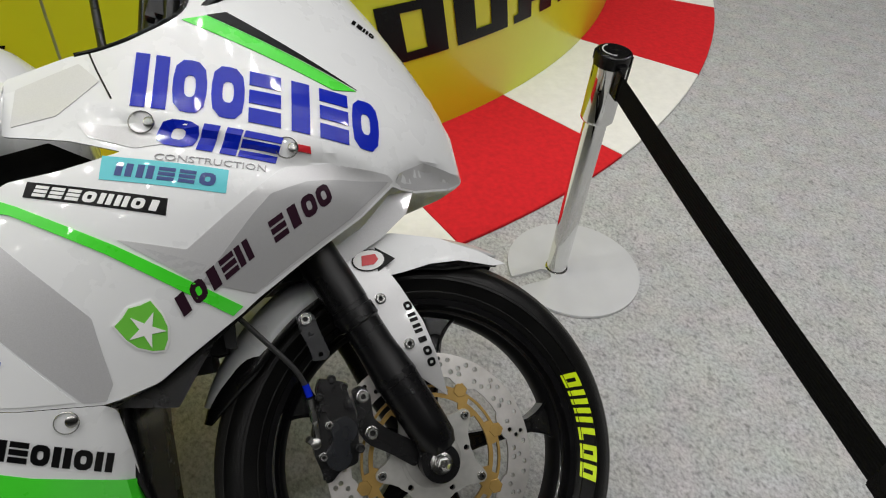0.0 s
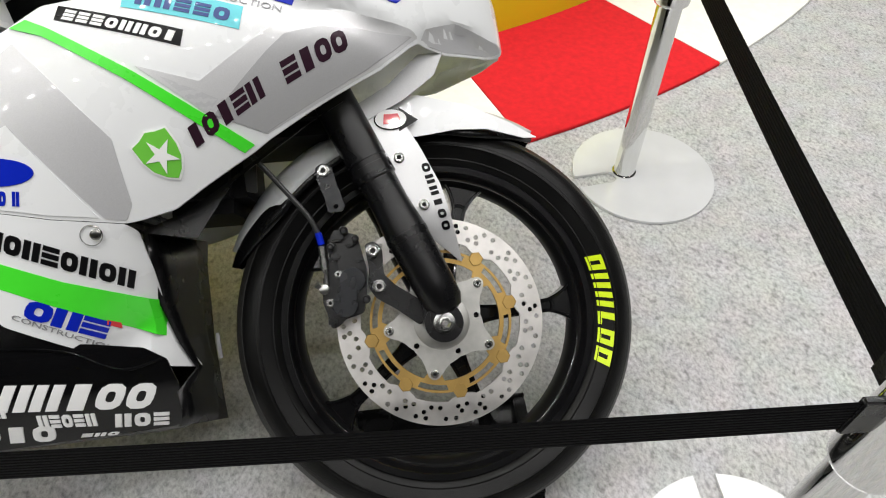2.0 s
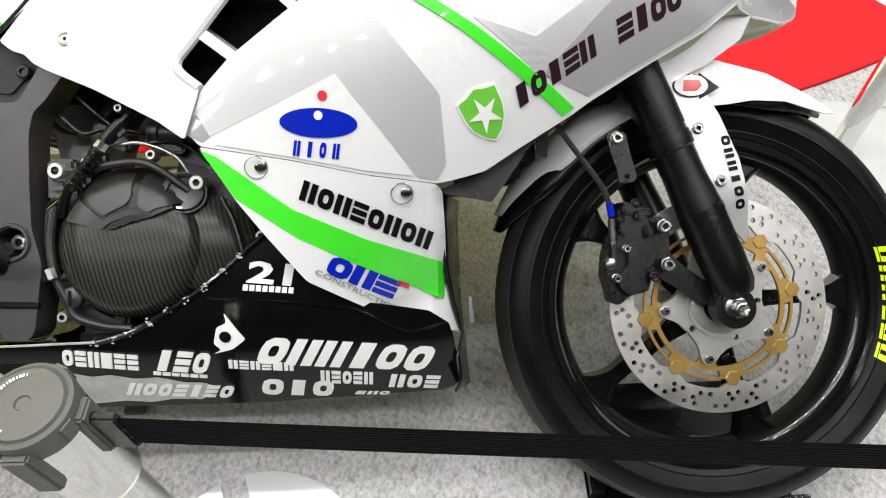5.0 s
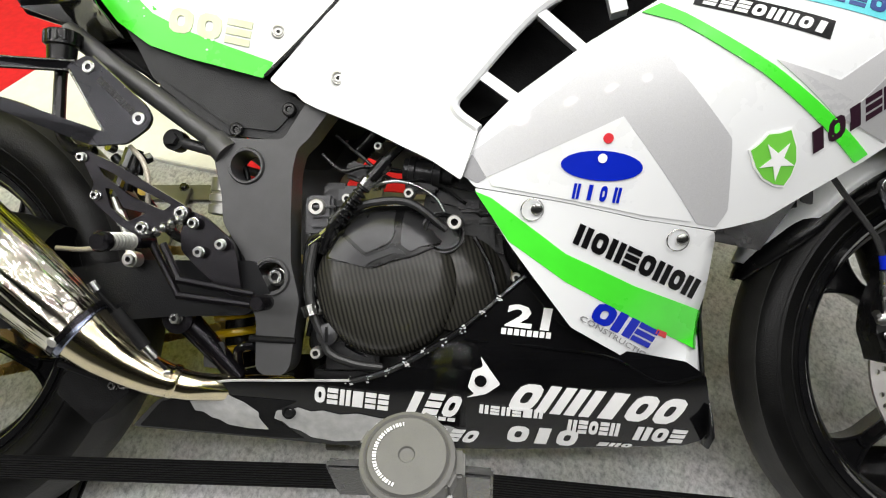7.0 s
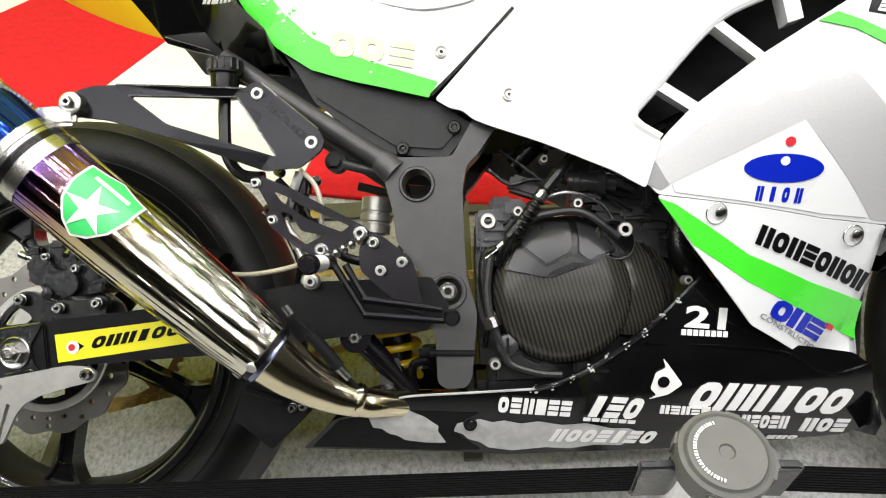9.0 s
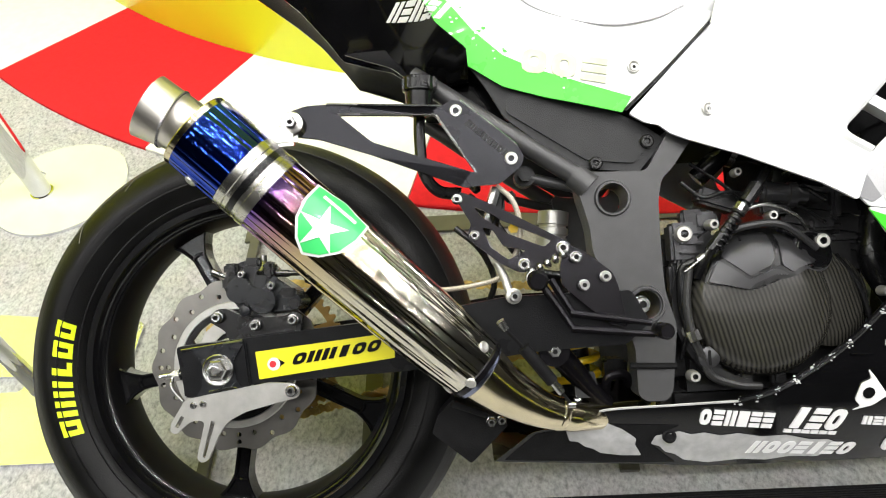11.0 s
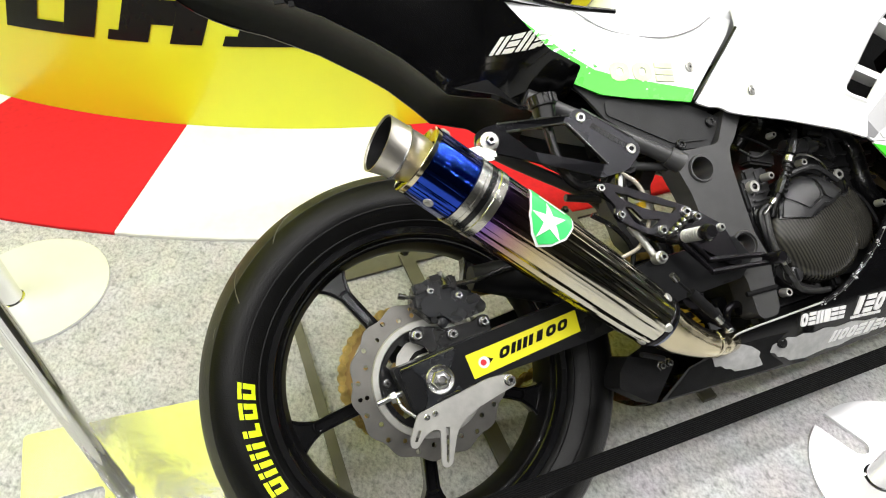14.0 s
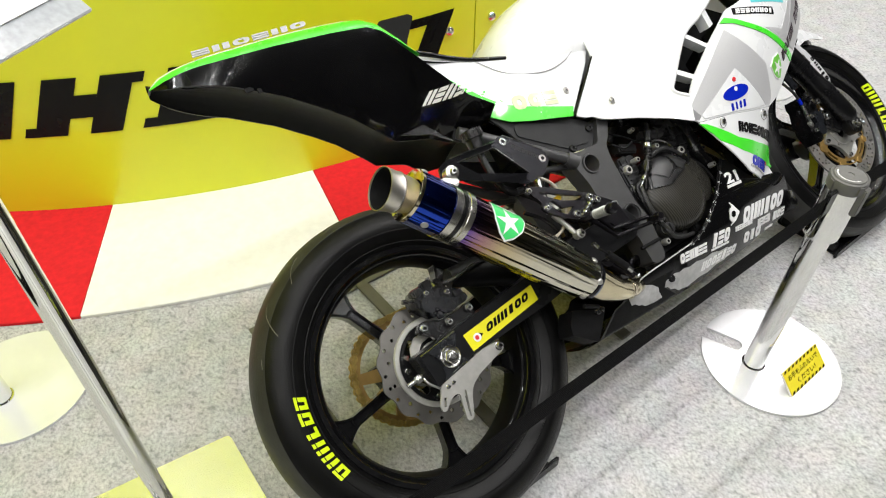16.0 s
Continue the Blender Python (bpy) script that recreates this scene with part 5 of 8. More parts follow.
# rear shock: yellow spring
bm = bmesh.new()
pts = [(0.452 + 0.03 * math.cos(a), -0.035 + 0.03 * math.sin(a), -0.062 + 0.1 * a / (2 * math.pi * 4.5)) for a in np.arange(0, 2 * math.pi * 4.5, 0.35)]
tube(bm, pts, 0.0055, 8, steps=1)
make("shock_spring", bm, SPRING, bike, "yellow coil spring of the rear shock")
bm = bmesh.new()
rod(bm, (0.452, -0.035, -0.07), (0.452, -0.035, 0.1), 0.02)
box(bm, 0.5, -0.05, -0.035, 0.03, 0.05, 0.028, bevel=0.004)
make("shock_body", bm, SATIN, bike)
bm = bmesh.new()
for q in (((0.41, -0.125, 0.006), (0.478, -0.105, -0.075)),):
    rod(bm, *q, 0.016, 0.012, 14)
spin(bm, [(0, 0.019), (0.02, 0.019)], (0.413, -0.12, 0.0), (0, -1, 0), 20)
tube(bm, [(0.478, -0.1, -0.07), (0.48, -0.115, -0.04), (0.5, -0.115, -0.035), (0.51, -0.1, -0.05)], 0.006)
make("linkage_arm", bm, ANODISED, bike, "black suspension linkage arm")
bm = bmesh.new()
bolt(bm, 0.413, -0.141, 0.0, 0.009, 0.008, True)
make("linkage_bolt", bm, STEEL, bike)

# ---------------------------------------------------------------- frame and side covers
SPAR = [(0.452, 0.222), (0.456, 0.19), (0.466, 0.149), (0.468, 0.115), (0.498, 0.07), (0.5, 0.028), (0.511, 0.0), (0.511, -0.058), (0.52, -0.066), (0.545, -0.066), (0.553, -0.055), (0.563, 0.024), (0.552, 0.067), (0.551, 0.123), (0.552, 0.178), (0.558, 0.205), (0.571, 0.216), (0.587, 0.238), (0.606, 0.262), (0.575, 0.272), (0.54, 0.216), (0.48, 0.218)]
frame_ob = make("frame_spar", loops_fill([rounded(SPAR, 0.008), circle(0.496, 0.184, 0.0185, 28), circle(0.528, 0.051, 0.0175, 28)], 0.045), FRAMEGREY, bike, "grey powder-coated frame casting with two round openings", 30)
frame_ob.location = (0, -0.142, 0)
frame_ob.modifiers.new("worn_edge", "BEVEL").width = 0.008
frame_ob.modifiers["worn_edge"].segments = 4
frame_ob.modifiers["worn_edge"].limit_method = "ANGLE"
left_spar = make("frame_spar", loops_fill([rounded(SPAR, 0.008)], 0.045), FRAMEGREY, bike, "", 30)
left_spar.location = (0, 0.097, 0)
bm = bmesh.new()
for x, z, r in ((0.496, 0.184, 0.0185), (0.528, 0.051, 0.0195)):
    spin(bm, [(-0.004, r), (-0.004, r + 0.0025), (0.002, r + 0.005), (0.03, r + 0.002), (0.03, r - 0.002)], (x, -0.142, z), (0, 1, 0), 32, True)
bmesh.ops.translate(bm, verts=bm.verts[:], vec=(0, 0.142, 0))
make("frame_collar", bm, FRAMEGREY, frame_ob, split=True)
bm = bmesh.new()
bolt(bm, 0.528, -0.118, 0.051, 0.0125, 0.01)
make("pivot_bolt", bm, STEEL, frame_ob, "bright swingarm pivot bolt").location = (0, 0.142, 0)
bm = bmesh.new()
tube(bm, [(0.5035, 0.0015, -0.0225), (0.53, -0.001, -0.0235), (0.5585, 0.0015, -0.025)], 0.0042, 8, steps=2)
make("foot_joint", bm, DARK, frame_ob, "dark joint across the frame foot")
bm = bmesh.new()
for s in (-1, 1):
    tube(bm, [(0.255, s * 0.125, 0.36), (0.29, s * 0.128, 0.335), (0.33, s * 0.13, 0.305), (0.46, s * 0.133, 0.212)], 0.0125, 16)
    tube(bm, [(0.385, s * 0.11, 0.224), (0.42, s * 0.113, 0.214), (0.47, s * 0.115, 0.2)], 0.007, 12)
    rod(bm, (0.47, s * 0.135, 0.2), (0.452, s * 0.133, 0.218), 0.018, 0.016)
make("seat_rail", bm, FRAMEGREY, bike, "dark tubular seat rails", split=True)
bm = bmesh.new()
spin(bm, [(0, 0.0085), (0.01, 0.0085)], (0.392, -0.118, 0.222), (0, -1, 0), 6)
spin(bm, [(-0.02, 0.0135), (0.0, 0.0135)], (0.392, -0.118, 0.222), (0, -1, 0), 18)
make("rail_bolt", bm, PLASTICGREY, bike, split=True)
COVER = [(0.325, 0.372), (0.35, 0.335), (0.37, 0.297), (0.42, 0.255), (0.466, 0.225), (0.534, 0.217), (0.57, 0.256), (0.54, 0.278), (0.513, 0.293), (0.42, 0.33)]
side_cover = both("side_cover", COVER, flat(0.13), PLASTICGREY, 0.006, 0.05, "dark grey plastic side cover")
decal("cover_lip", [(0.372, 0.303), (0.47, 0.235), (0.528, 0.228), (0.553, 0.256), (0.5, 0.28), (0.4, 0.325), (0.376, 0.325)], flat(0.131), PLASTICGREY, side_cover, 0.002, "", 0.05, 0.006)
bm = bmesh.new()
for x, z in ((0.545, 0.254), (0.48, 0.23)):
    spin(bm, [(0, 0.0085), (0.004, 0.0085), (0.0055, 0.007), (0.0055, 0.004), (0.003, 0.003)], (x, -0.133, z), (0, -1, 0), 18)
make("cover_screw", bm, SATIN, side_cover, split=True)

# ---------------------------------------------------------------- engine
bm = bmesh.new()
box(bm, 0.69, 0, 0.035, 0.25, 0.22, 0.2, bevel=0.02)
box(bm, 0.775, 0, 0.16, 0.13, 0.2, 0.17, tilt(0.775, 0, 0.16, 12), 0.015)
box(bm, 0.60, -0.06, 0.115, 0.07, 0.09, 0.05, bevel=0.008)
box(bm, 0.66, 0, -0.085, 0.2, 0.14, 0.06, bevel=0.015)
for i in range(5):
    box(bm, 0.78 + 0.004 * i, 0, 0.09 + 0.022 * i, 0.15, 0.21, 0.006, tilt(0.78 + 0.004 * i, 0, 0.09 + 0.022 * i, 12))
for i in range(6):
    a = radians(150 + 26 * i)
    box(bm, 0.672 + 0.092 * math.cos(a), -0.118, 0.042 + 0.092 * math.sin(a), 0.018, 0.016, 0.018, None, 0.004)
engine = make("engine", bm, CAST, bike, "dark cast engine with carbon covers")
bm = bmesh.new()
spin(bm, [(0, 0.088), (0.018, 0.087), (0.03, 0.083), (0.04, 0.072), (0.045, 0.05), (0.046, 0.001)], (0.667, -0.112, 0.043), (0.03, -1, 0.05), 48)
make("clutch_cover", bm, CARBON, engine, "round carbon-fibre clutch cover")
bm = bmesh.new()
spin(bm, [(0, 0.06), (0.02, 0.058), (0.03, 0.04), (0.032, 0.001)], (0.748, -0.108, 0.045), (0.25, -1, 0.05), 40)
make("generator_cover", bm, CARBON, engine, "carbon-fibre side cover")
dome = lambda x, z: 0.002 + float(np.interp(math.hypot(x - 0.667, z - 0.043), (0, 0.05, 0.072, 0.083, 0.088, 0.1), (0.159, 0.1585, 0.1535, 0.1435, 0.134, 0.122)))
base = [(0.596, 0.073), (0.612, 0.108), (0.629, 0.131), (0.654, 0.137), (0.69, 0.138), (0.712, 0.131), (0.728, 0.115), (0.742, 0.094), (0.726, 0.088), (0.7, 0.076), (0.681, 0.072), (0.652, 0.062)]
make("cover_top", sheet(base, dome, 0, 0.02, 0.012, -1, 0.004), SATIN, engine, "black top of the clutch cover", 30)
for outline in ([(0.632, 0.127), (0.654, 0.1315), (0.678, 0.1315), (0.678, 0.099), (0.672, 0.0905), (0.647, 0.079), (0.618, 0.104)], [(0.688, 0.132), (0.707, 0.1285), (0.724, 0.112), (0.738, 0.095), (0.724, 0.0905), (0.707, 0.0865), (0.698, 0.081), (0.686, 0.09)], [(0.614, 0.1005), (0.646, 0.0745), (0.677, 0.0865), (0.684, 0.0845), (0.694, 0.078), (0.677, 0.0795), (0.652, 0.0695), (0.645, 0.063), (0.6, 0.0745)]):
    make("cover_plate", sheet(outline, dome, 0.0022, 0.003, 0.012, -1, 0.003), GLOSSPLATE, engine, "smooth polished plates of the clutch cover", 40)
bm = bmesh.new()
tube(bm, [(0.62, -0.148, 0.128), (0.65, -0.15, 0.139), (0.695, -0.149, 0.139), (0.738, -0.14, 0.108)], 0.0048, 8)
make("cover_rib", bm, CAST, engine)
# pale flange of the crankcase round the cover
FL = [(0.667 + r * math.cos(radians(a)), 0.045 + r * 1.04 * math.sin(radians(a))) for r, a in [(0.104, a) for a in range(118, 262, 8)] + [(0.09, a) for a in range(260, 116, -8)]]
fl = make("case_flange", loops_fill([FL], 0.02), CAST, engine, "dull cast crankcase flange", 30)
fl.location = (0, -0.128, 0)
bm = bmesh.new()
spin(bm, [(0, 0.0235), (0.008, 0.0235), (0.0095, 0.022), (0.0095, 0.019), (0.007, 0.018), (0.007, 0.001)], (0.732, -0.136, 0.104), (0.25, -1, 0.25), 32)
make("oil_filler_cap", bm, GLOSSBLACK, engine, "glossy black oil filler cap")
bm = bmesh.new()
spin(bm, [(0.0, 0.026), (0.003, 0.0265), (0.006, 0.0255), (0.006, 0.0237), (0.0, 0.0237)], (0.732, -0.136, 0.104), (0.25, -1, 0.25), 32, True)
make("filler_ring", bm, CASTPALE, engine, "pale ring round the oil filler")
bm = bmesh.new()
spin(bm, [(0, 0.0145), (0.006, 0.0145), (0.007, 0.017), (0.014, 0.017), (0.015, 0.0145), (0.036, 0.0145), (0.037, 0.0165), (0.046, 0.0165), (0.048, 0.011), (0.06, 0.0105)], (0.684, -0.112, 0.184), (1, -0.05, -0.14), 28)
make("starter_motor", bm, CASTPALE, engine, "pale cast starter motor")
for dims in ((0.583, -0.118, 0.125, 0.034, 0.03, 0.05), (0.598, -0.122, 0.1, 0.018, 0.024, 0.03), (0.572, -0.115, 0.075, 0.016, 0.02, 0.05), (0.615, -0.112, 0.152, 0.03, 0.02, 0.022), (0.765, -0.1, 0.14, 0.03, 0.02, 0.016), (0.792, -0.1, 0.12, 0.034, 0.02, 0.012), (0.785, -0.1, 0.165, 0.012, 0.02, 0.04)):
    bm = bmesh.new()
    box(bm, *dims, None, 0.004)
    make("crankcase_boss", bm, CASTPALE, engine)
for z in (0.112, 0.124, 0.136):
    bm = bmesh.new()
    box(bm, 0.59, -0.135, z, 0.03, 0.008, 0.003, None, 0.001)
    make("case_rib", bm, CASTPALE, engine)
bm = bmesh.new()
tube(bm, [(0.5817, -0.145, 0.0929), (0.5756, -0.145, 0.0514), (0.5798, -0.145, 0.0097), (0.5918, -0.142, -0.0185), (0.6007, -0.14, -0.0395), (0.632, -0.136, -0.052), (0.6612, -0.13, -0.0563)], 0.0052, 10)
make("braided_sleeve", bm, DARKBRAID, engine, "dark braided hose round the clutch cover")
bm = bmesh.new()
for a, c, r in (((0.668, -0.153, 0.183), (0.659, -0.154, 0.175), 0.0075), ((0.648, -0.156, 0.165), (0.642, -0.156, 0.157), 0.0085), ((0.6, -0.152, 0.106), (0.592, -0.15, 0.1), 0.006), ((0.5768, -0.152, 0.018), (0.581, -0.152, 0.006), 0.009)):
    rod(bm, a, c, r, n=10)
rod(bm, (0.592, -0.15, 0.1), (0.5755, -0.148, 0.088), 0.0018, n=8)
make("cable_ferrule", bm, STEEL, engine, "bright cable ferrules", split=True)
bm = bmesh.new()
for k in range(7):
    p = Vector((0.641, -0.157, 0.155)).lerp(Vector((0.6135, -0.157, 0.1165)), k / 6)
    spin(bm, [(-0.0028, 0.006), (-0.001, 0.0088), (0.001, 0.0088), (0.0028, 0.006)], p, (-0.58, 0, -0.81), 12)
make("cable_boot", bm, SATIN, engine, "ribbed rubber cable boot", kind="stuff")
bm = bmesh.new()
spin(bm, [(0, 0.0135), (0.01, 0.013), (0.0115, 0.0105)], (0.5975, -0.135, -0.0165), (0, -1, 0), 24)
make("timing_plug", bm, CASTPALE, engine, "pale slotted timing plug")
bm = bmesh.new()
box(bm, 0.5975, -0.1468, -0.0165, 0.003, 0.002, 0.018)
make("plug_slot", bm, DARK, engine)
bm = bmesh.new()
for x, z, r, h in ((0.582, 0.015, 0.008, 0.012), (0.601, -0.015, 0.0105, 0.01), (0.582, -0.04, 0.006, 0.012), (0.581, 0.135, 0.009, 0.016), (0.618, 0.145, 0.0055, 0.016), (0.578, 0.093, 0.005, 0.014), (0.747, 0.117, 0.008, 0.016), (0.82, 0.052, 0.005, 0.012), (0.692, 0.152, 0.0055, 0.012), (0.654, 0.209, 0.0045, 0.01)):
    spin(bm, [(0, r * 1.3), (h, r * 1.2), (h + 0.003, r), (h + 0.003, r * 0.55), (h - 0.002, r * 0.5)], (x, -0.122, z), (0, -1, 0), 18, mark=1)
make("engine_bolt", bm, ALLOY, engine, "bare alloy engine bolts", split=True)
bm = bmesh.new()
tube(bm, [(0.69, -0.13, 0.215), (0.678, -0.15, 0.2), (0.64, -0.158, 0.155), (0.605, -0.155, 0.112), (0.59, -0.145, 0.08)], 0.0055, 10)
rod(bm, (0.668, -0.153, 0.188), (0.65, -0.157, 0.167), 0.0085, n=10)
rod(bm, (0.62, -0.157, 0.13), (0.605, -0.156, 0.112), 0.008, n=10)
tube(bm, [(0.58, -0.135, 0.01), (0.572, -0.14, 0.05), (0.575, -0.14, 0.09), (0.59, -0.145, 0.1)], 0.006, 10)
make("clutch_cable", bm, SATIN, engine, "black clutch cable with a boot", split=True)
bm = bmesh.new()
tube(bm, [(0.64, -0.15, 0.155), (0.68, -0.145, 0.165), (0.72, -0.135, 0.15), (0.74, -0.13, 0.12)], 0.0022, 8)
make("cable_wire", bm, STEEL, engine, split=True)
bm = bmesh.new()
rod(bm, (0.70, -0.09, 0.19), (0.74, -0.10, 0.175), 0.012)
rod(bm, (0.73, -0.08, 0.15), (0.79, -0.09, 0.13), 0.014)
rod(bm, (0.735, -0.1, 0.21), (0.775, -0.1, 0.2), 0.013)
tube(bm, [(0.62, -0.08, 0.21), (0.66, -0.09, 0.24), (0.72, -0.08, 0.23), (0.8, -0.06, 0.16)], 0.013, 12)
tube(bm, [(0.80, -0.08, 0.22), (0.83, -0.10, 0.16), (0.82, -0.11, 0.09), (0.85, -0.1, 0.04)], 0.016, 12)
make("hose", bm, SATIN, engine, "black coolant hoses", split=True)
bm = bmesh.new()
for x, z, a in ((0.665, 0.238, 20), (0.745, 0.212, 70), (0.82, 0.15, 100)):
    m = Matrix.Translation((x, -0.088, z)) @ Matrix.Rotation(radians(a), 4, "Y")
    spin(bm, [(-0.004, 0.0145), (-0.004, 0.0158), (0.004, 0.0158), (0.004, 0.0145)], m.translation, m.to_3x3() @ Vector((1, 0, 0)), 20, True)
make("hose_clamp", bm, STEEL, engine, "bright hose clamps", split=True)
bm = bmesh.new()
box(bm, 0.635, -0.1, 0.178, 0.05, 0.03, 0.022, tilt(0.635, -0.1, 0.178, 20), 0.004)
box(bm, 0.705, -0.105, 0.163, 0.04, 0.024, 0.016, None, 0.003)
box(bm, 0.6, -0.11, 0.15, 0.03, 0.02, 0.034, None, 0.004)
make("engine_bracket", bm, CAST, engine, "dark cast brackets above the clutch", split=True)
bm = bmesh.new()
tube(bm, [(0.585, -0.128, 0.2), (0.61, -0.13, 0.18), (0.64, -0.128, 0.185), (0.69, -0.12, 0.18), (0.73, -0.12, 0.19), (0.77, -0.11, 0.17)], 0.0026, 8)
tube(bm, [(0.6, -0.12, 0.225), (0.63, -0.128, 0.2), (0.67, -0.125, 0.17), (0.72, -0.12, 0.168), (0.76, -0.125, 0.14)], 0.0022, 8)
tube(bm, [(0.57, -0.125, -0.02), (0.58, -0.132, 0.03), (0.572, -0.13, 0.08), (0.58, -0.13, 0.12)], 0.003, 8)
tube(bm, [(0.77, -0.12, 0.1), (0.79, -0.13, 0.06), (0.8, -0.13, 0.0), (0.78, -0.125, -0.03)], 0.0035, 8)
make("wiring", bm, SATIN, engine, "thin black wiring", split=True)
bm = bmesh.new()
box(bm, 0.62, 0, 0.31, 0.36, 0.2, 0.1, bevel=0.02)
box(bm, 0.83, 0, 0.28, 0.2, 0.26, 0.16, tilt(0.83, 0, 0.28, 0), 0.02)
make("airbox", bm, DARK, bike, "black airbox under the tank")
bm = bmesh.new()
box(bm, 0.965, 0, 0.12, 0.03, 0.22, 0.26, tilt(0.965, 0, 0.12, 8), 0.006)
for i in range(18):
    box(bm, 0.978, 0, 0.01 + 0.0135 * i, 0.034, 0.21, 0.003)
make("radiator", bm, SATIN, bike, "black finned radiator", kind="stuff")
bm = bmesh.new()
for y in (-0.05, 0.03):
    tube(bm, [(0.86, y, 0.13), (0.93, y * 1.1, 0.06), (0.95, y * 1.2, -0.02), (0.9, y, -0.09), (0.75, y * 0.6, -0.12), (0.55, -0.06, -0.1)], 0.019, 16)
tube(bm, [(0.98, -0.085, -0.03), (0.955, -0.09, -0.052), (0.915, -0.088, -0.068), (0.86, -0.07, -0.09)], 0.019, 16)
make("header_pipe", bm, PIPE, bike, "straw-tinted header pipes", split=True)

# ---------------------------------------------------------------- tank, seat, tail
bm = bmesh.new()
stations = ((0.43, 0.43, 0.05, 0.035), (0.45, 0.435, 0.11, 0.07), (0.5, 0.445, 0.135, 0.105), (0.58, 0.455, 0.148, 0.14), (0.68, 0.46, 0.155, 0.165), (0.78, 0.46, 0.16, 0.175), (0.88, 0.46, 0.158, 0.165), (0.95, 0.455, 0.14, 0.13), (1.0, 0.45, 0.1, 0.09), (1.02, 0.45, 0.04, 0.05))
rings = []
for x, zc, hw, hh in stations:
    ring = []
    for k in range(40):
        a = 2 * math.pi * k / 40
        ca, sa = math.cos(a), math.sin(a)
        q = (abs(ca) ** 2.6 + abs(sa) ** 2.6) ** (-1 / 2.6)
        ring.append(bm.verts.new((x, hw * q * ca, zc + (hh if sa > 0 else 0.1) * q * sa)))
    rings.append(ring)
for i in range(len(rings) - 1):
    for k in range(40):
        bm.faces.new((rings[i][k], rings[i][(k + 1) % 40], rings[i + 1][(k + 1) % 40], rings[i + 1][k]))
bm.faces.new(rings[0])
bm.faces.new(rings[-1][::-1])
make("fuel_tank", bm, WHITE, bike, "smooth white fuel tank", 60)

TANKSIDE = [(0.523, 0.288), (0.54, 0.275), (0.556, 0.27), (0.568, 0.258), (0.585, 0.249), (0.646, 0.222), (0.724, 0.181), (0.757, 0.158), (0.776, 0.212), (0.752, 0.232), (0.748, 0.246), (0.766, 0.264), (0.837, 0.337), (0.896, 0.363), (0.975, 0.402), (0.978, 0.474), (0.9, 0.485), (0.8, 0.487), (0.7, 0.475), (0.64, 0.43), (0.625, 0.388)]
tank_cover = both("tank_side_fairing", TANKSIDE, tank_side, WHITE, 0.004, 0.02, "white tank side fairing")
bm = bmesh.new()
for x, z, f in ((0.612, 0.282, tank_side), (0.533, 0.346, seat_side)):
    y = -f(x, z)
    spin(bm, [(0, 0.0085), (0.0012, 0.0083), (0.0018, 0.007), (0.001, 0.005), (0.002, 0.0045), (0.002, 0.0022), (0.0005, 0.002)], (x, y, z), (0.2, -1, 0), 22, mark=1)
make("panel_screw", bm, ALLOY, tank_cover, "bare alloy panel screws", split=True)

SEATW = [(0.515, 0.292), (0.42, 0.318), (0.37, 0.336), (0.328, 0.366), (0.296, 0.405), (0.27, 0.45), (0.25, 0.5), (0.235, 0.535), (0.262, 0.541), (0.353, 0.49), (0.454, 0.455), (0.533, 0.425), (0.62, 0.413), (0.638, 0.41), (0.618, 0.384)]
seat_panel = both("seat_fairing", SEATW, lambda x, z: seat_side(x, z) - 0.15 * max(0, z - 0.42), WHITE, 0.004, 0.02, "white seat fairing with a green lower band")
sf = lambda x, z: seat_side(x, z) - 0.15 * max(0, z - 0.42)
decal("green_band", [(0.515, 0.290), (0.42, 0.3165), (0.37, 0.3345), (0.326, 0.366), (0.294, 0.405), (0.268, 0.45), (0.248, 0.5), (0.232, 0.54), (0.25, 0.54), (0.272, 0.505), (0.3, 0.462), (0.335, 0.412), (0.372, 0.375), (0.414, 0.352), (0.47, 0.33), (0.528, 0.309)], sf, GREEN, seat_panel, 0.0008, "lime green band", 0.02)
make("faded_lettering", blocks("ooe", (0.39, 0.352), (0.5, 0.327), (0.395, 0.382), sf, 0.0018), SAND, seat_panel, "faded gold blocks on the green edge", 0, kind="stuff")


def dabs(n, seed, spots, surf, size, off):
    """Small uneven flakes scattered about the given places."""
    rnd = random.Random(seed)
    bm = bmesh.new()
    for k in range(n):
        x, z, spread = spots[k % len(spots)]
        x, z = x + rnd.gauss(0, spread), z + rnd.gauss(0, spread)
        r, a0 = size * (0.35 + rnd.random()), rnd.random() * 6
        ring = []
        for j in range(6):
            a = a0 + j * math.pi / 3
            q = r * (0.6 + 0.6 * rnd.random())
            px, pz = x + q * math.cos(a), z + 0.7 * q * math.sin(a)
            ring.append(bm.verts.new((px, -(surf(px, pz) + off), pz)))
        bm.faces.new(ring)
    thicken(bm, 0.0006)
    return bm


edge = [(0.272, 0.5, 0.008), (0.285, 0.482, 0.008), (0.3, 0.46, 0.008), (0.318, 0.434, 0.009), (0.34, 0.408, 0.01), (0.372, 0.377, 0.01), (0.41, 0.357, 0.009), (0.45, 0.34, 0.008)]
make("green_splatter", dabs(10, 3, [(x + 0.004, z + 0.004, q * 0.5) for x, z, q in edge[3:]], sf, 0.0026, 0.0014), GREEN, seat_panel, "", 0, kind="stuff")
make("white_splatter", dabs(20, 5, [(x - 0.004, z - 0.004, q * 0.7) for x, z, q in edge[2:]], sf, 0.0024, 0.0016), PAPER, seat_panel, "", 0, kind="stuff")
bm = bmesh.new()
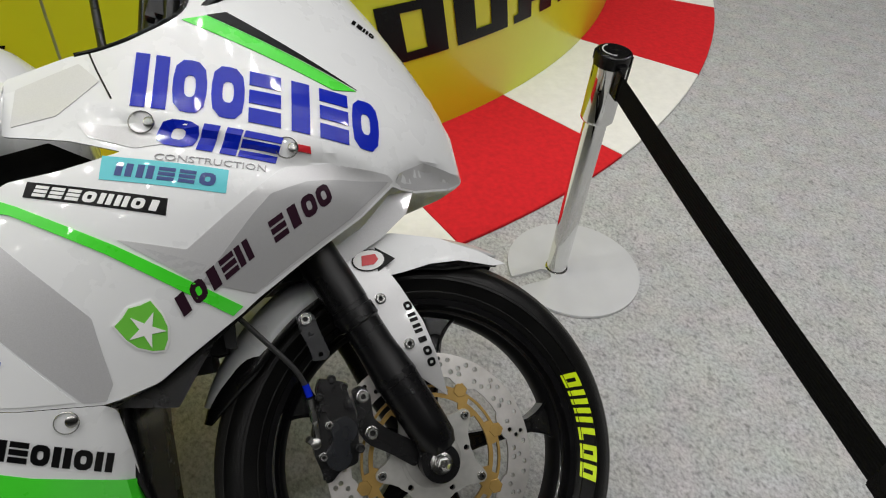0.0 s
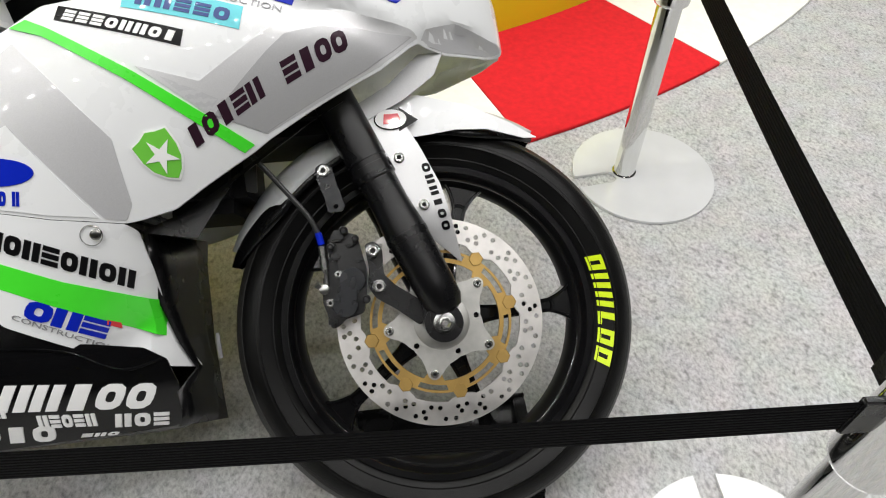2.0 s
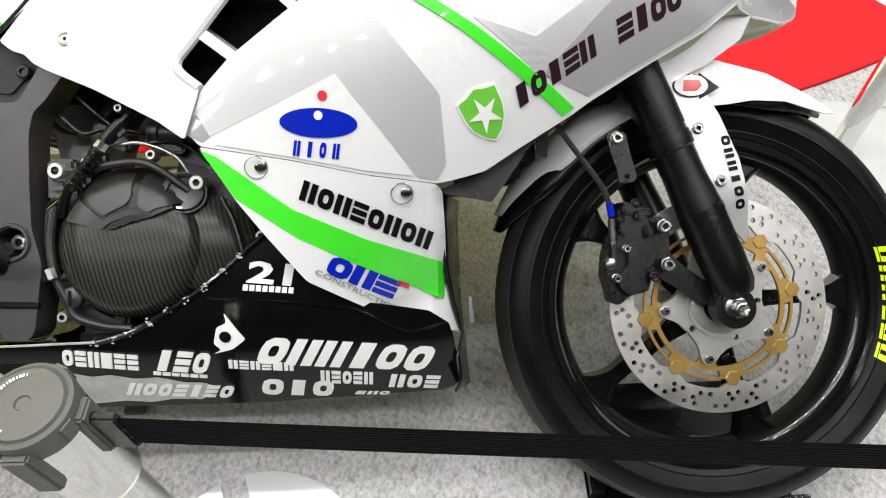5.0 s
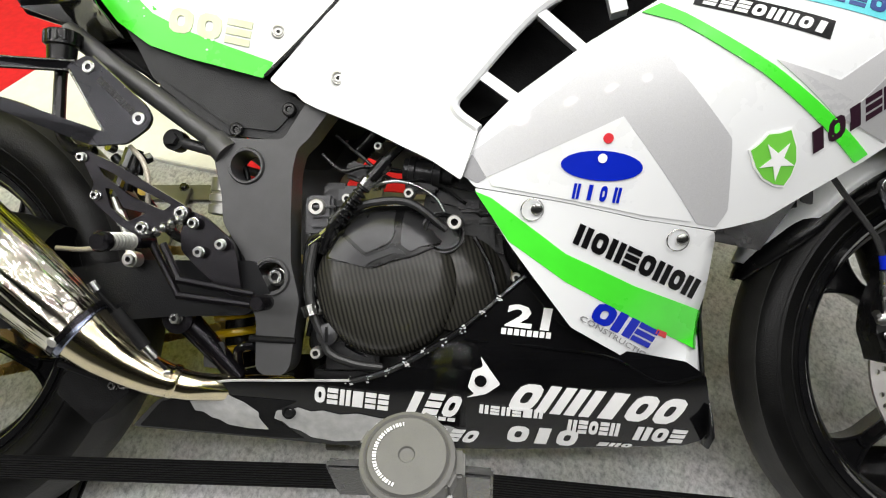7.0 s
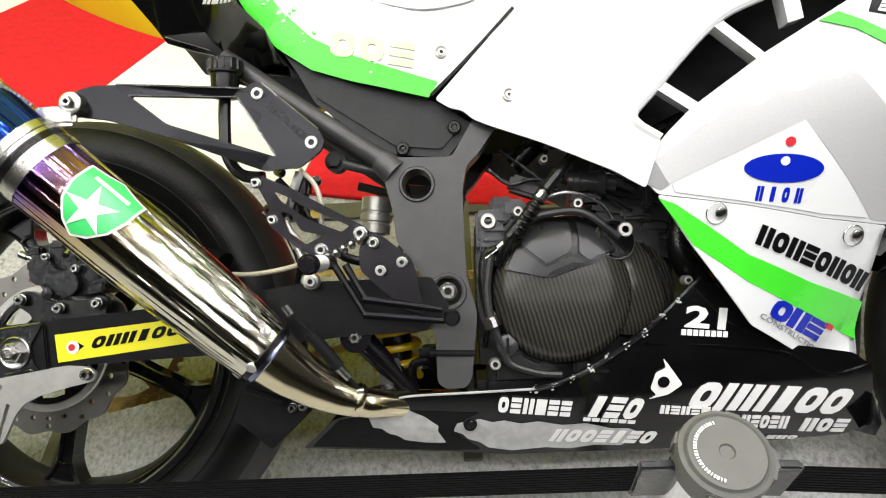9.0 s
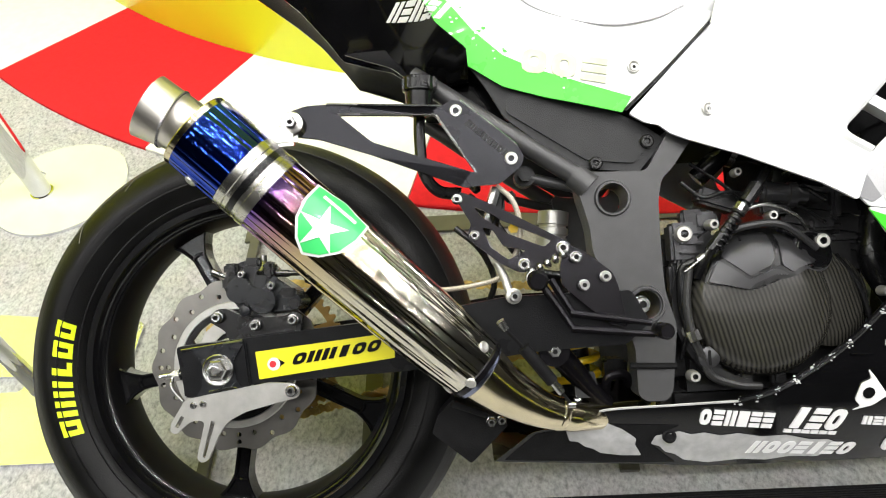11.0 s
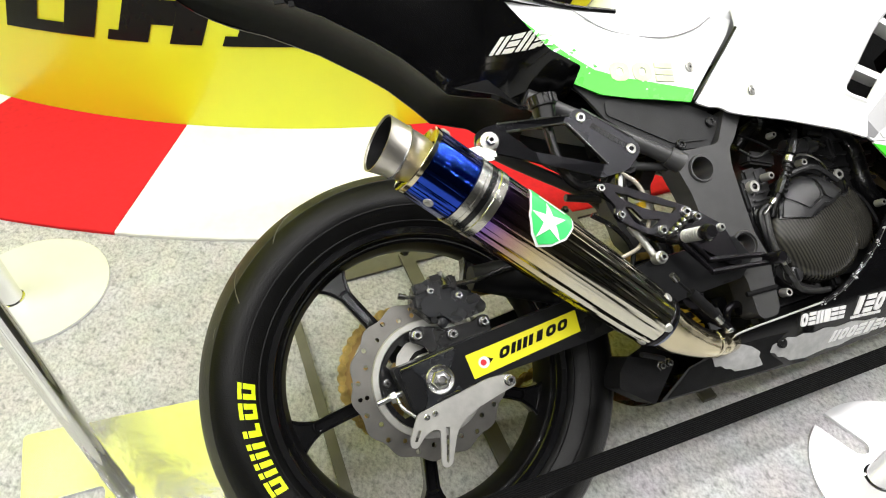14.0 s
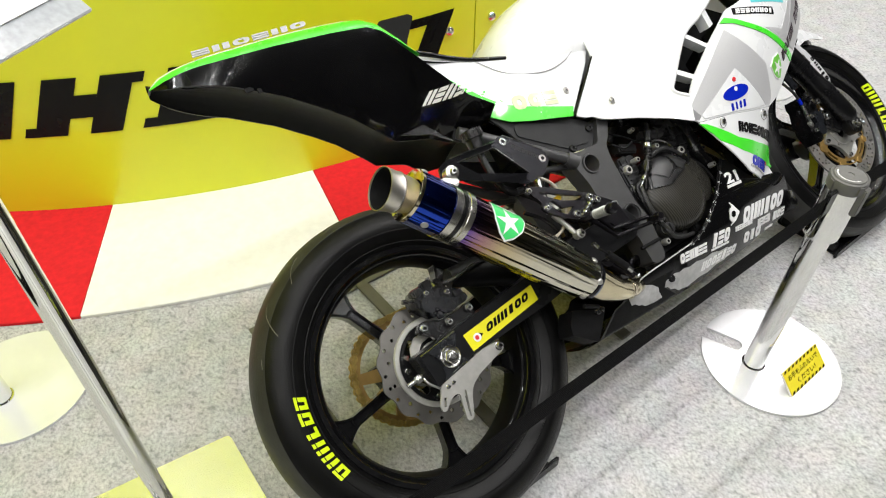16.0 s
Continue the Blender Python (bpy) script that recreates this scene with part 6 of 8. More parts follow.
tube(bm, [(0.263, -0.124, 0.541), (0.353, -0.129, 0.492), (0.44, -0.137, 0.461)], 0.0045, 8)
tube(bm, [(0.518, -0.1475, 0.292), (0.57, -0.157, 0.338), (0.622, -0.167, 0.388)], 0.0022, 6)
make("seat_edge", bm, SATIN, seat_panel, "black seat seam", split=True)
bm = bmesh.new()
tube(bm, [(0.37, -0.1335, 0.478), (0.42, -0.141, 0.43), (0.5, -0.1465, 0.402), (0.56, -0.1465, 0.405), (0.6, -0.1445, 0.42)], 0.0011, 6)
make("seat_crease", bm, GREY, seat_panel, "thin grey crease of the seat shell")
bm = bmesh.new()
cols = []
for x, z in ((0.24, 0.53), (0.3, 0.505), (0.353, 0.487), (0.454, 0.452), (0.5, 0.44)):
    cols.append([bm.verts.new((x, y, z + 0.012 * (1 - (y / 0.13) ** 2))) for y in np.linspace(-0.126, 0.126, 9)])
for i in range(len(cols) - 1):
    for j in range(8):
        bm.faces.new((cols[i][j], cols[i][j + 1], cols[i + 1][j + 1], cols[i + 1][j]))
make("seat_pad", bm, SEAT, bike, "thin black racing seat pad", 60)

TAIL = [(-0.207, 0.678), (-0.18, 0.66), (-0.08, 0.615), (0.0, 0.565), (0.065, 0.512), (0.1, 0.4795), (0.136, 0.435), (0.157, 0.406), (0.225, 0.383), (0.262, 0.352), (0.328, 0.35), (0.326, 0.372), (0.29, 0.41), (0.242, 0.512), (0.21, 0.575), (0.191, 0.609), (0.12, 0.628), (0.007, 0.651), (-0.123, 0.671)]
tail = both("tail_fairing", TAIL, tail_side, GLOSSBLACK, 0.003, 0.025, "glossy black tail fairing")
make("tail_mark", blocks("leleb", (0.222, 0.44), (0.3, 0.411), (0.233, 0.458), tail_side, 0.0016, lean=0.4), PAPER, tail, "white script bars", 0, kind="stuff")
bm = bmesh.new()
for x, z, w in ((-0.058, 0.6, 0.016), (-0.041, 0.592, 0.008)):
    box(bm, x, -tail_side(x, z) - 0.0005, z, w, 0.003, 0.009, None)
make("tail_slot", bm, DARK, tail, split=True)
# crown of the tail: green right edge, white top
xs = np.linspace(-0.207, 0.245, 22)


def crown(t0, t1, mat, name, label=""):
    bm = bmesh.new()
    rows = []
    for x in xs:
        ze = float(np.interp(x, (-0.207, -0.123, 0.007, 0.12, 0.191, 0.215, 0.245), (0.678, 0.671, 0.651, 0.628, 0.609, 0.575, 0.52)))
        zc = float(np.interp(x, (-0.207, -0.183, -0.09, 0.064, 0.16, 0.21, 0.23, 0.245), (0.69, 0.715, 0.727, 0.724, 0.712, 0.69, 0.62, 0.535)))
        hw = tail_side(x, ze)
        rows.append([bm.verts.new((x, hw * math.sin(t), ze + 0.62 * (zc - ze) * math.cos(t))) for t in np.linspace(radians(t0), radians(t1), 12)])
    for i in range(len(rows) - 1):
        for j in range(11):
            bm.faces.new((rows[i][j], rows[i][j + 1], rows[i + 1][j + 1], rows[i + 1][j]))
    return make(name, bm, mat, tail, label, 60)


crown(-90, -62, GREEN, "tail_green_edge", "lime green edge of the tail")
crown(-62, 62, WHITE, "tail_crown", "white crown of the tail")
crown(62, 90, GREEN, "tail_green_edge")
make("crown_mark", blocks("eloelo", (-0.12, 0.70), (0.12, 0.695), (-0.118, 0.712), lambda x, z: 0.045, 0.004), GREY, tail, "", 0, kind="stuff")
pad = make("back_pad", loops_fill([rounded([(0.245, 0.55), (0.262, 0.62), (0.285, 0.672), (0.36, 0.668), (0.37, 0.66), (0.325, 0.61), (0.285, 0.54)], 0.006)], 0.06), SEAT, bike, "black foam back pad rising behind the seat", 30)
pad.location = (0, -0.02, 0)
decal("tail_inner", [(0.16, 0.408), (0.225, 0.41), (0.28, 0.415), (0.34, 0.378), (0.4, 0.322), (0.41, 0.3), (0.36, 0.3), (0.3, 0.335), (0.262, 0.354), (0.225, 0.385)], flat(0.09), GLOSSBLACK, bike, 0.0, "glossy black inner tail panel", 0.03, 0.006)
bm = bmesh.new()
prev = None
for x, z in ((-0.207, 0.677), (-0.18, 0.66), (-0.08, 0.615), (0.0, 0.565), (0.065, 0.512), (0.1, 0.4795), (0.136, 0.435), (0.157, 0.406), (0.225, 0.383), (0.262, 0.352), (0.328, 0.35)):
    hw = tail_side(x, z) - 0.001
    q = [bm.verts.new((x, y * hw, z + 0.02 * (1 - y * y))) for y in np.linspace(-1, 1, 7)]
    if prev:
        for j in range(6):
            bm.faces.new((prev[j], prev[j + 1], q[j + 1], q[j]))
    prev = q
make("tail_underside", bm, MATTEBLACK, bike, "black tail underside", 50)

# ---------------------------------------------------------------- fairing
UPPER = [(0.772, 0.151), (0.869, 0.134), (0.954, 0.116), (1.032, 0.106), (1.05, 0.109), (1.089, 0.119), (1.127, 0.143), (1.189, 0.18), (1.209, 0.194), (1.27, 0.231), (1.35, 0.277), (1.405, 0.32), (1.444, 0.316), (1.513, 0.327), (1.54, 0.338), (1.536, 0.408), (1.519, 0.466), (1.486, 0.536), (1.452, 0.6), (1.418, 0.655), (1.33, 0.77), (1.25, 0.75), (1.2, 0.66), (1.17, 0.56), (1.117, 0.523), (1.079, 0.506), (1.044, 0.499), (0.978, 0.474), (0.977, 0.402), (1.041, 0.388), (1.092, 0.369), (1.06, 0.361), (1.027, 0.354), (0.979, 0.349), (0.889, 0.298), (0.811, 0.245), (0.786, 0.221), (0.776, 0.21), (0.759, 0.166)]
fairing = both("upper_fairing", UPPER, upper_side, WHITE, 0.0035, 0.01, "white and silver upper fairing with racing stickers")
bm = bmesh.new()
tube(bm, [(x, -upper_side(x, z) - 0.0002, z) for x, z in ((1.0665, 0.501), (1.072, 0.48), (1.086, 0.437))], 0.0011, 6)
make("fairing_seam", bm, SATIN, fairing)
bm = bmesh.new()
tube(bm, [(x, -upper_side(x, z) + 0.001, z) for x, z in ((1.05, 0.501), (1.079, 0.508), (1.117, 0.525), (1.17, 0.562), (1.185, 0.61), (1.2, 0.66), (1.25, 0.75))], 0.0032, 8)
make("edge_trim", bm, SATIN, fairing, "black rubber edge trim")
SILV = ((SILVER, [(0.769, 0.189), (0.945, 0.309), (1.038, 0.198), (1.044, 0.126), (1.034, 0.109), (1.012, 0.112), (0.927, 0.221), (0.784, 0.161)], "silver_panel"),
        (GREY, [(0.757, 0.164), (0.769, 0.187), (0.785, 0.161), (0.775, 0.155)], "grey_corner"),
        (PALE, [(1.075, 0.274), (1.142, 0.255), (1.216, 0.308), (1.26, 0.34), (1.32, 0.345), (1.395, 0.331), (1.404, 0.324), (1.351, 0.281), (1.286, 0.243), (1.207, 0.199), (1.145, 0.22)], "pale_silver_panel"),
        (SILVER, [(1.10, 0.262), (1.16, 0.236), (1.145, 0.22)], "silver_sliver"),
        # pale shoulder patch: a reflection on the white skin, painted as colour
        (PALE, [(0.99, 0.46), (1.055, 0.488), (1.075, 0.462), (1.03, 0.42), (0.985, 0.412)], "shoulder_reflection"),
        (PALE, [(1.05, 0.41), (1.1, 0.402), (1.15, 0.378), (1.105, 0.372), (1.06, 0.39)], "silver_flank"))
for mt, ol, nm in SILV:
    decal(nm, ol, upper_side, mt, fairing, 0.001, "", 0.009)
# silver patch puts the shade under the nose into the colour
decal("nose_shade", [(1.408, 0.3225), (1.444, 0.319), (1.513, 0.33), (1.537, 0.3395), (1.53, 0.344), (1.498, 0.3485), (1.46, 0.3545), (1.415, 0.335)], upper_side, SILVER, fairing, 0.001, "silver underside of the nose, shade painted in", 0.009)
# grey panel laid on the skin; its darker tone stands in for recess shade
decal("recess_shade", [(1.152, 0.219), (1.219, 0.288), (1.241, 0.308), (1.286, 0.322), (1.326, 0.324), (1.396, 0.322), (1.334, 0.275), (1.206, 0.2)], upper_side, SHADEDSILVER, fairing, 0.0018, "silver-grey panel with the recess shade painted in", 0.009)
decal("green_stripe", [(0.943, 0.326), (0.962, 0.334), (0.986, 0.322), (1.073, 0.268), (1.135, 0.225), (1.191, 0.187), (1.178, 0.178), (1.13, 0.212), (1.062, 0.261), (0.978, 0.314)], upper_side, GREEN, fairing, 0.0024, "lime green stripe", 0.02, 0.001)
decal("green_flash", [(1.17, 0.548), (1.2, 0.555), (1.375, 0.451), (1.342, 0.449)], upper_side, GREEN, fairing, 0.0016, "lime green flash under the screen", 0.018, 0.001)
decal("black_flash", [(1.2, 0.556), (1.224, 0.562), (1.377, 0.453)], upper_side, INK, fairing, 0.0016, "black flash", 0.018, 0.001)
make("large_blue_mark", blocks("looebeo", (1.102, 0.426), (1.391, 0.357), (1.114, 0.5), upper_side, 0.0017, gap=0.12), BLUE, fairing, "large blue sponsor blocks", 0, kind="stuff")
make("blue_mark", blocks("ole", (1.122, 0.378), (1.253, 0.345), (1.127, 0.409), upper_side, 0.0017, gap=0.05, lean=0.2), BLUE, fairing, "slanted blue sponsor blocks", 0, kind="stuff")
make("small_lettering", words("CONSTRUCTION", (1.123, 0.356), (1.239, 0.335), (1.125, 0.364), upper_side, 0.0013), GREY, fairing, "", 0, kind="stuff")
decal("red_flag", [(1.276, 0.359), (1.296, 0.355), (1.296, 0.363), (1.276, 0.367)], upper_side, RED, fairing, 0.0026, "", 0.02, 0)
decal("aqua_patch", [(1.067, 0.340), (1.192, 0.311), (1.199, 0.338), (1.073, 0.366)], upper_side, AQUA, fairing, 0.0009, "aqua rectangular sticker", 0.0055, 0)
make("aqua_mark", blocks("lleeo", (1.08, 0.343), (1.183, 0.319), (1.085, 0.357), upper_side, 0.0016, gap=0.2), NAVY, fairing, "", 0, kind="stuff")
decal("black_patch", [(0.993, 0.331), (1.127, 0.293), (1.132, 0.311), (0.999, 0.347)], upper_side, INK, fairing, 0.0009, "black strip sticker", 0.006, 0)
make("white_mark", blocks("eeeollob", (1.0, 0.3315), (1.122, 0.2975), (1.003, 0.343), upper_side, 0.0016, gap=0.2, lean=0.2), PAPER, fairing, "", 0, kind="stuff")
make("dark_mark_lower", blocks("bobel", (1.123, 0.182), (1.213, 0.240), (1.117, 0.203), upper_side, 0.0024, gap=0.1), PLUM, fairing, "dark slanted sponsor blocks", 0, kind="stuff")
make("dark_mark_upper", blocks("eboo", (1.237, 0.2515), (1.316, 0.298), (1.231, 0.275), upper_side, 0.0024, gap=0.1), PLUM, fairing, "", 0, kind="stuff")
decal("shield_edge", shield_outline(1.0875, 0.178, 0.053, 28), upper_side, PAPER, fairing, 0.0022, "", 0.02, 0)
decal("shield", shield_outline(1.0875, 0.178, 0.049, 28), upper_side, LEAF, fairing, 0.003, "green shield sticker", 0.02, 0)
decal("shield_spark", spark_outline(1.088, 0.177, 0.04, 41), upper_side, PAPER, fairing, 0.0042, "", 0.02, 0)
decal("white_triangle", [(0.927, 0.221), (0.787, 0.161), (0.79, 0.152), (0.869, 0.137), (0.954, 0.12), (1.006, 0.114)], upper_side, WHITE, fairing, 0.0016, "", 0.02, 0.001)
decal("blue_oval", [(0.906 + 0.0425 * math.cos(a) , 0.171 + 0.0155 * math.sin(a) - 0.06 * 0.0425 * math.cos(a)) for a in np.arange(0, 6.28, 0.21)], upper_side, BLUE, fairing, 0.003, "blue oval sticker", 0.02, 0)
decal("red_dot", circle(0.912, 0.199, 0.0053, 16), upper_side, RED, fairing, 0.003, "", 0.02, 0)
decal("white_dot", circle(0.9065, 0.1785, 0.0048, 16), upper_side, PAPER, fairing, 0.0042, "", 0.02, 0)
make("blue_mark", blocks("lbol", (0.872, 0.138), (0.929, 0.132), (0.875, 0.154), upper_side, 0.003, gap=0.5), BLUE, fairing, "", 0, kind="stuff")
make("screen_mark", blocks("belo", (1.395, 0.58), (1.428, 0.558), (1.4, 0.588), upper_side, 0.0017), INK, fairing, "", 0, kind="stuff")
bm = bmesh.new()
for x, z, f in ((1.275, 0.362, upper_side), (1.122, 0.404, upper_side)):
    y = -f(x, z)
    spin(bm, [(0, 0.0065), (0.002, 0.006), (0.003, 0.0045), (0.003, 0.001)], (x, y - 0.001, z), (0, -1, 0), 18)
    spin(bm, [(0.002, 0.0125), (0.0035, 0.0138), (0.005, 0.0125)], (x - 0.008, y, z), (0, -1, 0), 22, True)
make("quick_fastener", bm, STEEL, fairing, "quarter-turn fasteners with wire rings", split=True)
# vent: three white fins over a dark recess
bm = bmesh.new()
for a, b, w in (((0.769, 0.281), (0.822, 0.24), 0.012), ((0.84, 0.336), (0.888, 0.291), 0.011), ((0.912, 0.366), (0.922, 0.33), 0.018)):
    pa, pb = Vector((a[0], -tank_side(*a) + 0.002, a[1])), Vector((b[0], -upper_side(*b) + 0.002, b[1]))
    d = (pb - pa)
    n = Vector((d.z, 0, -d.x)).normalized() * w / 2
    vs = [bm.verts.new(p) for p in (pa - n, pa + n, pb + n, pb - n)]
    vb = [bm.verts.new(v.co + Vector((0.004, 0.03, 0.004))) for v in vs]
    bm.faces.new(vs)
    bm.faces.new(vb[::-1])
    for i in range(4):
        bm.faces.new((vs[i], vs[(i + 1) % 4], vb[(i + 1) % 4], vb[i]))
make("vent_fin", bm, WHITE, fairing, "white vent fins", 20, split=True)
bm = bmesh.new()
rod(bm, (0.775, -0.14, 0.235), (0.80, -0.13, 0.245), 0.01)
rod(bm, (0.83, -0.13, 0.27), (0.86, -0.135, 0.29), 0.013)
make("vent_hose", bm, SATIN, bike, split=True)
decal("vent_recess", [(0.74, 0.22), (0.98, 0.33), (1.1, 0.36), (1.0, 0.42), (0.9, 0.4), (0.73, 0.25)], flat(0.15), DARK, bike, 0.0, "dark radiator vent recess", 0.05)
bm = bmesh.new()
tube(bm, [(x, -tank_side(x, z) + 0.004, z) for x, z in ((0.776, 0.213), (0.753, 0.232), (0.75, 0.246), (0.766, 0.264), (0.837, 0.337), (0.896, 0.363), (0.97, 0.398))], 0.006, 8)
make("vent_lip", bm, WHITE, fairing)
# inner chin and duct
# chin colour is darkened silver, with the underside's shade in it
decal("chin_panel", [(1.30, 0.245), (1.36, 0.278), (1.405, 0.318), (1.44, 0.319), (1.425, 0.288), (1.38, 0.256), (1.33, 0.232)], flat(0.095), SHADEDSILVER, fairing, 0.0, "silver inner chin, toned darker for its shade", 0.03)
decal("inner_panel", [(1.03, 0.1), (1.1, 0.086), (1.15, 0.155), (1.27, 0.235), (1.3, 0.25), (1.21, 0.2), (1.13, 0.147), (1.09, 0.122)], flat(0.13), SATIN, fairing, 0.0, "dark inner fairing", 0.03)
bm = bmesh.new()
box(bm, 1.16, 0.0, 0.3, 0.26, 0.2, 0.16, bevel=0.02)
box(bm, 1.1, -0.02, 0.2, 0.12, 0.18, 0.16, bevel=0.02)
make("inner_ducting", bm, DARK, bike, "dark ducting behind the fairing")

LOWER = [(0.771, 0.1502), (0.869, 0.1332), (0.954, 0.1152), (1.032, 0.1052), (1.0395, 0.0985), (1.0425, 0.05), (1.043, 0.009), (1.0553, -0.0463), (1.0663, -0.0837), (1.002, -0.058), (0.943, -0.038), (0.88, -0.003), (0.835, 0.055), (0.809, 0.09)]
lower = both("lower_fairing", LOWER, lower_side, WHITE, 0.0035, 0.018, "white lower fairing with a lime green band")
decal("green_band", [(0.772, 0.1465), (0.79, 0.139), (0.871, 0.079), (0.95, 0.044), (1.0425, 0.013), (1.0535, -0.04), (0.95, 0.008), (0.872, 0.048), (0.809, 0.092)], lower_side, GREEN, lower, 0.0008, "lime green band", 0.02, 0.001)
make("black_mark", blocks("loleolol", (0.877, 0.091), (1.022, 0.029), (0.885, 0.112), lower_side, 0.0018, gap=0.14), INK, lower, "black sponsor blocks", 0, kind="stuff")
make("blue_mark", blocks("ole", (0.899, 0.007), (0.976, -0.03), (0.906, 0.03), lower_side, 0.0018, gap=0.06, lean=0.2), BLUE, lower, "", 0, kind="stuff")
make("small_lettering", words("CONSTRUCTION", (0.889, 0.006), (0.981, -0.046), (0.892, 0.0115), lower_side, 0.0018), GREY, lower, "", 0, kind="stuff")
decal("red_flag", [(0.982, -0.012), (0.996, -0.018), (0.997, -0.011), (0.984, -0.006)], lower_side, RED, lower, 0.0018, "", 0.02, 0)
bm = bmesh.new()
for x, z in ((0.836, 0.1265), (0.995, 0.0955)):
    y = -lower_side(x, z)
    spin(bm, [(0, 0.0065), (0.002, 0.0065), (0.003, 0.005), (0.003, 0.001)], (x + 0.003, y - 0.001, z), (0.1, -1, -0.3), 18)
    spin(bm, [(0.0015, 0.0118), (0.0025, 0.0128), (0.0035, 0.0118)], (x - 0.002, y, z), (0.1, -1, -0.3), 24, True)
make("quick_fastener", bm, STEEL, lower, "quarter-turn fasteners with wire rings", split=True)

BELLY = [(0.45, -0.087), (0.47, -0.075), (0.627, -0.07), (0.694, -0.046), (0.759, -0.006), (0.83, 0.054), (0.85, 0.046), (0.903, -0.012), (0.93, -0.03), (0.96, -0.034), (1.02, -0.045), (1.045, -0.062), (1.0555, -0.1066), (1.059, -0.137), (1.0543, -0.1485), (1.0348, -0.156), (0.813, -0.158), (0.602, -0.158), (0.52, -0.152), (0.333, -0.142), (0.38, -0.102)]
belly = both("belly_pan", BELLY, belly_side, GLOSSBLACK, 0.003, 0.02, "glossy black belly pan with white sponsor blocks")
bm = bmesh.new()
prev = None
for x, z in ((0.333, -0.142), (0.52, -0.152), (0.602, -0.158), (0.813, -0.158), (1.0, -0.157), (1.035, -0.156), (1.053, -0.148), (1.057, -0.11)):
    hw = belly_side(x, z) - 0.001
    q = [bm.verts.new((x, y * hw, z - 0.012 * (1 - y * y))) for y in np.linspace(-1, 1, 9)]
    if prev:
        for j in range(8):
            bm.faces.new((prev[j], prev[j + 1], q[j + 1], q[j]))
    prev = q
make("belly_floor", bm, SATIN, bike, "satin black belly pan floor", 50)
# thin dark sheet stands in for shade on the rear of the pan
decal("belly_shadow_panel", [(0.345, -0.14), (0.385, -0.104), (0.45, -0.092), (0.56, -0.098), (0.53, -0.112), (0.53, -0.125), (0.56, -0.15), (0.52, -0.15)], belly_side, DARK, belly, 0.0006, "dark sheet for the shade on the belly pan's rear", 0.02)
# fixed pale patches paint the post base's reflection onto the gloss black
decal("base_reflection", [(0.527, -0.122), (0.532, -0.111), (0.548, -0.109), (0.56, -0.106), (0.575, -0.111), (0.59, -0.109), (0.61, -0.114), (0.632, -0.112), (0.66, -0.118), (0.69, -0.117), (0.72, -0.125), (0.742, -0.126), (0.76, -0.134), (0.748, -0.141), (0.735, -0.15), (0.7, -0.148), (0.672, -0.152), (0.64, -0.149), (0.6, -0.152), (0.57, -0.147), (0.558, -0.138), (0.545, -0.134), (0.538, -0.126)], belly_side, GLINTWEAR, belly, 0.0014, "pale patch painting the post base's reflection", 0.02, 0.002)
decal("base_reflection", [(0.4222, -0.0985), (0.44, -0.094), (0.4689, -0.09), (0.492, -0.101), (0.509, -0.1145), (0.5075, -0.1217), (0.517, -0.1383), (0.492, -0.1375), (0.4653, -0.1329), (0.456, -0.126), (0.4466, -0.1235), (0.438, -0.116), (0.4272, -0.1146)], belly_side, GLINTWEAR, belly, 0.0014, "pale patch painting the post base's reflection", 0.02, 0.002)
bm = bmesh.new()
tube(bm, [(x, -belly_side(x, z) - 0.0005, z) for x, z in ((0.627, -0.07), (0.66, -0.061), (0.694, -0.046), (0.759, -0.006), (0.83, 0.054))], 0.004, 8)
tube(bm, [(x, -belly_side(x, z) - 0.0005, z) for x, z in ((0.76, -0.02), (0.85, -0.028), (0.93, -0.04), (0.99, -0.07), (1.04, -0.062))], 0.002, 6)
make("belly_edge", bm, GLOSSBLACK, belly, split=True)
# pale line along the worn rim, with its bright highlight in the colour
bm = bmesh.new()
tube(bm, [(x, -belly_side(x, z) - 0.0012, z) for x, z in ((0.452, -0.0845), (0.47, -0.0745), (0.55, -0.0715), (0.627, -0.0695))], 0.0016, 6)
make("worn_rim_glint", bm, GLINTWEAR, belly, "pale worn rim with its highlight painted in")
rim = [(0.627, -0.07, 0.0025), (0.65, -0.064, 0.0025), (0.672, -0.056, 0.0025), (0.694, -0.046, 0.0025), (0.715, -0.033, 0.0025), (0.737, -0.02, 0.0025), (0.759, -0.006, 0.0025), (0.78, 0.012, 0.002), (0.8, 0.028, 0.002)]
make("chipped_edge", dabs(90, 8, rim, belly_side, 0.0014, 0.0044), PALE, belly, "pale chips along the worn rim", 0, kind="stuff")
bm = bmesh.new()
spin(bm, [(0, 0.0085), (0.004, 0.0085), (0.005, 0.006), (0.003, 0.004)], (0.548, -belly_side(0.548, -0.112), -0.112), (0, -1, 0), 18)
make("belly_screw", bm, DARK, belly)
make("race_number", words("21", (0.806, -0.003), (0.857, -0.009), (0.811, 0.023), belly_side, 0.0016, bold=0.035), PAPER, belly, "white race number", 0, kind="stuff")
make("number_bar", blocks("ssssssss", (0.801, -0.012), (0.86, -0.018), (0.802, -0.005), belly_side, 0.0016, gap=0.25), PAPER, belly, "", 0, kind="stuff")
make("belly_mark_large", blocks("ollboo", (0.805, -0.102), (1.014, -0.126), (0.814, -0.068), belly_side, 0.0016, gap=0.12, lean=0.3), PAPER, belly, "large white sponsor blocks", 0, kind="stuff")
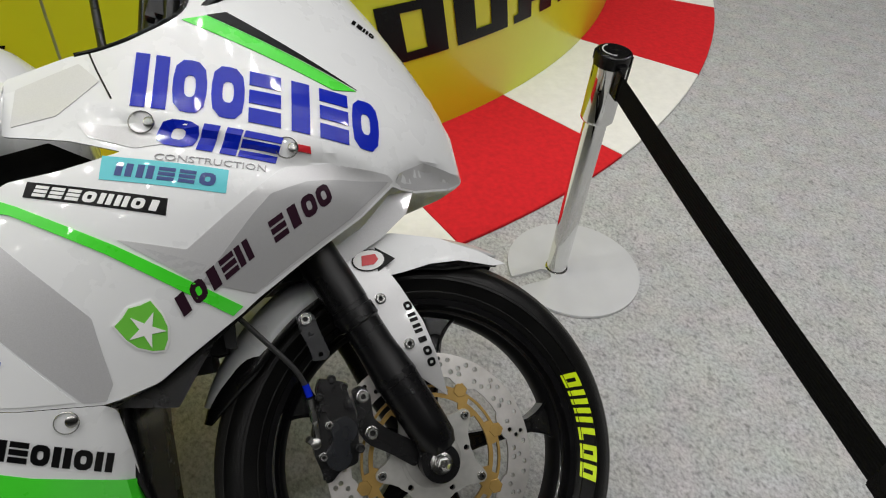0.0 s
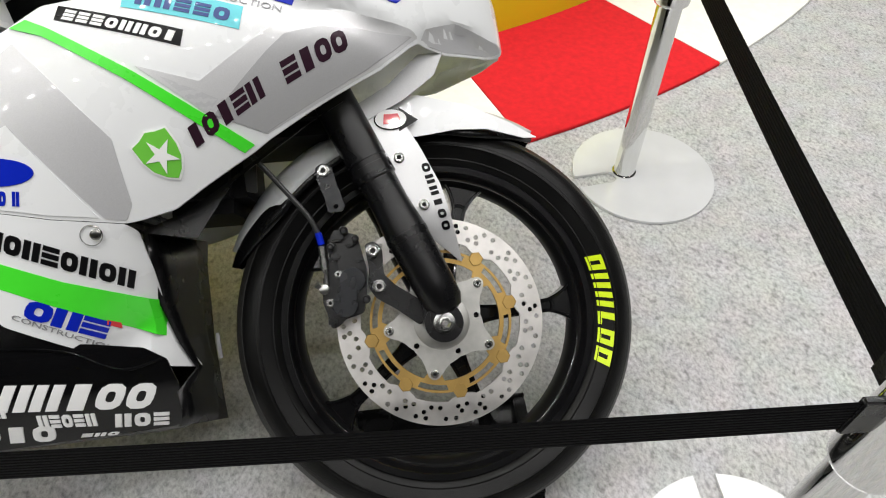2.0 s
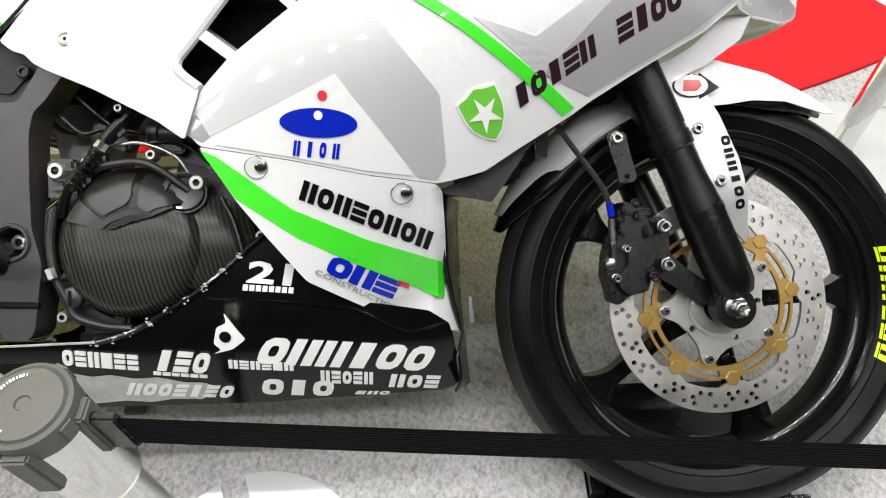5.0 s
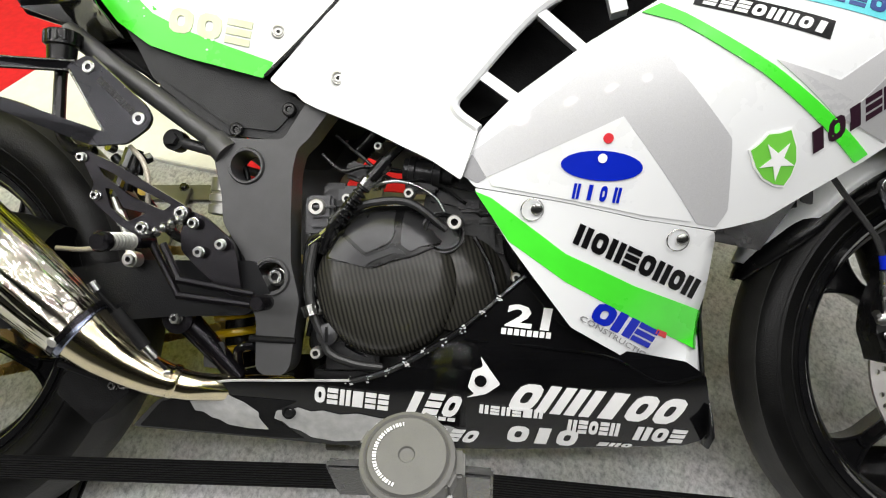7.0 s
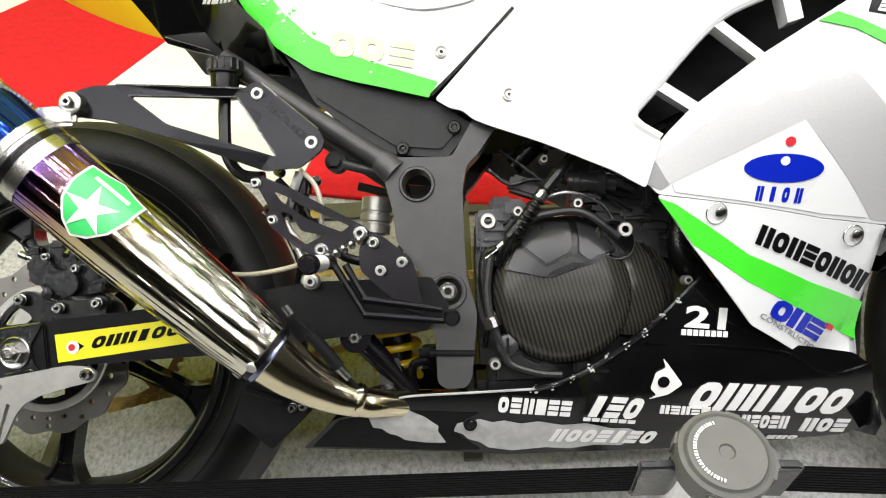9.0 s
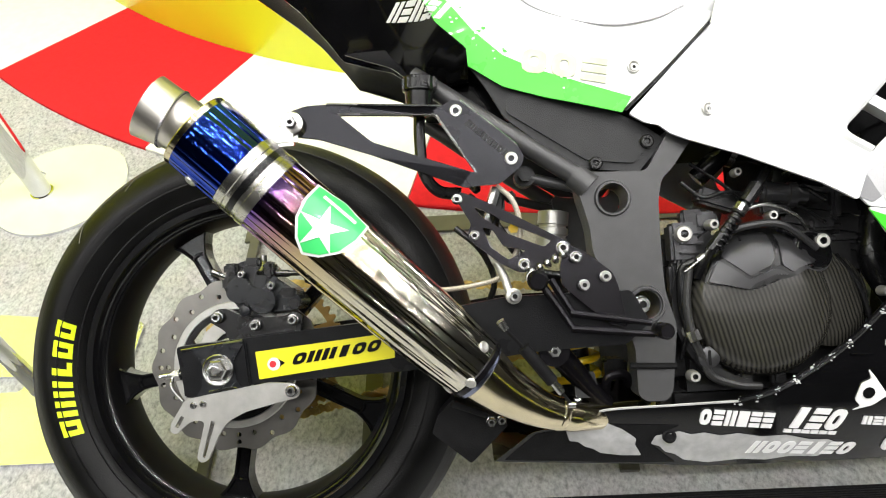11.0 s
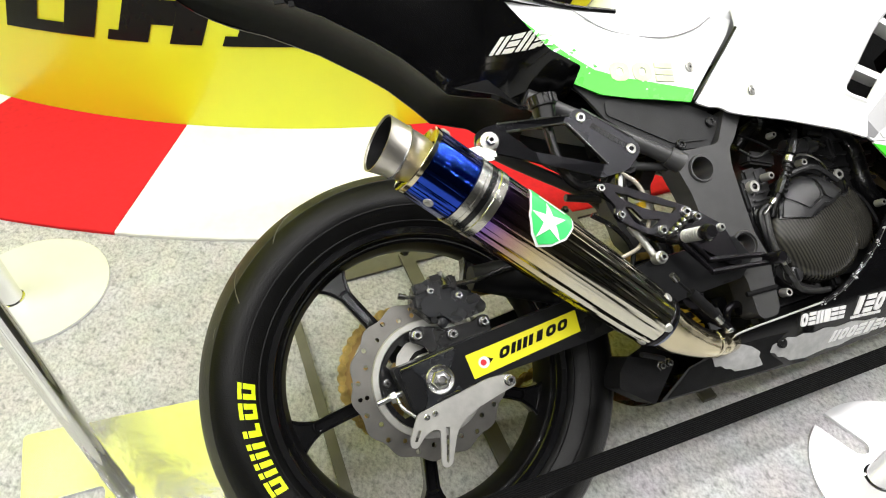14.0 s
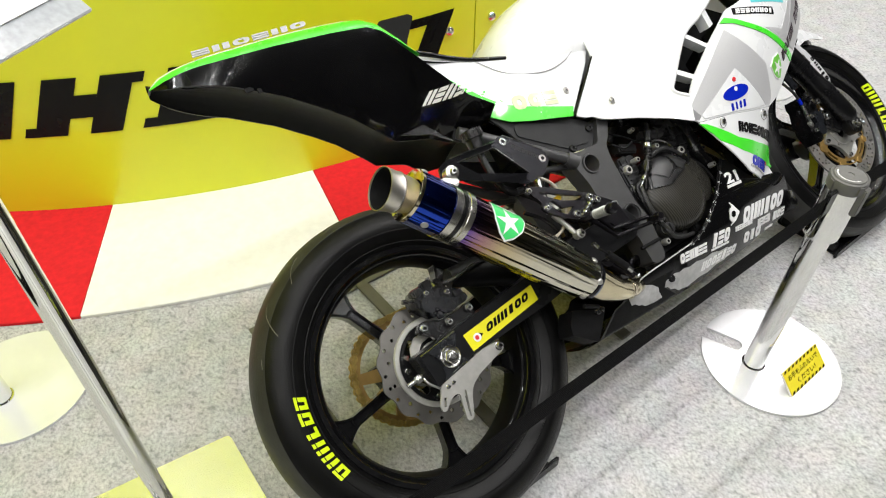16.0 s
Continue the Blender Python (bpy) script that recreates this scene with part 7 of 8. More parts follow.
decal("belly_emblem", [(0.764, -0.075), (0.77, -0.055), (0.782, -0.05), (0.779, -0.038), (0.802, -0.071), (0.785, -0.083), (0.762, -0.088), (0.772, -0.083)], belly_side, PAPER, belly, 0.0016, "", 0.02, 0.003)
decal("belly_emblem_dot", circle(0.779, -0.067, 0.007, 12), belly_side, INK, belly, 0.0028, "", 0.02, 0)
for code, bl, br, tl, lean_ in (("leoel", (0.881, -0.134), (0.947, -0.141), (0.88, -0.116), 0.2), ("loe", (0.963, -0.146), (1.03, -0.153), (0.964, -0.127), 0.2), ("obo", (0.806, -0.145), (0.896, -0.155), (0.809, -0.123), 0.1), ("beo", (0.685, -0.107), (0.75, -0.114), (0.691, -0.08), 0.3), ("ssssss", (0.684, -0.113), (0.749, -0.12), (0.685, -0.1085), 0), ("oelsee", (0.58, -0.097), (0.67, -0.107), (0.582, -0.077), 0.1), ("looebeo", (0.642, -0.14), (0.771, -0.149), (0.647, -0.123), 0.3), ("lelesl", (0.776, -0.107), (0.853, -0.115), (0.777, -0.096), 0), ("elo", (0.92, -0.154), (0.965, -0.158), (0.921, -0.149), 0.2)):
    make("belly_mark", blocks(code, bl, br, tl, belly_side, 0.0026, gap=0.18, lean=lean_), PAPER, belly, "", 0, kind="stuff")
bm = bmesh.new()
rows = []
for (x0, y0, z0), (x1, z1) in (((1.039, -0.138, 0.0985), (1.0674, 0.0992)), ((1.0415, -0.12, 0.05), (1.0645, 0.06)), ((1.042, -0.103, 0.009), (1.066, 0.0046)), ((1.0543, -0.072, -0.0463), (1.067, -0.055)), ((1.065, -0.042, -0.083), (1.0707, -0.089)), ((1.055, -0.1, -0.1066), (1.073, -0.115)), ((1.0585, -0.098, -0.137), (1.0747, -0.14)), ((1.052, -0.094, -0.152), (1.078, -0.17))):
    rows.append([bm.verts.new((x0 + (x1 - x0) * t, y0 + (0.05 - y0) * t, z0 + (z1 - z0) * t)) for t in (0, 0.25, 0.5, 0.75, 1)])
for i in range(len(rows) - 1):
    for j in range(4):
        bm.faces.new((rows[i][j], rows[i][j + 1], rows[i + 1][j + 1], rows[i + 1][j]))
ret = make("belly_front_return", bm, SATIN, bike, "glossy black inner return behind the front wheel", 60)
ret.modifiers.new("skin", "SOLIDIFY").thickness = 0.003
decal("return_clip", [(1.076, -0.04), (1.081, -0.04), (1.084, -0.078), (1.078, -0.078)], flat(-0.02), GREY, bike, 0.0, "small grey clip", 0.02, 0.001)
decal("duct_plate", [(1.158, 0.19), (1.176, 0.186), (1.174, 0.142), (1.16, 0.146)], flat(0.1), PLASTICGREY, bike, 0.0, "grey duct plate", 0.03, 0.003)

# ---------------------------------------------------------------- fork, mudguard, front brake
bm = bmesh.new()
ax = Vector((0.394, 0, -0.919)).normalized()
for y in (-0.098, 0.098):
    base = Vector((1.283, y, 0.265))
    spin(bm, [(-0.35, 0.0205), (-0.02, 0.0205), (-0.019, 0.0285), (0.1, 0.0285), (0.1005, 0.0272), (0.108, 0.0272), (0.1085, 0.0292), (0.127, 0.0292), (0.1295, 0.0265), (0.165, 0.0262), (0.185, 0.0275), (0.21, 0.0295), (0.2105, 0.0302), (0.219, 0.0302), (0.2195, 0.0293), (0.285, 0.0288), (0.315, 0.0272), (0.328, 0.021), (0.333, 0.01)], base, ax, 36)
    box(bm, 1.402, y - 0.004 * (1 if y < 0 else -1), -0.03, 0.045, 0.02, 0.06, tilt(1.402, y - 0.004 * (1 if y < 0 else -1), -0.03, 0), 0.008)
    spin(bm, [(-0.012, 0.026), (0.012, 0.026)], (1.405, y, -0.053), (0, 1, 0), 28)
fork = make("front_fork", bm, FORKBLACK, bike, "satin black telescopic front fork")
bm = bmesh.new()
spin(bm, [(0, 0.0148), (0.004, 0.0148), (0.005, 0.011), (0.014, 0.011)], (1.405, -0.108, -0.053), (0, -1, 0), 24)
spin(bm, [(0.012, 0.0095), (0.022, 0.0095), (0.023, 0.0075), (0.02, 0.004)], (1.405, -0.108, -0.053), (0, -1, 0), 6)
make("axle_nut", bm, STEEL, fork, "bright front axle nut")


def guard(a0, a1, R, hw, mat, name, label, drop=0.045):
    bm = bmesh.new()
    rows = []
    for a in np.linspace(a0, a1, 28):
        e = min(1, max(0.25, (min(abs(a - a0), abs(a1 - a)) / 18) ** 0.5))
        row = []
        for t in np.linspace(-1, 1, 17):
            y = hw * e * math.sin(t * math.pi / 2)
            r = R - drop * e * (1 - math.cos(t * math.pi / 2)) * 1.0
            row.append(bm.verts.new((r * math.cos(radians(a)), y, r * math.sin(radians(a)))))
        rows.append(row)
    for i in range(len(rows) - 1):
        for j in range(16):
            bm.faces.new((rows[i][j], rows[i][j + 1], rows[i + 1][j + 1], rows[i + 1][j]))
    ob = make(name, bm, mat, bike, label, 60)
    ob.location = (FX, 0, FZ)
    ob.modifiers.new("skin", "SOLIDIFY").thickness = 0.003
    return ob


mg = guard(62, 156, 0.318, 0.066, WHITE, "front_mudguard", "white front mudguard with black edges")
guard(57, 160, 0.312, 0.067, SATIN, "mudguard_liner", "", 0.048)
guard(58, 100, 0.322, 0.05, PALE, "mudguard_top", "silver top of the mudguard", 0.03)
TIPF = [(1.33, 0.262), (1.40, 0.266), (1.47, 0.25), (1.53, 0.222), (1.57, 0.198), (1.55, 0.198), (1.496, 0.213), (1.45, 0.214), (1.411, 0.208), (1.38, 0.205)]
decal("mudguard_flank", TIPF, lambda x, z: 0.086 - 0.16 * max(0, x - 1.38) - 0.1 * max(0, z - 0.22), WHITE, mg, 0.0, "", 0.02).location = (-FX, 0, -FZ)
BLADE = [(1.318, 0.258), (1.335, 0.262), (1.377, 0.225), (1.396, 0.188), (1.419, 0.135), (1.436, 0.06), (1.443, 0.026), (1.403, 0.062), (1.36, 0.103), (1.358, 0.128), (1.335, 0.185), (1.32, 0.215)]
bs = lambda x, z: 0.098 - 0.55 * max(0, 0.09 - z) + 0.0 * x - 0.12 * max(0, z - 0.19)
blade = make("mudguard_blade", sheet(BLADE, bs, 0, 0.004, 0.02, -1, 0.004), PALE, bike, "silver mudguard side blade with black blocks")
make("blade_mark", blocks("ollboo", (1.394, 0.166), (1.418, 0.069), (1.405, 0.168), bs, 0.0008, gap=0.25), INK, blade, "", 0, kind="stuff")
decal("blade_tri", [(1.372, 0.247), (1.397, 0.227), (1.37, 0.212)], bs, INK, blade, 0.001, "", 0.03, 0)
decal("blade_disc", [(1.36 + 0.0235 * math.cos(a), 0.23 + 0.0155 * math.sin(a)) for a in np.arange(0, 6.28, 0.3)], bs, INK, blade, 0.002, "", 0.03, 0)
decal("blade_disc_white", [(1.36 + 0.0215 * math.cos(a), 0.23 + 0.0138 * math.sin(a)) for a in np.arange(0, 6.28, 0.3)], bs, PAPER, blade, 0.0032, "white oval sticker with a red block", 0.03, 0)
decal("blade_red", [(1.349, 0.223), (1.366, 0.223), (1.373, 0.229), (1.37, 0.237), (1.351, 0.237)], bs, RED, blade, 0.0044, "", 0.03, 0)
bm = bmesh.new()
for x, z in ((1.366, 0.175), (1.394, 0.108)):
    bolt(bm, x, -bs(x, z), z, 0.0085, 0.005)
make("blade_bolt", bm, STEEL, blade, split=True)
# caliper
FCAL = [(1.2528, -0.03), (1.2563, -0.0471), (1.266, -0.045), (1.275, -0.036), (1.3, -0.03), (1.3048, -0.0115), (1.309, 0.03), (1.304, 0.05), (1.3, 0.075), (1.287, 0.08), (1.2697, 0.0855), (1.262, 0.07), (1.266, 0.055), (1.258, 0.04), (1.25, 0.02), (1.247, -0.01)]
caliper = make("front_caliper", loops_fill([rounded(FCAL, 0.004)], 0.045), SATIN, bike, "black two-piston front brake caliper", 25)
caliper.location = (0, -0.095, 0)
FC = Vector((0, 0.095, 0))
caliper_face((1.289, 0.0152), (1.2765, -0.0162), 0.0168, -0.0115, caliper)
for dims in ((1.274, -0.097, 0.075, 0.016, 0.02, 0.014), (1.29, -0.097, 0.066, 0.014, 0.02, 0.012), (1.268, -0.098, 0.048, 0.014, 0.018, 0.01), (1.3, -0.096, 0.046, 0.01, 0.02, 0.016), (1.259, -0.098, -0.037, 0.012, 0.014, 0.014)):
    bm = bmesh.new()
    box(bm, *dims, Matrix.Translation(FC), 0.003)
    make("caliper_lug", bm, SATIN, caliper)
bm = bmesh.new()
for x, z, r in ((1.283, 0.082, 0.006), (1.297, 0.07, 0.0055), (1.264, 0.062, 0.005), (1.3048, -0.0115, 0.006)):
    spin(bm, [(0, r), (0.006, r), (0.0065, r * 0.8), (0.005, r * 0.5)], Vector((x, -0.1, z)) + FC, (0, -1, 0), 14)
make("bleed_cap", bm, SATIN, caliper, split=True)
CB = [(1.308, 0.063), (1.322, 0.066), (1.332, 0.055), (1.331, 0.02), (1.345, 0.004), (1.392, -0.03), (1.375, -0.055), (1.345, -0.03), (1.318, -0.012), (1.308, 0.006), (1.312, 0.03)]
cbk = make("caliper_bracket", loops_fill([rounded(CB, 0.006)], 0.012), SATIN, bike, "", 20)
cbk.location = (0, -0.085, 0)
bm = bmesh.new()
for x, z, r in ((1.3196, 0.0518, 0.0098), (1.3235, 0.0036, 0.01), (1.271, 0.0247, 0.0058), (1.2578, -0.0125, 0.0065)):
    bolt(bm, x, -0.1, z, r, 0.008)
spin(bm, [(0, 0.007), (0.006, 0.007), (0.007, 0.0055)], (1.2507, -0.098, 0.0062), (0, -1, 0), 16)
spin(bm, [(0.0, 0.0048), (0.009, 0.0048)], (1.2475, -0.1, 0.0085), (-0.6, -0.4, 0.6), 6)
bmesh.ops.translate(bm, verts=bm.verts[:], vec=FC)
make("caliper_bolt", bm, STEEL, caliper, split=True)
bm = bmesh.new()
bolt(bm, 1.263, -0.098, 0.165, 0.0095, 0.006)
make("fork_bracket_bolt", bm, STEEL, fork, split=True)
FB = [(1.2516, 0.17), (1.262, 0.1765), (1.2745, 0.1705), (1.2785, 0.15), (1.288, 0.116), (1.284, 0.109), (1.2645, 0.1085), (1.2625, 0.125), (1.254, 0.15)]
fb = make("fork_bracket", loops_fill([rounded(FB, 0.004), circle(1.2755, 0.1165, 0.0035, 10)], 0.005), CALIPER, fork, "", 0)
fb.location = (0, -0.098, 0)
bm = bmesh.new()
tube(bm, [Vector(p) + FC for p in ((1.16, -0.13, 0.21), (1.18, -0.122, 0.182), (1.207, -0.115, 0.147), (1.238, -0.11, 0.106), (1.2495, -0.106, 0.081))], 0.0036, 10)
make("brake_hose", bm, DARKBRAID, caliper, "braided front brake hose")
bm = bmesh.new()
rod(bm, Vector((1.2495, -0.106, 0.082)) + FC, Vector((1.2525, -0.104, 0.066)) + FC, 0.0046)
make("hose_collar", bm, BLUE, caliper, "blue hose collar")
bm = bmesh.new()
spin(bm, [(0, 0.0036), (0.001, 0.0052), (0.012, 0.0052), (0.013, 0.0044), (0.016, 0.0044), (0.017, 0.0056), (0.03, 0.0056), (0.032, 0.004), (0.04, 0.0032), (0.052, 0.003)], Vector((1.2528, -0.104, 0.064)) + FC, (0.05, 0.07, -1), 12)
make("hose_fitting", bm, STEEL, caliper, "bright crimped hose fitting")

# ---------------------------------------------------------------- cockpit
bm = bmesh.new()
rod(bm, (1.16, 0.1, 0.55), (1.06, 0.27, 0.52), 0.011)
spin(bm, [(0, 0.016), (0.1, 0.0165), (0.105, 0.02), (0.11, 0.012)], (1.10, 0.2, 0.53), (-0.5, 0.85, -0.12), 20)
rod(bm, (1.16, -0.1, 0.5), (1.09, -0.17, 0.46), 0.011)
box(bm, 1.15, 0, 0.56, 0.07, 0.24, 0.025, None, 0.008)
box(bm, 1.16, -0.05, 0.62, 0.08, 0.07, 0.06, tilt(1.16, -0.05, 0.62, 20), 0.015)
box(bm, 1.2, 0.05, 0.63, 0.05, 0.12, 0.08, tilt(1.2, 0.05, 0.63, -20), 0.012)
rod(bm, (1.045, -0.02, 0.72), (1.058, -0.06, 0.56), 0.006)
tube(bm, [(1.06, -0.12, 0.515), (1.09, -0.16, 0.512), (1.17, -0.17, 0.555), (1.24, -0.16, 0.6)], 0.006, 10)
for x, y, z, r in ((1.125, -0.03, 0.635, 0.02), (1.15, -0.075, 0.625, 0.013), (1.105, 0.02, 0.66, 0.012)):
    rod(bm, (x, y, z - 0.03), (x + 0.01, y - 0.01, z + 0.03), r, r * 0.85, 14)
make("handlebar_control", bm, SATIN, bike, "black clip-on handlebar parts", split=True)
bm = bmesh.new()
rod(bm, (1.18, -0.08, 0.66), (1.2, -0.08, 0.68), 0.016)
make("meter", bm, STEEL, bike)

# ================================================================ the stand
def grid_floor():
    bm = bmesh.new()
    bmesh.ops.create_grid(bm, x_segments=8, y_segments=8, size=11)
    return bm


tagged(make("floor", grid_floor(), CARPET, None, "", 0), "light grey speckled needle-felt carpet floor", "floor", kind="structure")
CX, CY, RW, RM = 0.85, 3.4, 2.39, 2.84


def ring_xy(a, r):
    return CX + r * math.sin(radians(a)), CY - r * math.cos(radians(a))


# curved yellow wall in two halves with an open joint
def wall_half(a0, a1, top):
    bm = bmesh.new()
    prev = None
    n = int(abs(a1 - a0))
    for i in range(n + 1):
        a = a0 + (a1 - a0) * i / n
        q = [bm.verts.new((*ring_xy(a, r), z)) for r, z in ((RW, 0.0), (RW, top), (RW - 0.04, top), (RW - 0.04, 0.0))]
        if prev:
            for j in range(4):
                bm.faces.new((prev[j], prev[(j + 1) % 4], q[(j + 1) % 4], q[j]))
        else:
            bm.faces.new(q)
        prev = q
    bm.faces.new(prev[::-1])
    return bm


wall_a = tagged(make("wall_curved", wall_half(-92, 0.98, 2.6), YELLOWWALL, None, "", 40), "curved glossy yellow display wall with black blocks", "wall", kind="structure")
wall_b = tagged(make("wall_curved", wall_half(1.12, 92, 0.7), YELLOWWALL, None, "", 40), "curved glossy yellow display wall with black blocks", "wall", kind="structure")


def wall_mark(parent, code, a0, pitch, z0, z1, slant):
    """Big black blocks on the curved wall, leaning forward."""
    bm = bmesh.new()

    def at(a, v):
        return bm.verts.new((*ring_xy(a + slant * v, RW + 0.003), z0 + (z1 - z0) * v))

    def quad(b0, v0, b1, v1):
        k = 4
        g = [[at(b0 + (b1 - b0) * i / k, v) for i in range(k + 1)] for v in (v0, v1)]
        for i in range(k):
            bm.faces.new((g[0][i], g[0][i + 1], g[1][i + 1], g[1][i]))

    for i, c in enumerate(code):
        p, w = a0 + pitch * i, pitch * 0.86
        if c == "o":
            quad(p, 0, p + w * 0.34, 1), quad(p + w * 0.66, 0, p + w, 1), quad(p + w * 0.34, 0, p + w * 0.66, 0.16), quad(p + w * 0.34, 0.84, p + w * 0.66, 1)
        elif c == "u":
            quad(p, 0, p + w * 0.36, 1), quad(p + w * 0.66, 0, p + w, 1), quad(p + w * 0.36, 0, p + w * 0.66, 0.2)
        elif c == "l":
            quad(p + w * 0.08, 0, p + w * 0.4, 1), quad(p + w * 0.4, 0.3, p + w * 0.62, 0.7), quad(p + w * 0.62, 0, p + w * 0.94, 1), quad(p - w * 0.02, 0, p + w * 0.08, 0.17), quad(p + w * 0.94, 0.83, p + w * 1.04, 1)
        else:
            quad(p + w * 0.1, 0, p + w * 0.45, 1), quad(p - w * 0.02, 0, p + w * 0.1, 0.17), quad(p + w * 0.45, 0, p + w, 0.24)
    make("wall_lettering_block", bm, INK, parent, "large black slanted blocks", 0, kind="stuff")


wall_mark(wall_a, "oulboo", -46.3, 7.4, 0.262, 0.43, 1.9)
wall_mark(wall_b, "oulboo", 18.6, 5.9, 0.252, 0.415, -1.0)
for a in (-1.45, 2.75):
    for z in (0.36, 0.62):
        bm = bmesh.new()
        x, y = ring_xy(a, RW)
        d = Vector((x - CX, y - CY, 0)).normalized()
        spin(bm, [(-0.002, 0.016), (0.004, 0.0155), (0.01, 0.012), (0.0145, 0.006), (0.0155, 0.001)], (x, y, z), d, 24)
        make("wall_stud", bm, CHROME, wall_a if a < 0 else wall_b, "round bright wall studs")

# red and cream kerb mat round the wall
mat_root = tagged(new("kerb_mat"), "red and cream felt kerb ring laid on the carpet", "mat", kind="structure")
edges = (-84, -70, -56, -42, -28.1, -13.6, 1.8, 17.2, 30.4, 43.9, 57.5, 71, 85)
for k in range(len(edges) - 1):
    bm = bmesh.new()
    prev = None
    n = 12
    for i in range(n + 1):
        a = edges[k] + 0.03 + (edges[k + 1] - edges[k] - 0.06) * i / n
        q = [bm.verts.new((*ring_xy(a, r), z)) for r, z in ((RW + 0.001, 0.001), (RM, 0.001), (RM, 0.009), (RM - 0.003, 0.011), (RW + 0.001, 0.011))]
        if prev:
            for j in range(5):
                bm.faces.new((prev[j], prev[(j + 1) % 5], q[(j + 1) % 5], q[j]))
        else:
            bm.faces.new(q)
        prev = q
    bm.faces.new(prev[::-1])
    make("kerb_segment", bm, FELTRED if k % 2 else FELTWHITE, mat_root, "red felt segment" if k % 2 else "cream felt segment", 20)


# ---------------------------------------------------------------- belt barrier posts
def post(name, x, y, slot_deg, cap_mat, cap_label, shift=(0.0, 0.0)):
    root = tagged(new(name), "low polished steel belt barrier post on a slotted disc base", "barrier post", "belt barrier posts")
    root.location = (x, y, 0)
    # disc base with a slot from its edge
    R, w, depth = 0.158, 0.018, 0.075
    c, s = math.cos(radians(slot_deg)), math.sin(radians(slot_deg))
    half = math.asin(w / R)
    pts = [(R * math.cos(a), R * math.sin(a)) for a in np.linspace(half, 2 * math.pi - half, 90)]
    pts += [(R - depth + w * math.cos(a), w * math.sin(a)) for a in np.linspace(-math.pi / 2, -3 * math.pi / 2, 14)]
    bm = bmesh.new()
    lo, hi = [], []
    for u, v in pts:
        px, py = u * c - v * s + shift[0], u * s + v * c + shift[1]
        lo.append(bm.verts.new((px, py, 0.001)))
        hi.append(bm.verts.new((px, py, 0.0075)))
    bm.faces.new(hi)
    for i in range(len(lo)):
        bm.faces.new((lo[i], lo[(i + 1) % len(lo)], hi[(i + 1) % len(lo)], hi[i]))
    bm.normal_update()
    bmesh.ops.triangulate(bm, faces=[f for f in bm.faces if len(f.verts) > 4])
    make("base_disc", bm, PLATE, root, "satin steel disc base with a slot", 20)
    bm = bmesh.new()
    spin(bm, [(0.0075, 0.0265), (0.010, 0.0265), (0.011, 0.0235), (0.43, 0.0235)], (0, 0, 0), (0, 0, 1), 36)
    make("pole", bm, CHROME, root, "polished steel pole")
    bm = bmesh.new()
    spin(bm, [(0.418, 0.031), (0.42, 0.0325), (0.425, 0.0328), (0.535, 0.0328), (0.538, 0.032)], (0, 0, 0), (0, 0, 1), 40)
    make("belt_housing", bm, CHROME, root, "polished belt housing")
    bm = bmesh.new()
    spin(bm, [(0.535, 0.0335), (0.553, 0.0345), (0.559, 0.0335), (0.5605, 0.0305), (0.559, 0.029), (0.5615, 0.0275), (0.5625, 0.006), (0.561, 0.005), (0.561, 0.001)], (0, 0, 0), (0, 0, 1), 44)
    make("cap", bm, cap_mat, root, cap_label)
    bm = bmesh.new()
    for k in range(4):
        m = Matrix.Rotation(radians(slot_deg + 45 + 90 * k), 4, "Z")
        box(bm, 0.033, 0, 0.548, 0.006, 0.014, 0.02, m, 0.002)
    make("cap_lug", bm, cap_mat, root, split=True)
    bm = bmesh.new()
    for k in range(26):
        a = radians(100 + 6.0 * k)
        m = Matrix.Translation((0.0225 * math.cos(a), 0.0225 * math.sin(a), 0.5625)) @ Matrix.Rotation(a, 4, "Z")
        box(bm, 0, 0, 0, 0.0026, 0.0009 + 0.0005 * (k % 3), 0.0006, m)
    make("cap_print", bm, PAPER, root, "", 0, kind="stuff")
    bm = bmesh.new()
    box(bm, 0, -0.034, 0.52, 0.02, 0.012, 0.06, Matrix.Rotation(radians(90), 4, "Z"), 0.002)
    box(bm, 0, -0.034, 0.52, 0.02, 0.012, 0.06, None, 0.002)
    make("belt_catch", bm, cap_mat, root, split=True)
    return root


P1, P2, P3, P4, P5 = (1.893, 0.56), (0.732, -0.233), (1.765, -0.3), (-0.70, 0.755), (-0.62, -0.226)
post("barrier_post", *P1, 185, SATIN, "black ribbed cap", (0.042, -0.008))
post("barrier_post", *P2, 110, GREYCAP, "grey plastic cap with a ring of fine print", (0.042, -0.018))
post("barrier_post", *P3, 88, GREYCAP, "grey plastic cap with a ring of fine print", (0.03, 0.0))
post("barrier_post", *P4, 150, SATIN, "black ribbed cap", (0.04, 0.015))
post("barrier_post", *P5, 120, SATIN, "black ribbed cap")


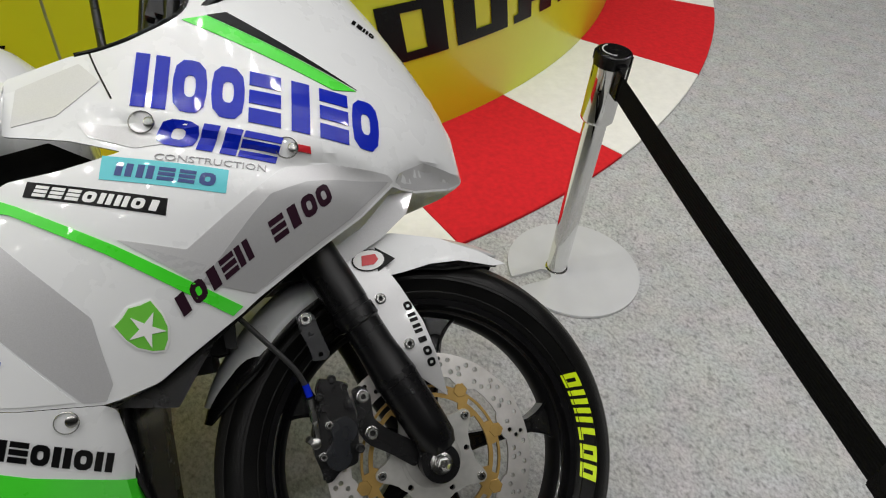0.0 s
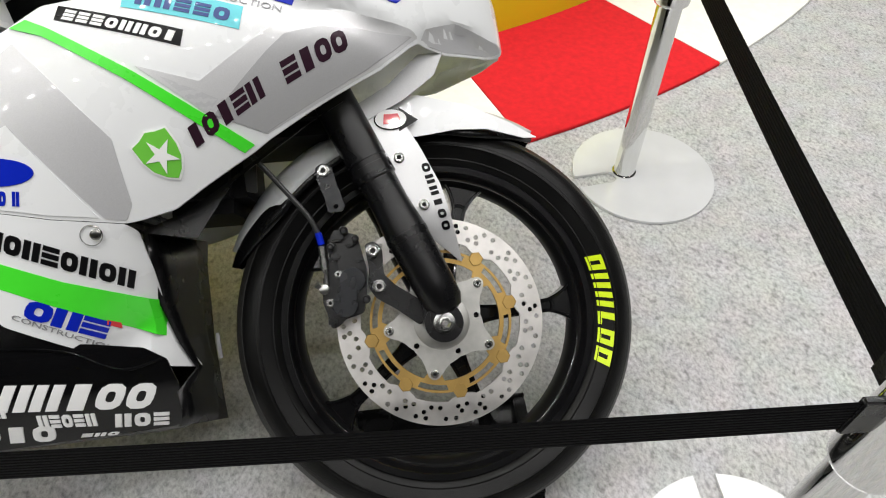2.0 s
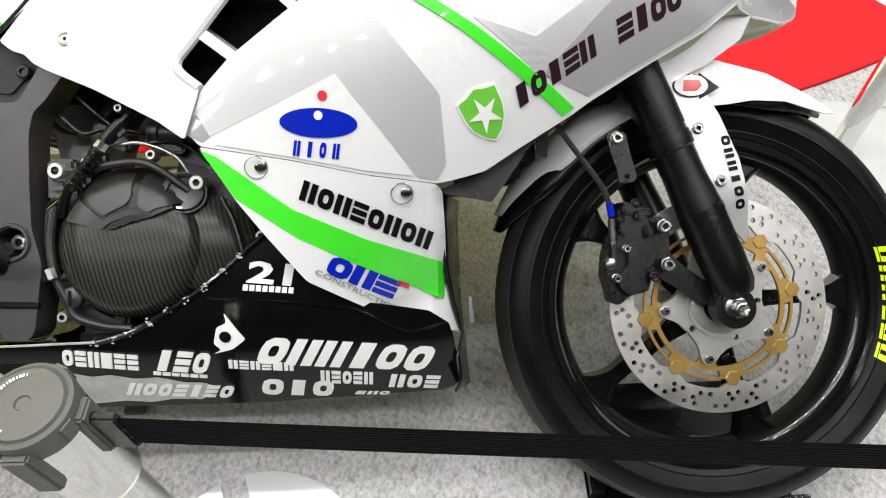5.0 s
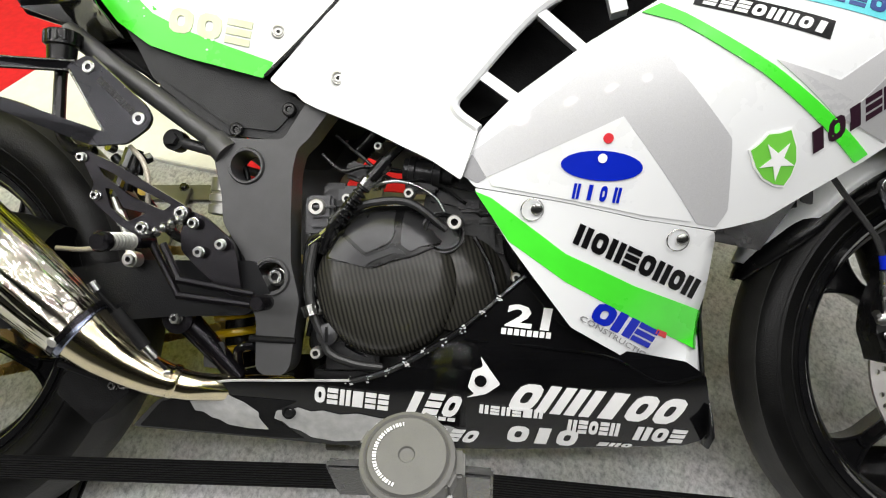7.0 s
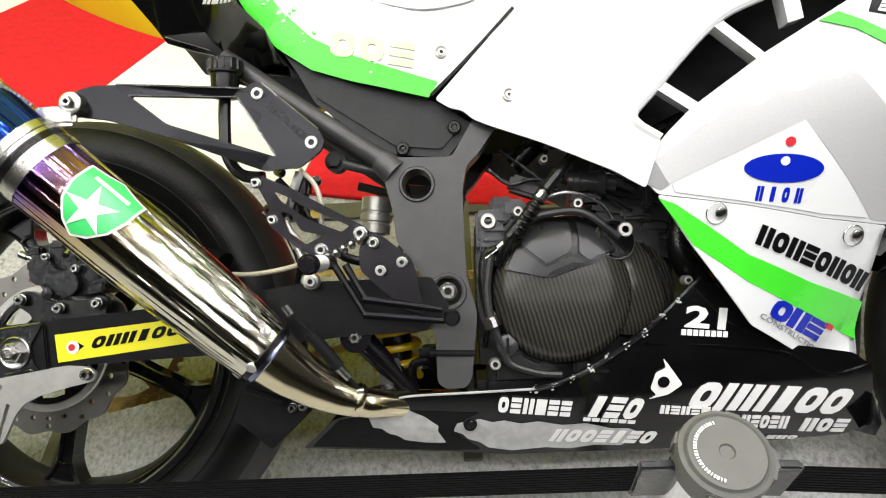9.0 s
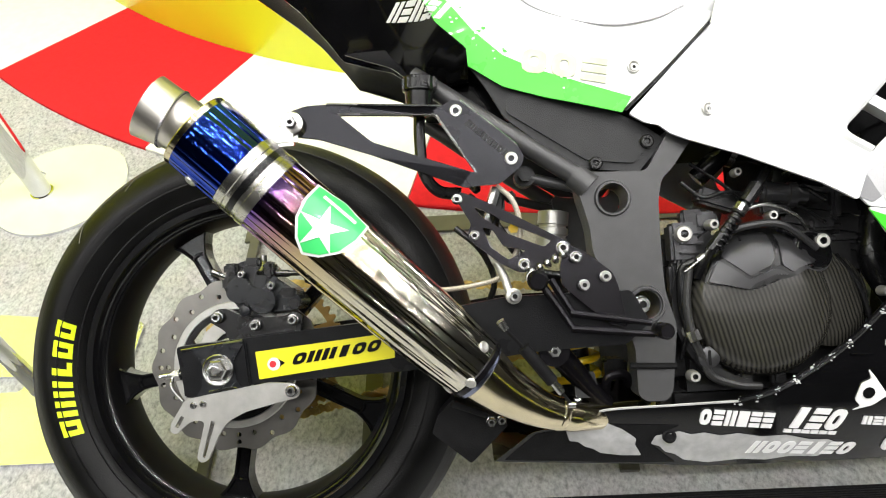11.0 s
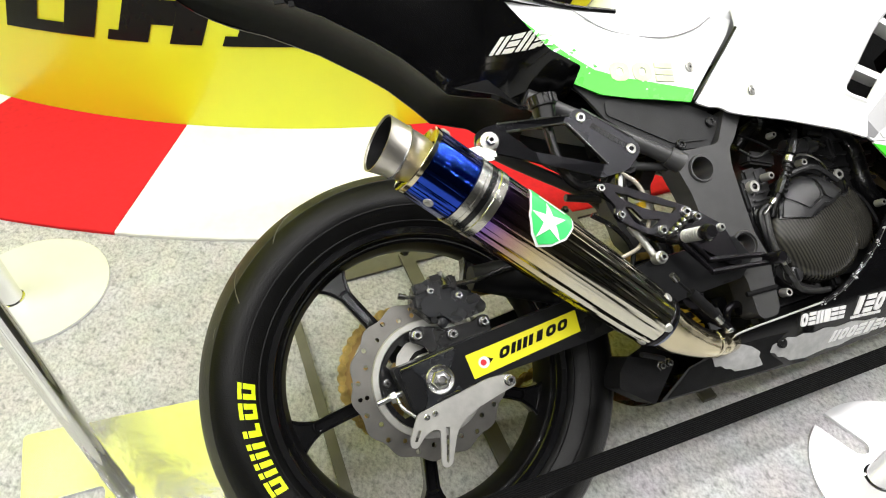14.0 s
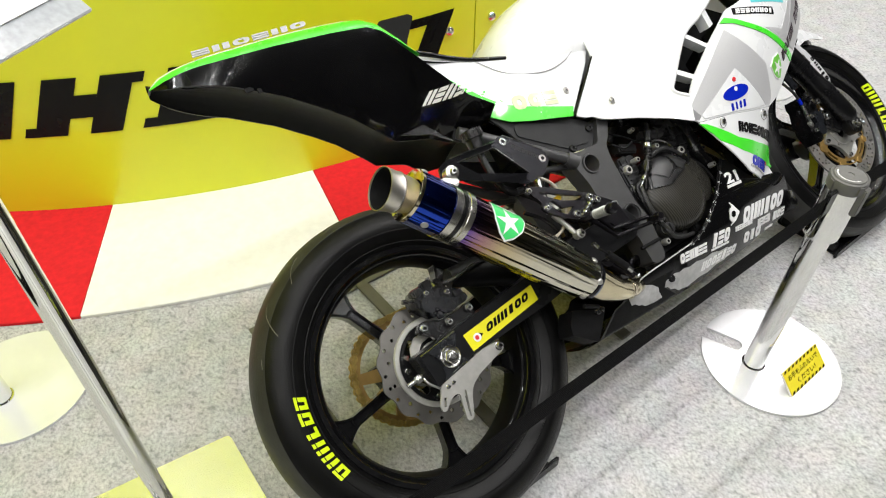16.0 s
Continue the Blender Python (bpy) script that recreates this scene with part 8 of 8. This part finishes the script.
def belt(a, b, sag=0.004):
    """A ribbed webbing belt on edge between two posts."""
    a, b = Vector((*a, 0)), Vector((*b, 0))
    d = (b - a).normalized()
    n = Vector((-d.y, d.x, 0))
    a, b = a + d * 0.033, b - d * 0.033
    prof = [(0.0, -0.024), (0.0008, -0.0225)]
    for k in range(9):
        z = -0.021 + 0.0048 * k
        prof += [(0.0014, z), (0.0014, z + 0.0026), (0.0006, z + 0.0032), (0.0006, z + 0.0042)]
    prof += [(0.0008, 0.0225), (0.0, 0.024)]
    outline = prof + [(-u, v) for u, v in reversed(prof[1:-1])]
    bm = bmesh.new()
    prev = None
    for i in range(17):
        t = i / 16
        p = a + (b - a) * t + Vector((0, 0, 0.517 - sag * 4 * t * (1 - t)))
        ring = [bm.verts.new(p + n * u + Vector((0, 0, v))) for u, v in outline]
        if prev:
            for j in range(len(ring)):
                bm.faces.new((prev[j], prev[(j + 1) % len(ring)], ring[(j + 1) % len(ring)], ring[j]))
        prev = ring
    root = tagged(new("barrier_belt"), "black ribbed webbing belt stretched between posts", "barrier belt", "barrier belts")
    make("webbing", bm, BELT, root, "black ribbed webbing", 0)
    turn = Matrix.Rotation(math.atan2(d.y, d.x), 4, "Z")
    for p in (a + d * 0.012, b - d * 0.012):
        bm = bmesh.new()
        box(bm, 0, 0, 0, 0.03, 0.008, 0.054, Matrix.Translation(p + Vector((0, 0, 0.5165))) @ turn, 0.002)
        make("end_clip", bm, SATIN, root, "black plastic end clip")


for a, b in ((P1, P3), (P3, P2), (P2, P5), (P5, P4)):
    belt(a, b)

# small hazard sign standing at the foot of one post
sign = tagged(new("warning_sign"), "small yellow hazard-striped do-not-touch sign on the post base", "sign")
sign.matrix_basis = Matrix.Translation((0.786, -0.344, 0.0085)) @ Matrix.Rotation(radians(-45), 4, "X") @ Matrix.Scale(1.3, 4, (1, 0, 0))
bm = bmesh.new()
box(bm, 0, 0.002, 0.031, 0.112, 0.004, 0.062, None, 0.001)
make("board", bm, PAPER, sign)
bm = bmesh.new()
box(bm, 0, -0.0008, 0.031, 0.108, 0.0012, 0.058, None)
make("face", bm, HAZARD, sign, "yellow sign face", 0)
bm = bmesh.new()
for k in range(9):
    for z0 in (0.002, 0.054):
        x = -0.052 + 0.012 * k
        bm.faces.new([bm.verts.new((x + u, -0.0018, z0 + v)) for u, v in ((0, 0), (0.006, 0), (0.010, 0.006), (0.004, 0.006))])
make("hazard_stripe", bm, INK, sign, "", 0, split=True)
for text, z0, x0, x1, hgt in (("お手をふれないで", 0.0335, -0.046, 0.046, 0.0135), ("ください！", 0.014, -0.026, 0.03, 0.0135)):
    q = words(text, (x0, z0), (x1, z0), (x0, z0 + hgt), flat(0.0), 0.0019, 0.0005)
    make("sign_lettering", q, INK, sign, "", 0, kind="stuff")

# ---------------------------------------------------------------- notice stand beside the rear wheel
ns = tagged(new("notice_stand"), "chrome notice stand with a white printed board", "sign stand")
ns.location = (-0.496, 0.214, 0)
outline = rounded([(-0.165, 0.176), (0.162, 0.137), (0.157, -0.15), (-0.16, -0.15), (-0.16, -0.008), (-0.03, -0.008), (-0.03, 0.024), (-0.163, 0.03)], 0.012)
bm = bmesh.new()
hi = [bm.verts.new((x, y, 0.008)) for x, y in outline]
lo = [bm.verts.new((x, y, 0.001)) for x, y in outline]
bm.faces.new(hi)
bm.faces.new(lo[::-1])
for i in range(len(hi)):
    bm.faces.new((hi[i], hi[(i + 1) % len(hi)], lo[(i + 1) % len(hi)], lo[i]))
bm.normal_update()
bmesh.ops.triangulate(bm, faces=[f for f in bm.faces if len(f.verts) > 4])
make("base_plate", bm, MIRROR, ns, "mirror-polished slotted base plate", 20)
bm = bmesh.new()
spin(bm, [(0.0085, 0.018), (0.012, 0.0178), (0.022, 0.016), (0.09, 0.0155), (0.094, 0.0145), (0.5, 0.0145), (0.9, 0.0145), (0.905, 0.018), (0.95, 0.018), (0.955, 0.008)], (0, 0, 0), (0, 0, 1), 32)
make("pole", bm, CHROME, ns, "chrome pole")
u = Vector((0.842, 0.54, 0))
v = Vector((-0.54, 0.842, 0)) * math.cos(radians(38)) + Vector((0, 0, 1)) * math.sin(radians(38))
w = u.cross(v)
bo = Matrix((((*u, ) + (0,)), ((*v, ) + (0,)), ((*w, ) + (0,)), (0, 0, 0, 1))).transposed()
bo.translation = Vector((0.04, 0.0, 0.965))
bm = bmesh.new()
box(bm, 0, 0.1, 0, 0.34, 0.22, 0.006, bo, 0.001)
make("acrylic_holder", bm, ACRYLIC, ns, "clear acrylic holder")
bm = bmesh.new()
box(bm, -0.004, 0.115, 0.0045, 0.325, 0.19, 0.002, bo)
make("paper", bm, PAPER, ns, "white printed paper", 0)
bm = bmesh.new()
for k, (x0, x1, y0, hgt) in enumerate(((-0.1, 0.06, 0.036, 0.007), (-0.14, 0.1, 0.066, 0.016), (-0.14, 0.05, 0.12, 0.02), (-0.14, 0.1, 0.095, 0.01), (-0.14, 0.0, 0.155, 0.012), (-0.02, 0.08, 0.05, 0.008), (-0.14, 0.12, 0.18, 0.012))):
    x = x0
    while x < x1:
        box(bm, x + 0.005, y0, 0.006, 0.0085, hgt, 0.0006, bo)
        x += 0.0125
make("print_bars", bm, INK, ns, "", 0, kind="stuff")

# ---------------------------------------------------------------- wheel trays and floor frame
def tray(x0, x1, y0, y1, label):
    root = tagged(new("wheel_tray"), label, "wheel tray", "wheel trays")
    xm, ym = (x0 + x1) / 2, (y0 + y1) / 2
    for name, dims, bev in (("tray_floor", (xm, ym, 0.004, x1 - x0, y1 - y0, 0.006), 0.001), ("front_lip", (xm, y0 - 0.006, 0.016, x1 - x0 + 0.03, 0.008, 0.03), 0.003), ("back_lip", (xm, y1, 0.016, x1 - x0, 0.006, 0.03), 0.002), ("end_stop", (x0 + 0.012, ym, 0.0205, 0.02, y1 - y0 - 0.012, 0.027), 0.003), ("end_stop", (x1 - 0.012, ym, 0.0205, 0.02, y1 - y0 - 0.012, 0.027), 0.003)):
        bm = bmesh.new()
        box(bm, *dims, None, bev)
        make(name, bm, SATIN, root, "", 30)


tray(1.245, 1.545, -0.155, 0.02, "black steel wheel tray under the front tyre")
tray(-0.14, 0.165, -0.125, -0.03, "black steel wheel tray under the rear tyre")
ff = tagged(new("floor_frame"), "olive-grey flat steel support frame lying on the carpet", "support frame")
for x, y, sx, sy in ((0.3, 0.574, 0.94, 0.046), (-0.143, 0.29, 0.02, 0.576), (0.134, 0.29, 0.03, 0.576), (0.55, 0.29, 0.03, 0.576)):
    bm = bmesh.new()
    box(bm, x, y, 0.005 if sx > 0.1 else 0.0145, sx, sy, 0.006 if sx > 0.1 else 0.01, None, 0.001)
    make("flat_bar", bm, STAND, ff, "olive-grey flat steel bar")
bm = bmesh.new()
for x, y in ((-0.146, 0.575), (-0.089, 0.575), (0.134, 0.575), (0.55, 0.575)):
    spin(bm, [(0.007, 0.011), (0.021, 0.011), (0.022, 0.008), (0.028, 0.008), (0.029, 0.005)], (x, y, 0), (0, 0, 1), 6)
make("frame_bolt", bm, SATIN, ff, split=True)

# ---------------------------------------------------------------- the hall round it
def slab(name, cx, cy, cz, sx, sy, sz, mat, label, cat):
    bm = bmesh.new()
    box(bm, cx, cy, cz, sx, sy, sz)
    return tagged(make(name, bm, mat, None, "", 0), label, cat, kind="structure")


slab("wall_north", 0, 10.6, 2.3, 22, 0.2, 4.6, HALLWHITE, "plain white hall wall", "wall")
slab("wall_south", 0, -10.6, 2.3, 22, 0.2, 4.6, HALLWHITE, "plain white hall wall", "wall")
slab("wall_east", 10.6, 0, 2.3, 0.2, 21, 4.6, HALLWHITE, "plain white hall wall", "wall")
slab("wall_west", -10.6, 0, 2.3, 0.2, 21, 4.6, HALLWHITE, "plain white hall wall", "wall")
slab("ceiling", 0, 0, CEIL + 0.15, 22, 22, 0.1, CEILGREY, "plain dark grey hall ceiling", "ceiling")
bm = bmesh.new()
box(bm, -2.44, 1.19, 1.98, 2.98, 0.06, 3.95, None)
bmesh.ops.rotate(bm, verts=bm.verts[:], cent=(-2.44, 1.19, 0), matrix=Matrix.Rotation(radians(32), 3, "Z"))
tagged(make("wall_side", bm, YELLOWWALL, None, "", 0), "plain tall yellow side wall of the stand", "wall", kind="structure")
